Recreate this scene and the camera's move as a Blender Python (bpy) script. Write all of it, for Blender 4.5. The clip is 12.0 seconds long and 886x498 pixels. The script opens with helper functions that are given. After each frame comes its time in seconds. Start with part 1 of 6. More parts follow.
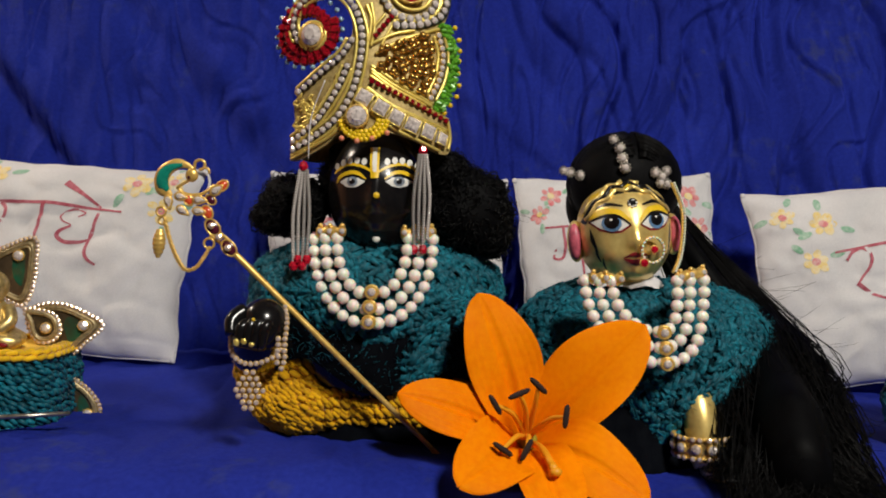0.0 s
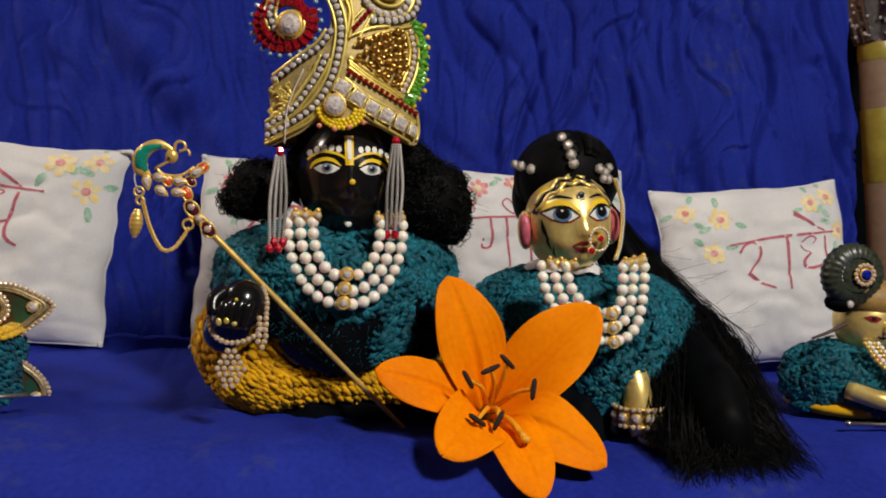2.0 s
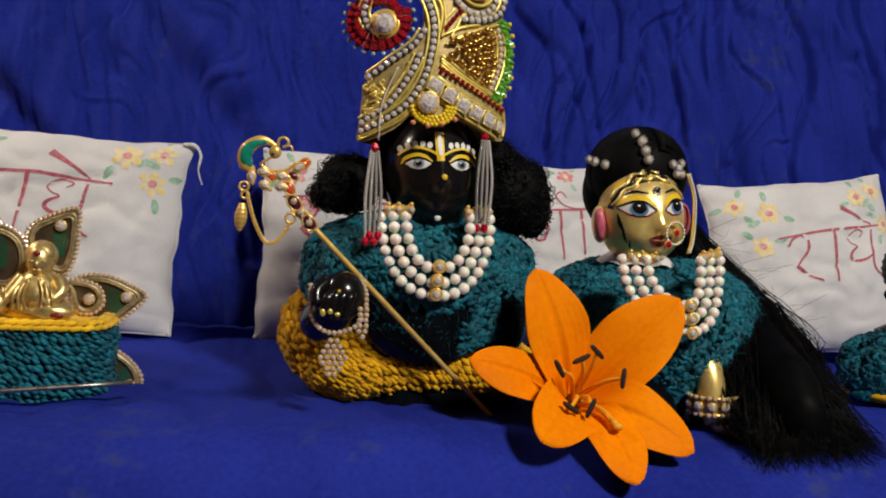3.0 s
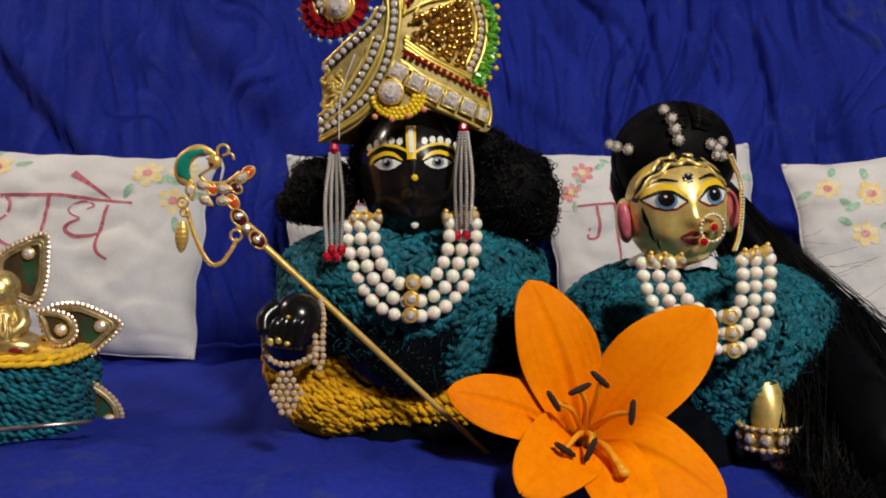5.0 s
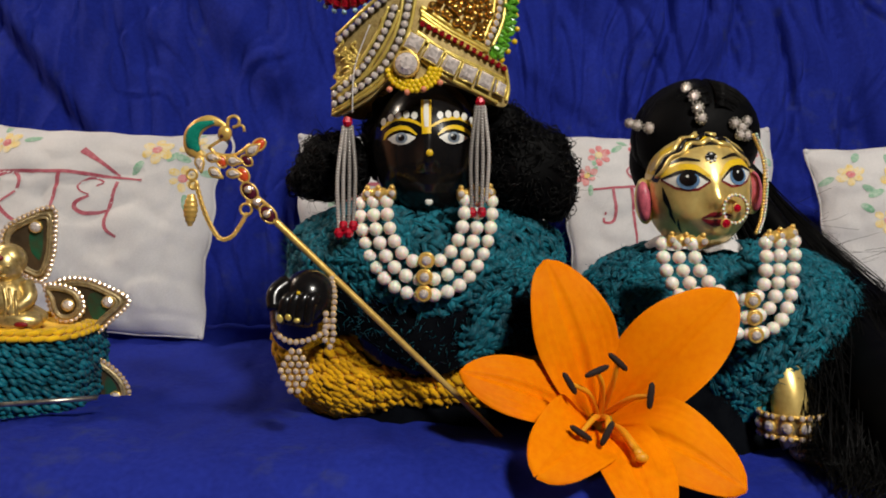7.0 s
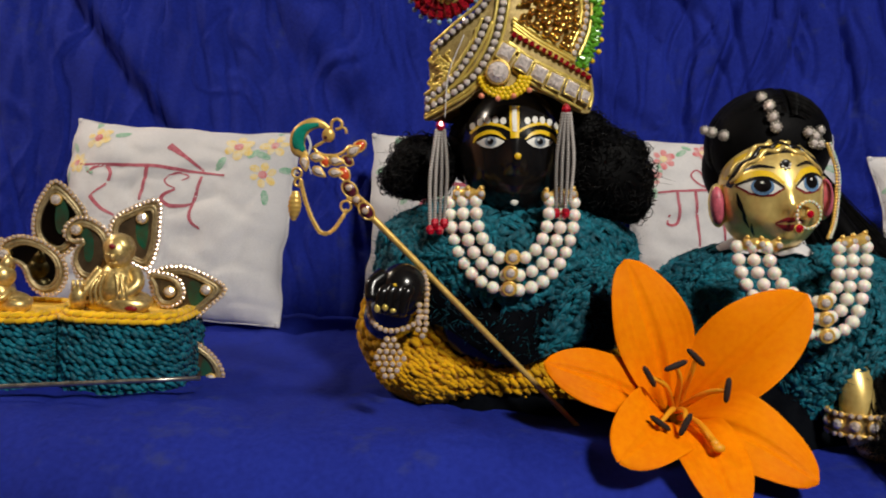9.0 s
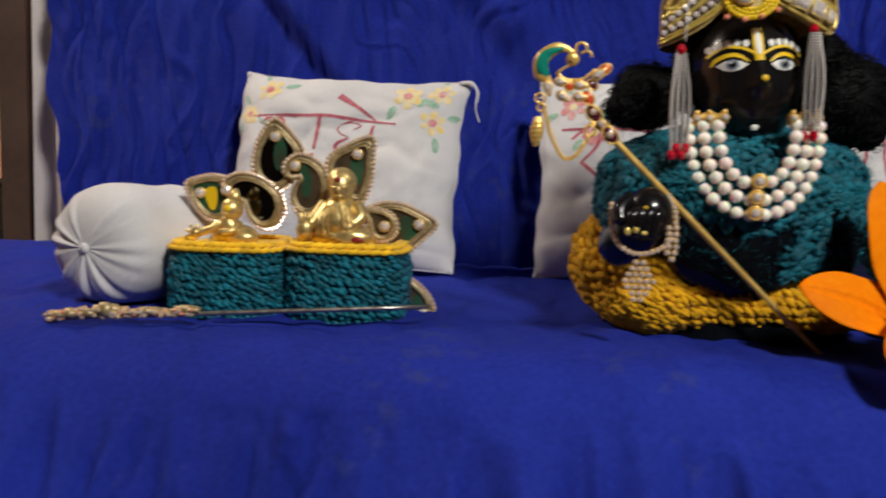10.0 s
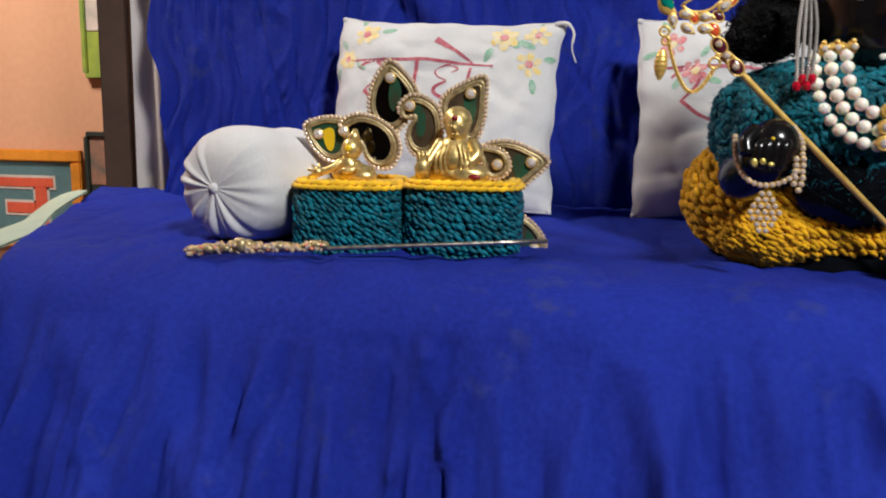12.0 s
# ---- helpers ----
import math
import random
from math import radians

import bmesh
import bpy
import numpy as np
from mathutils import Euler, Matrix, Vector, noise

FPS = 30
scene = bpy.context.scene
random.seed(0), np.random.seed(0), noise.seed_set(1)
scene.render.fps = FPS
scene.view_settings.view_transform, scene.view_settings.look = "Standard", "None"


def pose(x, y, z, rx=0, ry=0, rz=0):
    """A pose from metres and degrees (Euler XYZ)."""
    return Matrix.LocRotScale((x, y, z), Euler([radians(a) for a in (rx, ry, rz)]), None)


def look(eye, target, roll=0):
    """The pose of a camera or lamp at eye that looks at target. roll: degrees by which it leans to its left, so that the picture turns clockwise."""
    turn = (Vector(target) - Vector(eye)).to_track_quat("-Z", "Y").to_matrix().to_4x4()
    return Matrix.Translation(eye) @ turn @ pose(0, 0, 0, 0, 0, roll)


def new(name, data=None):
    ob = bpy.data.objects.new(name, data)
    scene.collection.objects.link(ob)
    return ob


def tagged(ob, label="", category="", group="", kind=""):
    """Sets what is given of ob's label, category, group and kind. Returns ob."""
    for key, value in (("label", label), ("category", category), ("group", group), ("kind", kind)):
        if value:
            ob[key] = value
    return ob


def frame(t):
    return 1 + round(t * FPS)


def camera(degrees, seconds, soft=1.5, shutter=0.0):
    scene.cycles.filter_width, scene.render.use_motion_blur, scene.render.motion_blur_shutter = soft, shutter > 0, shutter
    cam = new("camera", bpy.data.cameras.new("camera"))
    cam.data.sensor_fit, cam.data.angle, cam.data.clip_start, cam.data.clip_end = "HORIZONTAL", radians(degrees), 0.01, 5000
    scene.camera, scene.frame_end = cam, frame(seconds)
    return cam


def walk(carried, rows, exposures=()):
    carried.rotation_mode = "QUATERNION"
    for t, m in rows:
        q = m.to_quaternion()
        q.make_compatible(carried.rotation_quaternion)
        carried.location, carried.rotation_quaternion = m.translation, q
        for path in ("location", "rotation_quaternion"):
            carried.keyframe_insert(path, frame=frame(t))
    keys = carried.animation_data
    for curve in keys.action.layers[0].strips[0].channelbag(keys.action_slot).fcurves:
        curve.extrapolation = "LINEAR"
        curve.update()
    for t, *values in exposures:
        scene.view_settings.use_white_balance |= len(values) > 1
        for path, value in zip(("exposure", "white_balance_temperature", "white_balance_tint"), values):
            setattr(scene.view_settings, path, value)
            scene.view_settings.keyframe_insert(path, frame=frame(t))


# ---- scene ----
cam = camera(57.6, 12.0, soft=1.9, shutter=0.35)
PATH = [
    (0, (-0.01, -0.014, 0.142), (0.02, 1.985, 0.079), 2.1),
    (0.5, (-0.008, -0.016, 0.144), (0.058, 1.982, 0.083), 2.2),
    (1, (-0.017, -0.027, 0.138), (0.112, 1.968, 0.077), 2.4),
    (1.5, (-0.051, -0.022, 0.126), (0.159, 1.966, 0.053), 2.6),
    (2, (-0.082, -0.039, 0.136), (0.284, 1.926, 0.067), 3.4),
    (2.5, (-0.124, -0.039, 0.132), (0.284, 1.917, 0.054), 3.8),
    (3, (-0.147, -0.044, 0.135), (0.228, 1.918, 0.042), 3.6),
    (3.2, (-0.146, -0.042, 0.139), (0.2, 1.925, 0.029), 3.4),
    (4.8, (-0.04, 0.032, 0.144), (0.008, 2.027, 0.015), 0.7),
    (5, (-0.036, 0.025, 0.144), (-0.006, 2.021, 0.029), 0.4),
    (5.5, (-0.038, 0.022, 0.143), (-0.039, 2.019, 0.04), 0.4),
    (6, (-0.035, 0.028, 0.143), (-0.038, 2.024, 0.023), 0.7),
    (6.5, (-0.038, 0.037, 0.137), (-0.034, 2.032, -0.001), 1.0),
    (6.7, (-0.038, 0.039, 0.136), (-0.031, 2.034, -0.004), 1.1),
    (8.3, (-0.058, 0.01, 0.139), (-0.085, 2.005, -0.004), 1.8),
    (8.5, (-0.064, 0.009, 0.138), (-0.102, 2.003, -0.003), 2.0),
    (9, (-0.068, 0.007, 0.137), (-0.152, 2.0, -0.012), 2.2),
    (9.5, (-0.109, -0.003, 0.128), (-0.257, 1.984, -0.046), 2.0),
    (10, (-0.176, -0.006, 0.1), (-0.405, 1.971, -0.101), 1.7),
    (10.5, (-0.229, -0.018, 0.105), (-0.56, 1.94, -0.134), 0.8),
    (11, (-0.232, -0.024, 0.099), (-0.602, 1.924, -0.16), 0.9),
    (11.5, (-0.233, -0.019, 0.098), (-0.608, 1.924, -0.188), 0.9),
    (12, (-0.215, -0.029, 0.09), (-0.576, 1.912, -0.232), 0.8),
]
walk(cam, [(t, look(eye, target, roll)) for t, eye, target, roll in PATH], exposures=[(0, 0.0, 6500, 10), (8.5, 0.0, 6500, 10), (9.5, 0.05, 6400, 10), (10.5, 0.22, 6150, 9), (12, 0.42, 5950, 8)])

# ---- world and light ----
world = bpy.data.worlds.new("room_air")
scene.world = world
world.use_nodes = True
world.node_tree.nodes["Background"].inputs[0].default_value = (0.9, 0.93, 1.0, 1)
world.node_tree.nodes["Background"].inputs[1].default_value = 0.036


def area_lamp(name, eye, target, size, power, colour):
    data = bpy.data.lights.new(name, "AREA")
    data.shape, data.size, data.energy, data.color = "DISK", size, power, colour
    ob = new(name, data)
    ob.matrix_world = look(eye, target)
    return ob


area_lamp("ceiling_lamp", (0.50, -0.64, 1.17), (-0.1, 0.6, 0.05), 0.24, 27.0, (1.0, 0.95, 0.86))
# added fill, no visible source: brightens the far wall and the curtain
area_lamp("back_wall_fill", (-1.45, 0.82, 1.3), (-1.35, 1.72, 0.2), 0.3, 24, (1.0, 0.86, 0.7))


# ---- materials ----
def material(name, colour, rough=0.6, metal=0.0, second=None, grain=600, blotch=25, spread=0.5, bump=0.15, sheen=0.0, coat=0.0, bump_size=0.0006, island=0.0, weave=0, subsurface=0.0, spec=0.5, stain=None):
    """Two scales of variation (grain and blotches), relief, and roughness that varies with them."""
    m = bpy.data.materials.new(name)
    m.use_nodes = True
    t = m.node_tree
    b = t.nodes["Principled BSDF"]
    co = t.nodes.new("ShaderNodeTexCoord")
    n1, n2 = t.nodes.new("ShaderNodeTexNoise"), t.nodes.new("ShaderNodeTexNoise")
    n1.inputs["Scale"].default_value, n2.inputs["Scale"].default_value = grain, blotch
    n1.inputs["Detail"].default_value, n2.inputs["Detail"].default_value = 4, 5
    for n in (n1, n2):
        t.links.new(co.outputs["Object"], n.inputs["Vector"])
    mix = t.nodes.new("ShaderNodeMath")
    mix.operation = "MULTIPLY_ADD"
    t.links.new(n1.outputs["Fac"], mix.inputs[0])
    mix.inputs[1].default_value = 0.45
    half = t.nodes.new("ShaderNodeMath")
    half.operation = "MULTIPLY"
    half.inputs[1].default_value = 0.6
    t.links.new(n2.outputs["Fac"], half.inputs[0])
    t.links.new(half.outputs[0], mix.inputs[2])
    ramp = t.nodes.new("ShaderNodeValToRGB")
    c1 = colour
    c2 = second or tuple(min(1, c * (1 - spread)) for c in colour)
    ramp.color_ramp.elements[0].position, ramp.color_ramp.elements[1].position = 0.36, 0.66
    ramp.color_ramp.elements[0].color, ramp.color_ramp.elements[1].color = (*c2, 1), (*c1, 1)
    t.links.new(mix.outputs[0], ramp.inputs[0])
    out = ramp.outputs[0]
    if stain:
        n3, n4, sr, sm = t.nodes.new("ShaderNodeTexNoise"), t.nodes.new("ShaderNodeTexNoise"), t.nodes.new("ShaderNodeMapRange"), t.nodes.new("ShaderNodeMix")
        n3.inputs["Scale"].default_value, n3.inputs["Detail"].default_value, n3.inputs["Distortion"].default_value = 7.0, 7, 0.8
        n4.inputs["Scale"].default_value, n4.inputs["Detail"].default_value = 75.0, 5
        product = t.nodes.new("ShaderNodeMath")
        product.operation = "MULTIPLY"
        for n in (n3, n4):
            t.links.new(co.outputs["Object"], n.inputs["Vector"])
        t.links.new(n3.outputs["Fac"], product.inputs[0])
        t.links.new(n4.outputs["Fac"], product.inputs[1])
        sr.inputs["From Min"].default_value, sr.inputs["From Max"].default_value, sr.inputs["To Max"].default_value = 0.32, 0.46, 0.40
        t.links.new(product.outputs[0], sr.inputs["Value"])
        sm.data_type = "RGBA"
        t.links.new(sr.outputs[0], sm.inputs[0])
        t.links.new(out, sm.inputs[6])
        sm.inputs[7].default_value = (*stain, 1)
        out = sm.outputs[2]
    if island:
        geo = t.nodes.new("ShaderNodeNewGeometry")
        hsv = t.nodes.new("ShaderNodeHueSaturation")
        mr = t.nodes.new("ShaderNodeMapRange")
        mr.inputs["To Min"].default_value, mr.inputs["To Max"].default_value = 1 - island, 1 + island
        t.links.new(geo.outputs["Random Per Island"], mr.inputs["Value"])
        t.links.new(mr.outputs[0], hsv.inputs["Value"])
        t.links.new(out, hsv.inputs["Color"])
        out = hsv.outputs[0]
    t.links.new(out, b.inputs["Base Color"])
    rr = t.nodes.new("ShaderNodeMapRange")
    rr.inputs["To Min"].default_value, rr.inputs["To Max"].default_value = max(0.02, rough * 0.75), min(1, rough * 1.25)
    t.links.new(n2.outputs["Fac"], rr.inputs["Value"])
    t.links.new(rr.outputs[0], b.inputs["Roughness"])
    b.inputs["Metallic"].default_value = metal
    b.inputs["Sheen Weight"].default_value = sheen
    b.inputs["Coat Weight"].default_value = coat
    b.inputs["Coat Roughness"].default_value = 0.08
    b.inputs["Specular IOR Level"].default_value = spec
    if subsurface:
        b.inputs["Subsurface Weight"].default_value = subsurface
        b.inputs["Subsurface Scale"].default_value = 0.004
    height = mix.outputs[0]
    if weave:
        w1, w2 = t.nodes.new("ShaderNodeTexWave"), t.nodes.new("ShaderNodeTexWave")
        w1.bands_direction, w2.bands_direction = "X", "Z"
        for w in (w1, w2):
            w.inputs["Scale"].default_value = weave
            w.inputs["Distortion"].default_value = 1.5
            t.links.new(co.outputs["Object"], w.inputs["Vector"])
        add = t.nodes.new("ShaderNodeMath")
        add.operation = "ADD"
        t.links.new(w1.outputs["Fac"], add.inputs[0])
        t.links.new(w2.outputs["Fac"], add.inputs[1])
        add2 = t.nodes.new("ShaderNodeMath")
        add2.operation = "MULTIPLY_ADD"
        add2.inputs[1].default_value = 0.25
        t.links.new(add.outputs[0], add2.inputs[0])
        t.links.new(mix.outputs[0], add2.inputs[2])
        height = add2.outputs[0]
    if stain:
        stretch, n5, add3 = t.nodes.new("ShaderNodeVectorMath"), t.nodes.new("ShaderNodeTexNoise"), t.nodes.new("ShaderNodeMath")
        stretch.operation, add3.operation = "MULTIPLY", "MULTIPLY_ADD"
        stretch.inputs[1].default_value = (1.0, 0.45, 0.30)
        n5.noise_type = "RIDGED_MULTIFRACTAL"
        n5.inputs["Scale"].default_value, n5.inputs["Detail"].default_value = 38.0, 3
        n5.inputs["Distortion"].default_value = 0.7
        t.links.new(co.outputs["Object"], stretch.inputs[0])
        t.links.new(stretch.outputs[0], n5.inputs["Vector"])
        t.links.new(n5.outputs["Fac"], add3.inputs[0])
        add3.inputs[1].default_value = 1.5
        t.links.new(height, add3.inputs[2])
        height = add3.outputs[0]
    if bump:
        bn = t.nodes.new("ShaderNodeBump")
        bn.inputs["Strength"].default_value, bn.inputs["Distance"].default_value = bump, bump_size
        t.links.new(height, bn.inputs["Height"])
        t.links.new(bn.outputs[0], b.inputs["Normal"])
    return m


def crystal(name, colour, metal=0.35, rough=0.1, depth=0.16):
    """Cut stone: light and dark cells of colour imitate facets catching the light, and no two stones are alike."""
    m = bpy.data.materials.new(name)
    m.use_nodes = True
    t = m.node_tree
    b = t.nodes["Principled BSDF"]
    co, info, add, cell, ramp = (t.nodes.new("ShaderNode" + k) for k in ("TexCoord", "ObjectInfo", "VectorMath", "TexVoronoi", "ValToRGB"))
    scale = t.nodes.new("ShaderNodeMath")
    scale.operation = "MULTIPLY"
    scale.inputs[1].default_value = 90.0
    t.links.new(info.outputs["Random"], scale.inputs[0])
    t.links.new(co.outputs["Object"], add.inputs[0])
    t.links.new(scale.outputs[0], add.inputs[1])
    t.links.new(add.outputs[0], cell.inputs["Vector"])
    cell.inputs["Scale"].default_value = 3.2
    e = ramp.color_ramp.elements
    e[0].position, e[1].position = 0.2, 0.75
    # depth: how dark the cells are that look turned from the light
    e[0].color, e[1].color = (*(c * depth for c in colour), 1), (*colour, 1)
    t.links.new(cell.outputs["Color"], ramp.inputs[0])
    t.links.new(ramp.outputs[0], b.inputs["Base Color"])
    b.inputs["Metallic"].default_value, b.inputs["Roughness"].default_value = metal, rough
    return m


M = {
    "blue": material("royal_blue_cotton", (0.021, 0.039, 0.385), 0.85, second=(0.012, 0.022, 0.250), grain=260, blotch=9, bump=0.6, bump_size=0.0016, weave=900, spec=0.1, stain=(0.07, 0.085, 0.14)),
    "white": material("white_cotton", (0.72, 0.70, 0.70), 0.9, second=(0.58, 0.57, 0.58), grain=900, blotch=18, bump=0.3, bump_size=0.0008, weave=1400, spec=0.2),
    "teal": material("teal_wool", (0.003, 0.150, 0.205), 0.55, second=(0.001, 0.060, 0.09), grain=1200, blotch=60, bump=0.6, sheen=0.03, island=0.45, spec=0.32),
    # near-black teal: the shade in the gaps between yarns, put into the colour
    "teal_gap_shade": material("teal_wool_gap_shade", (0.001, 0.020, 0.028), 0.95, grain=900, blotch=80, bump=0.6, spec=0.1),
    "mustard": material("mustard_wool", (0.71, 0.38, 0.005), 0.9, second=(0.58, 0.29, 0.004), grain=1200, blotch=60, bump=0.6, sheen=0.12, island=0.22, spec=0.15),
    "mustard_core": material("mustard_wool_core", (0.58, 0.30, 0.004), 0.95, grain=900, blotch=80, bump=0.6, spec=0.1),
    "yellow_wool": material("yellow_wool", (0.95, 0.56, 0.012), 0.85, grain=1000, blotch=90, bump=0.5, sheen=0.2, spread=0.35, island=0.2, spec=0.2),
    "black_stone": material("polished_black_stone", (0.004, 0.004, 0.005), 0.2, second=(0.009, 0.008, 0.008), grain=400, blotch=30, bump=0.03, coat=0.1, spec=0.35),
    "brass": material("polished_brass", (1.0, 0.77, 0.28), 0.34, 0.62, second=(0.80, 0.56, 0.17), grain=300, blotch=40, bump=0.04),
    "old_brass": material("cast_brass", (0.90, 0.70, 0.30), 0.36, 0.75, second=(0.50, 0.34, 0.11), grain=500, blotch=160, bump=0.35),
    "dark_hair": material("black_hair", (0.0022, 0.0022, 0.0026), 0.45, second=(0.005, 0.0046, 0.0046), grain=900, blotch=90, bump=0, island=0.5, spec=0.13),
    "hair_core": material("black_hair_mass", (0.0025, 0.0025, 0.003), 0.6, grain=900, blotch=90, bump=0.3, spec=0.06),
    "pearl": material("ivory_pearl", (0.88, 0.82, 0.73), 0.27, second=(0.84, 0.77, 0.67), grain=3, blotch=1, bump=0.0, coat=0.4, subsurface=0.5),
    "gold": material("gold_plate", (0.95, 0.64, 0.18), 0.32, 0.5, second=(0.72, 0.44, 0.10), grain=700, blotch=120, bump=0.1),
    "gold_wire": material("bright_gold_wire", (0.95, 0.76, 0.22), 0.34, 0.55, second=(0.74, 0.55, 0.11), grain=900, blotch=120, bump=0.2),
    "antique": material("antique_gold_trim", (0.58, 0.46, 0.25), 0.4, 0.55, second=(0.24, 0.18, 0.09), grain=1200, blotch=260, bump=0.3),
    "bronze": material("bronze_bead", (0.80, 0.50, 0.12), 0.2, 0.92, second=(0.55, 0.30, 0.06), grain=700, blotch=150, bump=0.05),
    "brocade": material("gold_brocade", (0.56, 0.43, 0.17), 0.5, 0.35, second=(0.26, 0.17, 0.05), grain=900, blotch=160, bump=0.5),
    "silver": material("silver_setting", (0.50, 0.46, 0.40), 0.3, 0.9, second=(0.24, 0.21, 0.18), grain=900, blotch=200, bump=0.2),
    "clear": crystal("clear_rhinestone", (0.90, 0.80, 0.75), 0.3, 0.08, 0.6),
    "pinkish": crystal("pale_pink_rhinestone", (0.88, 0.71, 0.62), 0.3, 0.1, 0.55),
    "red_gem": crystal("ruby_glass", (0.60, 0.006, 0.03), 0.1, 0.1, 0.4),
    "dark_red": crystal("dark_red_bead", (0.34, 0.006, 0.016), 0.05, 0.18, 0.35),
    "blue_gem": crystal("sapphire_glass", (0.01, 0.03, 0.5), 0.4, 0.1),
    "pale_blue": crystal("pale_blue_bead", (0.45, 0.68, 0.85), 0.2, 0.2),
    "green_bead": crystal("green_bead", (0.13, 0.42, 0.03), 0.05, 0.22, 0.4),
    "yellow_bead": crystal("yellow_bead", (0.92, 0.62, 0.015), 0.0, 0.25, 0.6),
    "coral": crystal("coral_bead", (0.90, 0.30, 0.17), 0.0, 0.3, 0.6),
    "grey_bead": crystal("smoky_glass_bead", (0.50, 0.46, 0.43), 0.1, 0.15, 0.5),
    "orange": material("orange_lily_petal", (0.88, 0.255, 0.001), 0.55, second=(0.80, 0.180, 0.001), grain=260, blotch=14, bump=0.15, spec=0.03),
    "anther": material("dark_brown_anther", (0.02, 0.007, 0.005), 0.85, grain=1500, blotch=300, bump=0.6),
    "filament": material("yellow_orange_filament", (0.84, 0.33, 0.008), 0.5, second=(0.74, 0.34, 0.012), grain=500, blotch=60, bump=0.05),
    "lily_green": material("green_lily_heart", (0.30, 0.34, 0.03), 0.5, grain=500, blotch=60, bump=0.05),
    "paint_white": material("white_paint", (0.80, 0.78, 0.72), 0.4, grain=900, blotch=100, spread=0.15, bump=0.05),
    "paint_yellow": material("yellow_paint", (0.85, 0.55, 0.015), 0.4, grain=900, blotch=100, spread=0.2, bump=0.05),
    "paint_black": material("black_paint", (0.006, 0.005, 0.006), 0.3, grain=900, blotch=100, bump=0.02),
    "paint_grey": material("grey_blue_paint", (0.25, 0.30, 0.36), 0.3, grain=900, blotch=100, bump=0.02),
    "paint_iris": material("blue_paint", (0.16, 0.30, 0.52), 0.25, grain=900, blotch=100, bump=0.02),
    "paint_red": material("red_lacquer", (0.28, 0.012, 0.02), 0.35, grain=900, blotch=100, bump=0.03),
    "paint_pink": material("pink_lacquer", (0.70, 0.14, 0.20), 0.4, grain=900, blotch=200, bump=0.05),
    "ink_red": material("dark_red_fabric_paint", (0.36, 0.06, 0.09), 0.85, second=(0.55, 0.20, 0.24), grain=1100, blotch=210, bump=0.2, spec=0.2),
    "ink_yellow": material("yellow_fabric_paint", (0.80, 0.58, 0.17), 0.85, second=(0.76, 0.70, 0.56), grain=500, blotch=150, bump=0.2, spec=0.2),
    "ink_green": material("green_fabric_paint", (0.18, 0.40, 0.25), 0.85, second=(0.52, 0.62, 0.54), grain=500, blotch=150, bump=0.2, spec=0.2),
    "ink_rose": material("rose_fabric_paint", (0.62, 0.12, 0.15), 0.85, second=(0.72, 0.50, 0.47), grain=500, blotch=150, bump=0.2, spec=0.2),
    "ink_orange": material("orange_fabric_paint", (0.72, 0.26, 0.13), 0.85, grain=900, blotch=120, bump=0.2, spec=0.2),
    "mirror": material("dark_mirror_inlay", (0.10, 0.10, 0.10), 0.06, 1.0, second=(0.05, 0.06, 0.07), grain=60, blotch=20, bump=0.03, bump_size=0.002),
    "green_inlay": material("green_foil_inlay", (0.02, 0.16, 0.09), 0.3, 0.5, second=(0.08, 0.07, 0.04), grain=150, blotch=60, bump=0.1),
    "brown_inlay": material("brown_foil_inlay", (0.14, 0.10, 0.06), 0.3, 0.5, grain=150, blotch=60, bump=0.1),
    "enamel_green": material("green_enamel", (0.01, 0.27, 0.19), 0.2, second=(0.005, 0.16, 0.11), grain=1500, blotch=300, bump=0.4, coat=0.5),
    "enamel_orange": material("orange_red_enamel", (0.80, 0.10, 0.03), 0.2, grain=900, blotch=100, bump=0.02, coat=0.5),
    "enamel_purple": material("maroon_enamel", (0.10, 0.012, 0.03), 0.2, grain=900, blotch=100, bump=0.02, coat=0.5),
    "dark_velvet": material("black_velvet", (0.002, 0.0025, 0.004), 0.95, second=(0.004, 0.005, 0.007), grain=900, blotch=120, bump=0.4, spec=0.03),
    "satin": material("dark_green_satin", (0.045, 0.055, 0.035), 0.35, second=(0.012, 0.014, 0.012), grain=500, blotch=150, bump=0.3),
    "ochre": material("ochre_cloth", (0.42, 0.24, 0.06), 0.6, grain=900, blotch=90, bump=0.3),
    "wall": material("peach_wall_paint", (0.62, 0.33, 0.20), 0.8, second=(0.55, 0.29, 0.17), grain=60, blotch=3, bump=0.1),
    # for unseen surfaces; dark so that they bounce little fill light
    "plain": material("dark_unseen_wall", (0.20, 0.18, 0.155), 0.85, second=(0.17, 0.15, 0.13), grain=60, blotch=3, bump=0.1),
    "post": material("dark_brown_wood", (0.075, 0.045, 0.035), 0.5, second=(0.05, 0.03, 0.025), grain=90, blotch=10, bump=0.15),
    "curtain": material("white_curtain_cloth", (0.70, 0.64, 0.62), 0.9, second=(0.60, 0.54, 0.53), grain=500, blotch=12, bump=0.3),
    "frame_orange": material("orange_picture_frame", (0.72, 0.26, 0.02), 0.5, grain=90, blotch=20, bump=0.1, spread=0.25),
    "pic_teal": material("grey_teal_print", (0.10, 0.19, 0.21), 0.5, grain=90, blotch=15, bump=0.0, spread=0.25),
    "pic_red": material("orange_red_print", (0.65, 0.10, 0.05), 0.5, grain=90, blotch=15, bump=0.0, spread=0.25),
    "pic_white": material("pale_print", (0.6, 0.5, 0.45), 0.5, second=(0.38, 0.34, 0.30), grain=40, blotch=12, bump=0.0),
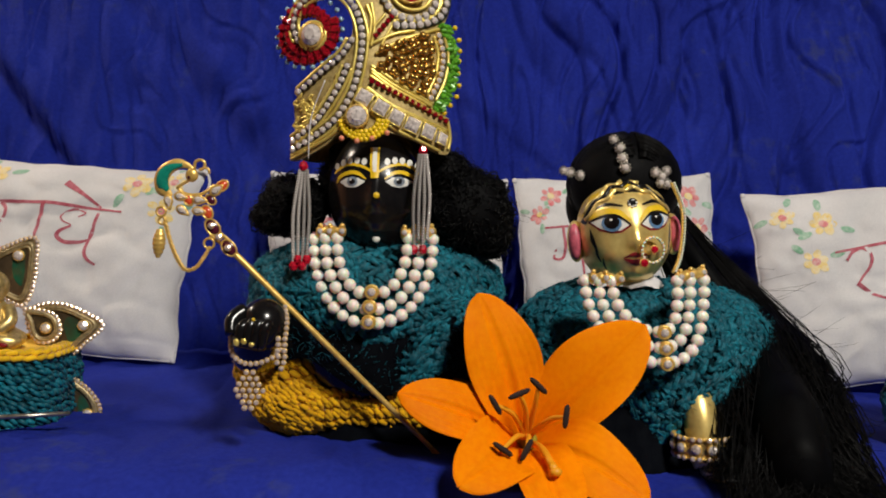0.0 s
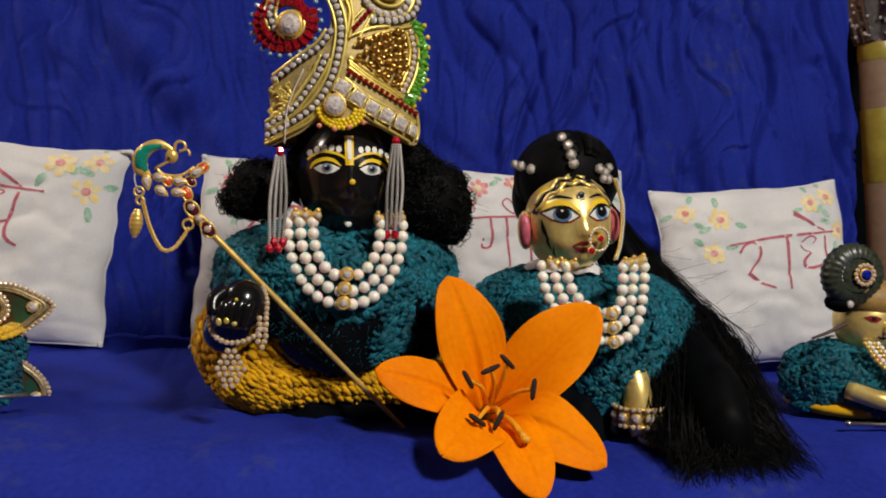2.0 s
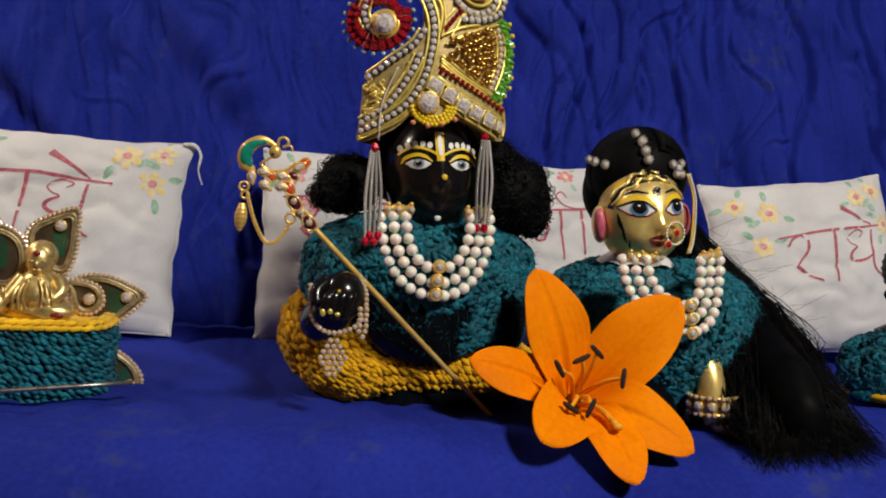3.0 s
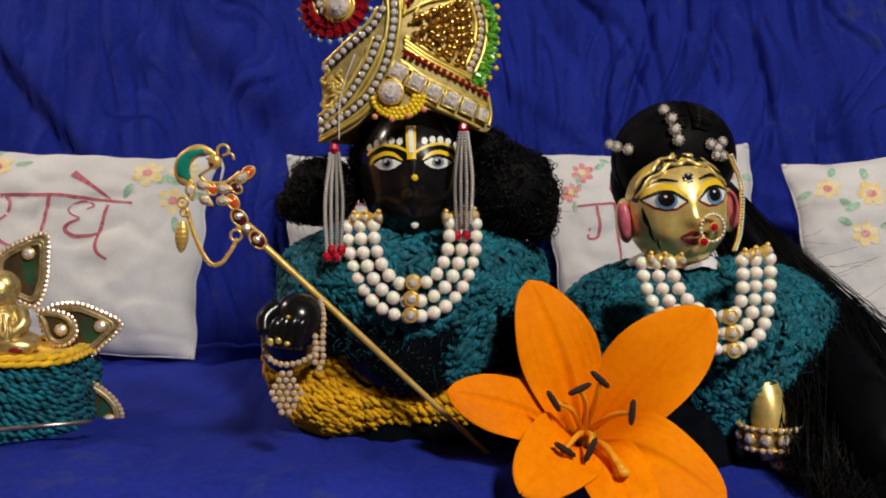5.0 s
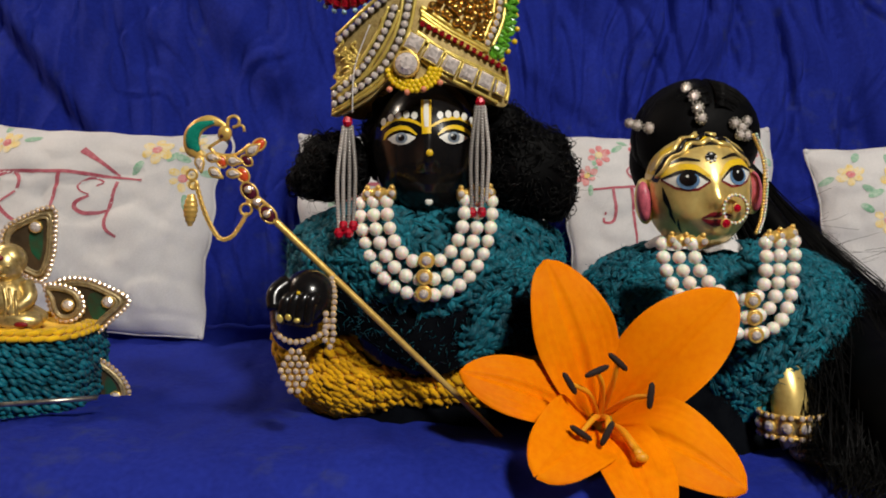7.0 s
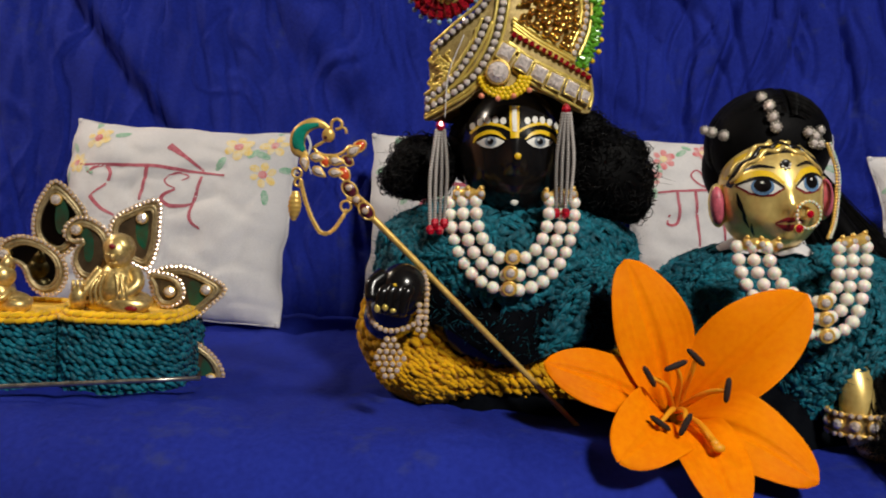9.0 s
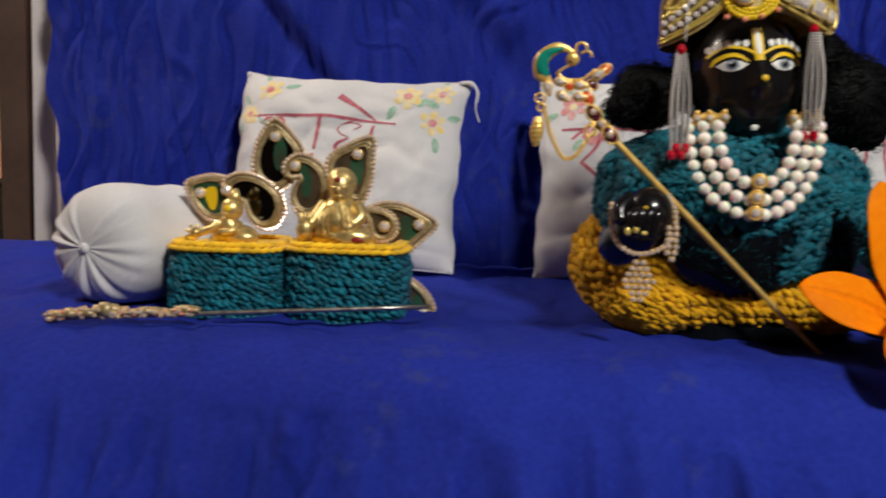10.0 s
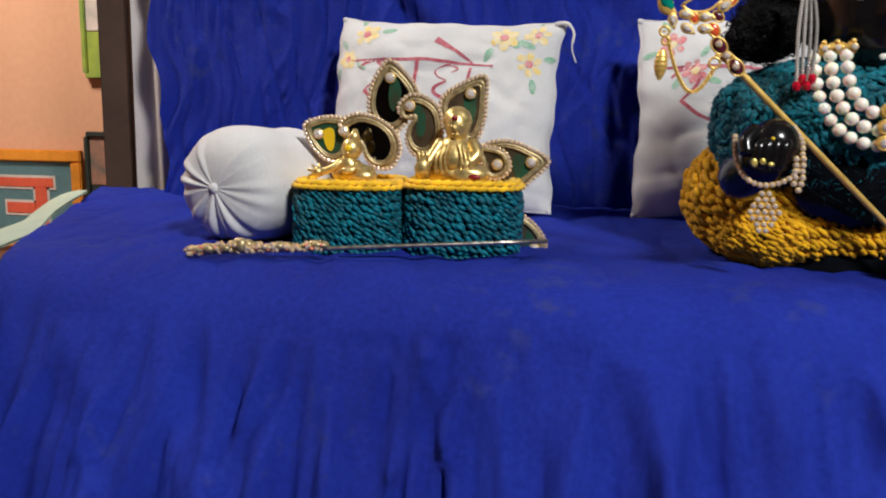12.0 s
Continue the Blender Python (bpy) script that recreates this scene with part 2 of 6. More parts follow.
    "pic_green": material("green_print", (0.30, 0.36, 0.05), 0.5, second=(0.12, 0.22, 0.05), grain=40, blotch=14, bump=0.0),
    "pic_rose": material("rose_print", (0.45, 0.20, 0.13), 0.4, second=(0.10, 0.11, 0.10), grain=40, blotch=14, bump=0.0),
    "pic_frame": material("dark_green_frame", (0.03, 0.045, 0.04), 0.4, grain=90, blotch=20, bump=0.1),
    "pale_green": material("pale_green_cloth", (0.42, 0.50, 0.40), 0.9, second=(0.34, 0.42, 0.34), grain=500, blotch=20, bump=0.3, weave=900),
    "card": material("brown_card_tube", (0.24, 0.15, 0.10), 0.6, grain=120, blotch=20, bump=0.2, spread=0.25),
    "tape": material("yellow_tape", (0.40, 0.31, 0.05), 0.35, grain=120, blotch=40, bump=0.2, spread=0.3),
    "magenta": material("magenta_pompom", (0.45, 0.006, 0.12), 0.9, grain=700, blotch=90, bump=0.6),
    "sequin": material("silver_sequin_net", (0.55, 0.52, 0.50), 0.25, 0.8, second=(0.20, 0.17, 0.17), grain=700, blotch=200, bump=0.4),
    # brown, set dark to hold down the bounce from below
    "floor": material("brown_floor", (0.11, 0.085, 0.07), 0.4, grain=60, blotch=5, bump=0.1),
}


# ---- mesh building ----
class Shape:
    """Collects vertices and faces of several materials, and becomes one mesh."""

    def __init__(self):
        self.v, self.f, self.m, self.mats, self.sm, self.count = [], [], [], [], [], 0

    def slot(self, key):
        if key not in self.mats:
            self.mats.append(key)
        return self.mats.index(key)

    def add(self, verts, faces, key, smooth=True):
        k, base = self.slot(key), self.count
        verts = np.asarray(verts, float).reshape(-1, 3)
        self.v.append(verts)
        self.count += len(verts)
        self.f += [tuple(base + i for i in f) for f in faces]
        self.m += [k] * len(faces)
        self.sm += [smooth] * len(faces)

    def grid(self, pts, key, closed_u=False, closed_v=False, smooth=True):
        """pts[i][j] as an array of rows and columns."""
        pts = np.asarray(pts, float)
        r, c = pts.shape[:2]
        ra, ca = (r if closed_u else r - 1), (c if closed_v else c - 1)
        faces = [(i * c + j, i * c + (j + 1) % c, (i + 1) % r * c + (j + 1) % c, (i + 1) % r * c + j) for i in range(ra) for j in range(ca)]
        self.add(pts, faces, key, smooth)

    def ball(self, centre, radii, key, seg=14, rings=9, warp=None, turn=None, smooth=True):
        radii = (radii,) * 3 if isinstance(radii, (int, float)) else radii
        a = np.linspace(0, 2 * np.pi, seg, endpoint=False)
        b = np.linspace(0.02, np.pi - 0.02, rings)
        p = np.stack([np.outer(np.sin(b), np.cos(a)), np.outer(np.sin(b), np.sin(a)), np.outer(np.cos(b), np.ones(seg))], -1) * np.array(radii)
        if turn is not None:
            p = p @ np.array(turn.to_3x3()).T
        p = p + np.array(centre)
        if warp:
            p = np.array([[warp(q) for q in row] for row in p])
        self.grid(p, key, closed_v=True, smooth=smooth)
        n = self.count
        self.add([p[0].mean(0), p[-1].mean(0)], [], key)
        k = self.slot(key)
        top, bot, first = n, n + 1, n - seg * rings
        for j in range(seg):
            self.f.append((top, first + (j + 1) % seg, first + j))
            self.f.append((bot, first + (rings - 1) * seg + j, first + (rings - 1) * seg + (j + 1) % seg))
            self.m += [k, k]
            self.sm += [smooth, smooth]

    def tube(self, pts, r, key, n=6, closed=False, smooth=True, flat=1.0):
        pts = np.asarray(pts, float)
        k = len(pts)
        r = np.full(k, r) if np.isscalar(r) else np.asarray(r, float)
        t = np.roll(pts, -1, 0) - np.roll(pts, 1, 0) if closed else np.gradient(pts, axis=0)
        t /= np.linalg.norm(t, axis=1)[:, None] + 1e-12
        up = np.array([0.0, 0.0, 1.0]) if abs(t[0][2]) < 0.9 else np.array([0.0, 1.0, 0.0])
        rows, a = [], np.linspace(0, 2 * np.pi, n, endpoint=False)
        x = np.cross(up, t[0])
        for i in range(k):
            x = x - t[i] * x.dot(t[i])
            x /= np.linalg.norm(x) + 1e-12
            y = np.cross(t[i], x)
            rows.append(pts[i] + r[i] * (np.outer(np.cos(a), x) + flat * np.outer(np.sin(a), y)))
        self.grid(rows, key, closed_u=closed, closed_v=True, smooth=smooth)
        if not closed:
            base, ks = self.count - k * n, self.slot(key)
            for f in (tuple(base + i for i in reversed(range(n))), tuple(base + (k - 1) * n + i for i in range(n))):
                self.f.append(f)
                self.m.append(ks)
                self.sm.append(smooth)

    def ribbon(self, path, widths, onto, off, key, across=4, steps=22):
        """A painted stroke on a surface: onto(x, z, off) gives the place on it."""
        path = smooth_path(path, steps)
        widths = np.interp(np.linspace(0, 1, steps), np.linspace(0, 1, len(widths)), widths)
        t = np.gradient(path, axis=0)
        t /= np.linalg.norm(t, axis=1)[:, None] + 1e-12
        nrm = np.stack([-t[:, 1], t[:, 0]], -1)
        rows = [[onto(*(path[i] + nrm[i] * widths[i] * s), off) for s in np.linspace(-1, 1, across)] for i in range(steps)]
        self.grid(rows, key)

    def disc(self, centre, rx, rz, onto, off, key, n=16, turn=0.0, rings=3):
        rows = []
        for q in np.linspace(0.02, 1, rings + 1):
            rows.append([])
            for a in np.linspace(0, 2 * np.pi, n, endpoint=False):
                u, w = rx * q * math.cos(a), rz * q * math.sin(a)
                rows[-1].append(onto(centre[0] + u * math.cos(turn) - w * math.sin(turn), centre[1] + u * math.sin(turn) + w * math.cos(turn), off))
        self.grid(rows, key, closed_v=True)

    def box(self, centre, size, key, bevel=0.0):
        c, h = np.array(centre), np.array(size) / 2
        bm = bmesh.new()
        bmesh.ops.create_cube(bm, size=1, matrix=Matrix.Translation(c) @ Matrix.Diagonal((*size, 1)))
        if bevel:
            bmesh.ops.bevel(bm, geom=bm.edges[:], offset=min(bevel, min(size) * 0.45), segments=2, affect="EDGES")
        bm.verts.index_update()
        self.add([v.co[:] for v in bm.verts], [tuple(v.index for v in f.verts) for f in bm.faces], key, smooth=False)
        bm.free()

    def mesh(self, name):
        me = bpy.data.meshes.new(name)
        me.from_pydata(np.concatenate(self.v).tolist(), [], self.f)
        for k in self.mats:
            me.materials.append(M[k])
        me.polygons.foreach_set("material_index", self.m)
        me.polygons.foreach_set("use_smooth", self.sm)
        bm = bmesh.new()
        bm.from_mesh(me)
        bmesh.ops.recalc_face_normals(bm, faces=bm.faces)
        bm.to_mesh(me)
        bm.free()
        me.update()
        return me


def smooth_path(pts, steps, closed=False):
    """A Catmull-Rom curve through the points."""
    p = np.asarray(pts, float)
    if len(p) == 2 and not closed:
        return np.array([p[0] + (p[1] - p[0]) * s for s in np.linspace(0, 1, steps)])
    q = np.concatenate([p[-1:], p, p[:2]]) if closed else np.concatenate([2 * p[:1] - p[1:2], p, 2 * p[-1:] - p[-2:-1]])
    k = len(p) if closed else len(p) - 1
    out = []
    for s in np.linspace(0, k, steps, endpoint=not closed):
        i = min(int(s), k - 1)
        f = s - i
        a, b, c, d = q[i], q[i + 1], q[i + 2], q[i + 3]
        out.append(0.5 * (2 * b + (c - a) * f + (2 * a - 5 * b + 4 * c - d) * f * f + (3 * b - a - 3 * c + d) * f ** 3))
    return np.array(out)


def spaced(path, gap, closed=False):
    """Points at even gaps along a path."""
    p = smooth_path(path, 160, closed)
    if closed:
        p = np.concatenate([p, p[:1]])
    d = np.concatenate([[0], np.cumsum(np.linalg.norm(np.diff(p, axis=0), axis=1))])
    n = max(2, int(round(d[-1] / gap)) + (0 if closed else 1))
    s = np.linspace(0, d[-1], n, endpoint=not closed)
    return np.stack([np.interp(s, d, p[:, k]) for k in range(p.shape[1])], -1)


def thing(name, at, label, category, group="", turn=(0, 0, 0)):
    e = new(name)
    e.empty_display_size = 0.02
    e.matrix_world = pose(*at, *turn)
    return tagged(e, label, category, group)


def part(name, shape, parent, label="", kind=""):
    ob = new(name, shape.mesh(name))
    ob.parent = parent
    return tagged(ob, label, kind=kind)


def lone(name, shape, label, category, group="", kind="", at=(0, 0, 0), turn=(0, 0, 0)):
    ob = new(name, shape.mesh(name))
    ob.matrix_world = pose(*at, *turn)
    return tagged(ob, label, category, group, kind)


def piece(name, mesh, parent, at, scale=1.0, turn=None):
    ob = new(name, mesh)
    ob.parent = parent
    s = (scale,) * 3 if isinstance(scale, (int, float)) else scale
    ob.matrix_local = Matrix.LocRotScale(Vector(at), turn, Vector(s))
    return ob


def gem_mesh(name, key, rim=None, n=8):
    """A faceted stone of radius 1 that faces -y, in a round setting."""
    g = Shape()
    a = np.linspace(0, 2 * np.pi, n, endpoint=False)
    ring = lambda r, y, o=0.0: [(r * math.cos(q + o), y, r * math.sin(q + o)) for q in a]
    rows = [ring(0.45, -0.62), ring(0.86, -0.34, np.pi / n), ring(0.92, 0.05)]
    g.grid(rows, key, closed_v=True, smooth=False)
    g.add(rows[0], [tuple(range(n))], key, smooth=False)
    if rim:
        g.grid([ring(0.90, -0.25), ring(1.05, -0.28), ring(1.1, 0.2), ring(0.9, 0.3)], rim, closed_v=True)
    return g.mesh(name)


def bead_mesh(name, key, seg=10, rings=6, smooth=True):
    g = Shape()
    g.ball((0, 0, 0), 1.0, key, seg, rings, smooth=smooth)
    return g.mesh(name)


GEM = gem_mesh("rhinestone", "clear", "silver")
GEM_GOLD = gem_mesh("rhinestone", "clear", "gold")
GEM_PINK = gem_mesh("rhinestone", "pinkish", "gold")
PEARL = bead_mesh("pearl", "pearl", 16, 10)


def yarn_loops(g, key, place, count, length, radius, rng, bend=0.6, lift=0.5, sides=4):
    """Short bent lengths of yarn over a surface; place(a, b) gives a point and its outward normal."""
    for _ in range(count):
        p, n = place(rng.random(), rng.random())
        n = n / (np.linalg.norm(n) + 1e-9)
        t = rng.normal(size=3)
        t -= n * t.dot(n)
        t /= np.linalg.norm(t) + 1e-9
        s = np.cross(n, t)
        l, b = length * rng.uniform(0.6, 1.3), rng.uniform(-bend, bend)
        pts = [p + t * l * q + s * l * b * (q * q - 0.25) + n * (lift * length * (0.25 - q * q) * 2 + radius * 0.2) for q in np.linspace(-0.5, 0.5, 5)]
        g.tube(pts, [radius * 0.6, radius, radius * 1.1, radius, radius * 0.6], key, sides)


def strands(g, key, curves, radius, sides=3):
    for c in curves:
        r = np.full(len(c), radius)
        r[-1] *= 0.3
        g.tube(c, r, key, sides)


# ---- the room ----
def slab(name, centre, size, key, label, category):
    g = Shape()
    g.box((0, 0, 0), size, key)
    return lone(name, g, label, category, kind="structure", at=centre)


# unseen floor, ceiling, south and east walls: dark colours keep the shadows deep
slab("floor", (0.0, 0.0, -0.55), (5.2, 4.8, 0.1), "floor", "unseen brown floor, kept dark to cut bounced light", "floor")
slab("ceiling", (0.0, 0.0, 2.25), (5.2, 4.8, 0.1), "plain", "unseen ceiling, darkened to cut bounced light", "ceiling")
slab("wall_north", (0.0, 1.77, 0.85), (5.2, 0.1, 2.7), "wall", "peach painted wall behind the shrine", "wall")
slab("wall_south", (0.0, -2.05, 0.85), (5.2, 0.1, 2.7), "plain", "unseen wall, darkened to cut bounced light", "wall")
slab("wall_west", (-2.55, -0.14, 0.85), (0.1, 3.72, 2.7), "wall", "peach painted side wall", "wall")
slab("wall_east", (2.55, -0.14, 0.85), (0.1, 3.72, 2.7), "plain", "unseen side wall, darkened to cut bounced light", "wall")

SEAT = -0.006


def seat_height(x, y):
    """The cushioned seat under the cloth: almost level, with a dip and small wrinkles."""
    z = SEAT - 0.014 * math.exp(-((x - 0.17) / 0.09) ** 2 - ((y - 0.48) / 0.07) ** 2)
    return z


def build_seat_cover():
    """Blue cloth over the seat: level top, rounded front and left edges, and hanging folds."""
    g = Shape()
    edge_y, r = 0.475, 0.07
    prof = [("top", y) for y in np.linspace(0.93, edge_y, 80)] + [("arc", a) for a in np.linspace(0.05, 0.98, 14)] + [("drop", d) for d in np.linspace(0.005, 0.55, 130)]
    across = np.concatenate([np.linspace(-0.06, 0, 10)[:-1], np.linspace(0, 1, 420)])
    rows = []
    for kind, q in prof:
        row = []
        for s in across:
            if kind == "top":
                y, down, hang = q, 0.0, 0.0
            elif kind == "arc":
                y, down, hang = edge_y - r * math.sin(q), r * (1 - math.cos(q)), q / math.pi * 0.5
            else:
                y, down, hang = edge_y - r * math.sin(0.98) - q * math.cos(0.98), r * (1 - math.cos(0.98)) + q * math.sin(0.98), min(1.0, 0.34 + q / 0.12)
            left = -0.80 + (0.83 - max(y, 0.40)) * 0.5
            side = max(0.0, -s) / 0.06
            x = left + max(0.0, s) * (1.0 - left) - 0.018 * math.sin(side * math.pi / 2)
            fall = 0.34 * max(0, side - 0.25) + 0.018 * (1 - math.cos(min(1, side * 2) * math.pi / 2))
            z = seat_height(x, y) - down - fall
            nx = noise.noise(Vector((x * 5.0, 0.3, z * 0.8)))
            nf = noise.noise(Vector((x * 16, y * 3.5 + z * 2.0, 1.7)))
            nn = noise.noise(Vector((x * 38 + nf, (y + z) * 14, 4.2)))
            slant = noise.noise(Vector((x * 17 + (y + z) * 3.5, (y - z) * 3.4, 8.1)))
            slant2 = noise.noise(Vector((x * 27 - (y + z) * 3 + 0.6 * nf, (y - z) * 4.2, 3.3)))
            fine = noise.noise(Vector((x * 62 + 1.5 * slant, (y - z) * 13, 5.9)))
            crease = -max(0.0, 1 - abs(slant) * 6) * 0.0056 - max(0.0, 1 - abs(slant2) * 7) * 0.0046 + 0.0072 * abs(fine)
            z += (0.0022 * nf + 0.0014 * nn + crease * 0.35) * (1 - hang)
            long = noise.noise(Vector((x * 9 + 1.2 * nf + z * 2.0, 2.2, z * 1.4)))
            fold = -0.014 * max(0.0, 1 - abs(long) * 4) - 0.010 * max(0.0, 1 - abs(noise.noise(Vector((x * 21 + z * 5 + nf, 7.7, z * 3.0)))) * 6)
            y += hang * (0.016 * nx + 0.010 * nf + 0.006 * nn + 2.6 * crease + fold)
            row.append((x, y, z))
        rows.append(row)
    g.grid(rows, "blue")
    return lone("seat_cover", g, "royal blue cotton cloth draped over the low seat", "cloth")


build_seat_cover()


def back_depth(x, z):
    """How far back the hanging cloth is at a place: it leans a little and has folds."""
    y = 0.868 + 0.11 * max(0, z)
    right = 1 / (1 + math.exp(-(x - 0.02) * 14))
    n1 = noise.noise(Vector((x * 3.0, z * 1.6, 0.5)))
    v1 = noise.noise(Vector((x * 24 + 2 * noise.noise(Vector((x * 6, z * 5, 3))), z * 2.6, 2.5)))
    v2 = noise.noise(Vector((x * 55, z * 9, 6.5)))
    v3 = noise.noise(Vector((x * 30 + z * 6, z * 5.0 + x * 3, 9.5)))
    v4 = noise.noise(Vector((x * 80 + 1.2 * v1, z * 16, 12.5)))
    ridge = max(0.0, 1 - abs(v1) * 5) * 0.0075 + max(0.0, 1 - abs(v3) * 6) * 0.0042
    broad = noise.noise(Vector((x * 7 + z * 3, z * 7, 15.5)))
    v5 = noise.noise(Vector((x * 44 + 3 * noise.noise(Vector((x * 9, z * 8, 21))), z * 6.5, 18.5)))
    sharp = 0.0055 * max(0.0, 1 - abs(v5) * 8) - 0.0035 * max(0.0, 1 - abs(v5 - 0.16) * 8)
    y += 0.012 * n1 + right * (0.007 * v1 + 0.0046 * v2 + 1.7 * ridge + 0.0040 * v4 + sharp) + (1 - right) * (0.0040 * v1 + 0.0028 * v2 + 0.5 * ridge + 0.0024 * v4 + 0.008 * broad + 0.5 * sharp)
    # two long slanting creases at the left
    for x0, z0, slope, depth, wide in ((-0.56, 0.36, -0.80, 0.017, 0.020), (-0.40, 0.42, -0.9, 0.009, 0.026), (-0.10, 0.36, -1.4, 0.003, 0.016), (0.33, 0.45, -2.2, 0.0015, 0.014)):
        d = (x - x0) - (z - z0) * slope
        reach = 1 / (1 + math.exp((0.16 - z) * 30))
        y += depth * reach * (math.exp(-(d / wide) ** 2) - 0.7 * math.exp(-((d - 1.6 * wide) / (1.3 * wide)) ** 2))
    return y


def build_backdrop():
    g = Shape()
    rows = []
    for z in np.linspace(-0.012, 0.72, 240):
        row = []
        for s in np.linspace(0, 1, 560):
            l = -0.728 - 0.10 * z + 0.006 * math.sin(z * 23) + 0.004 * math.sin(z * 61)
            r = 0.652 - 0.07 * z + 0.004 * math.sin(z * 30)
            x = l + (r - l) * s
            row.append((x, back_depth(x, z), z))
        rows.append(row)
    g.grid(rows, "blue")
    g2 = np.array(rows) + np.array((0, 0.002, 0))
    g.grid(g2, "blue")
    return lone("backdrop_cloth", g, "crumpled royal blue cotton cloth hung behind the pillows", "cloth")


build_backdrop()


# ---- pillows ----
def pillow_skin(w, h, thick, seed):
    """Gives onto(x, z, off), the front of a pillow of that size, and the same for its back."""
    def bulge(u, v):
        e = max(0.0, (1 - abs(u) ** 3.2)) * max(0.0, (1 - abs(v) ** 3.2))
        n = noise.noise(Vector((u * 2.2, v * 2.2, seed))) * 0.16 + noise.noise(Vector((u * 6, v * 6, seed + 5))) * 0.05
        n += -0.10 * max(0.0, 1 - abs(noise.noise(Vector((u * 1.7 + v, v * 2.6 - u * 0.7, seed + 9.0)))) * 6) - 0.07 * max(0.0, 1 - abs(noise.noise(Vector((u * 3.1, v * 2.2 + u, seed + 13.0)))) * 7)
        pucker = 0.10 * math.sin(u * 19 + seed) * (abs(v) ** 6) + 0.10 * math.sin(v * 17 + seed) * (abs(u) ** 6)
        return thick / 2 * (e ** 0.62) * (1 + n) + thick * 0.2 * pucker * (1 - e)

    def plan(u, v):
        # straight seams that draw in between pulled-out corners
        pull = 1 - 0.045 * (1 - v * v) * abs(u) ** 4
        pull_v = 1 - 0.05 * (1 - u * u) * abs(v) ** 4
        wob = (0.007 * math.sin(v * 7 + seed) + 0.003 * math.sin(v * 19 + seed * 3)) * abs(u)
        return w / 2 * u * pull + wob * w, h / 2 * v * pull_v + 0.006 * h * math.sin(u * 6 + seed * 2) * abs(v)

    def onto(x, z, off):
        u, v = max(-1, min(1, 2 * x / w)), max(-1, min(1, 2 * z / h))
        px, pz = plan(u, v)
        return (px, -bulge(u, v) - off, pz)

    def behind(x, z, off):
        px, y, pz = onto(x, z, 0)
        return (px, -y * 0.75, pz)
    return onto, behind


def painted_flower(g, onto, c, r, petals, heart, rng):
    n = 6
    t0 = rng.uniform(0, 6)
    for k in range(n):
        a = t0 + k * 2 * math.pi / n
        k1, k2 = rng.uniform(0.50, 0.68), rng.uniform(0.75, 1.15)
        g.disc((c[0] + r * k1 * math.cos(a), c[1] + r * k1 * math.sin(a)), r * 0.38 * k2, r * 0.30 * k2, onto, 0.00045, petals, 10, a + rng.uniform(-0.4, 0.4), 2)
    g.disc(c, r * 0.30, r * 0.30, onto, 0.0007, heart, 10, 0, 2)


def painted_leaf(g, onto, c, r, a):
    g.disc((c[0] + r * math.cos(a), c[1] + r * math.sin(a)), r * 0.75, r * 0.34, onto, 0.0004, "ink_green", 10, a, 2)


RA = [([(-.73, .36), (-.66, .43), (-.57, .45), (-.51, .36), (-.55, .25), (-.66, .13)], (.012, .017, .015, .009)),
      ([(-.67, .13), (-.60, .05), (-.52, -.02), (-.40, -.08)], (.020, .016, .014, .010))]
AA = [([(-.20, .44), (-.22, .2), (-.235, -.12)], (.019, .016, .009))]
DHA = [([(.10, .32), (.15, .37), (.06, .40), (-.04, .34), (-.02, .27), (.06, .23)], (.006, .009, .008, .005)),
       ([(.06, .22), (-.02, .17), (-.04, .11), (.03, .06), (.13, .065), (.21, .10)], (.010, .018, .016, .010)),
       ([(.26, .38), (.23, .2), (.205, .0), (.23, -.09), (.31, -.15)], (.013, .014, .014, .009))]
MATRA = [([(-.07, .69), (.08, .58), (.27, .44)], (.034, .018, .010))]
BAR = [([(-.82, .46), (-.3, .45), (.45, .41)], (.010, .014, .016, .009))]
GA = [([(-.56, .44), (-.55, .22), (-.58, .12), (-.66, .12), (-.64, .21)], (.014, .015, .013, .009)),
      ([(-.39, .44), (-.39, .1), (-.40, -.12)], (.015, .013, .009)), ([(-.16, .44), (-.16, .1), (-.16, -.12)], (.015, .013, .009)),
      ([(-.30, .58), (-.36, .66), (-.42, .60), (-.34, .50), (-.16, .44)], (.007, .009, .010, .008))]
RADHE = BAR + RA + AA + DHA + MATRA
# the same word set further along and rising on the last pillow
RADHE_RISING = [([((u + 0.83) * 0.94 - 0.36, v - 0.17 + 0.13 * (u + 0.83) * 0.94) for u, v in path], widths) for path, widths in RADHE]
BAR_SHORT = [([(-.74, .43), (-.1, .45), (.4, .44)], (.010, .014, .016, .009))]


def build_pillow(at, turn, w, h, thick, strokes, flowers, style, seed, label):
    e = thing("pillow", at, label, "pillow", "small white pillows along the back", turn)
    onto, behind = pillow_skin(w, h, thick, seed)
    rng = random.Random(seed)
    g = Shape()
    us = np.sin(np.linspace(-1, 1, 65) * math.pi / 2)
    g.grid([[onto(u * w / 2, v * h / 2, 0) for u in us] for v in us], "white")
    g.grid([[behind(u * w / 2, v * h / 2, 0) for u in us] for v in us], "white")
    for c in ((-1, 1), (1, 1), (1, -1), (-1, -1)):
        x, y, z = onto(c[0] * w / 2, c[1] * h / 2, 0)
        g.ball((x * 0.985, y, z * 0.985), (0.003, 0.0025, 0.003), "white", 8, 6)
    part("cover", g, e, "white cotton cover")
    # corded seam all round
    g = Shape()
    loop = []
    for a in np.linspace(0, 4, 120, endpoint=False):
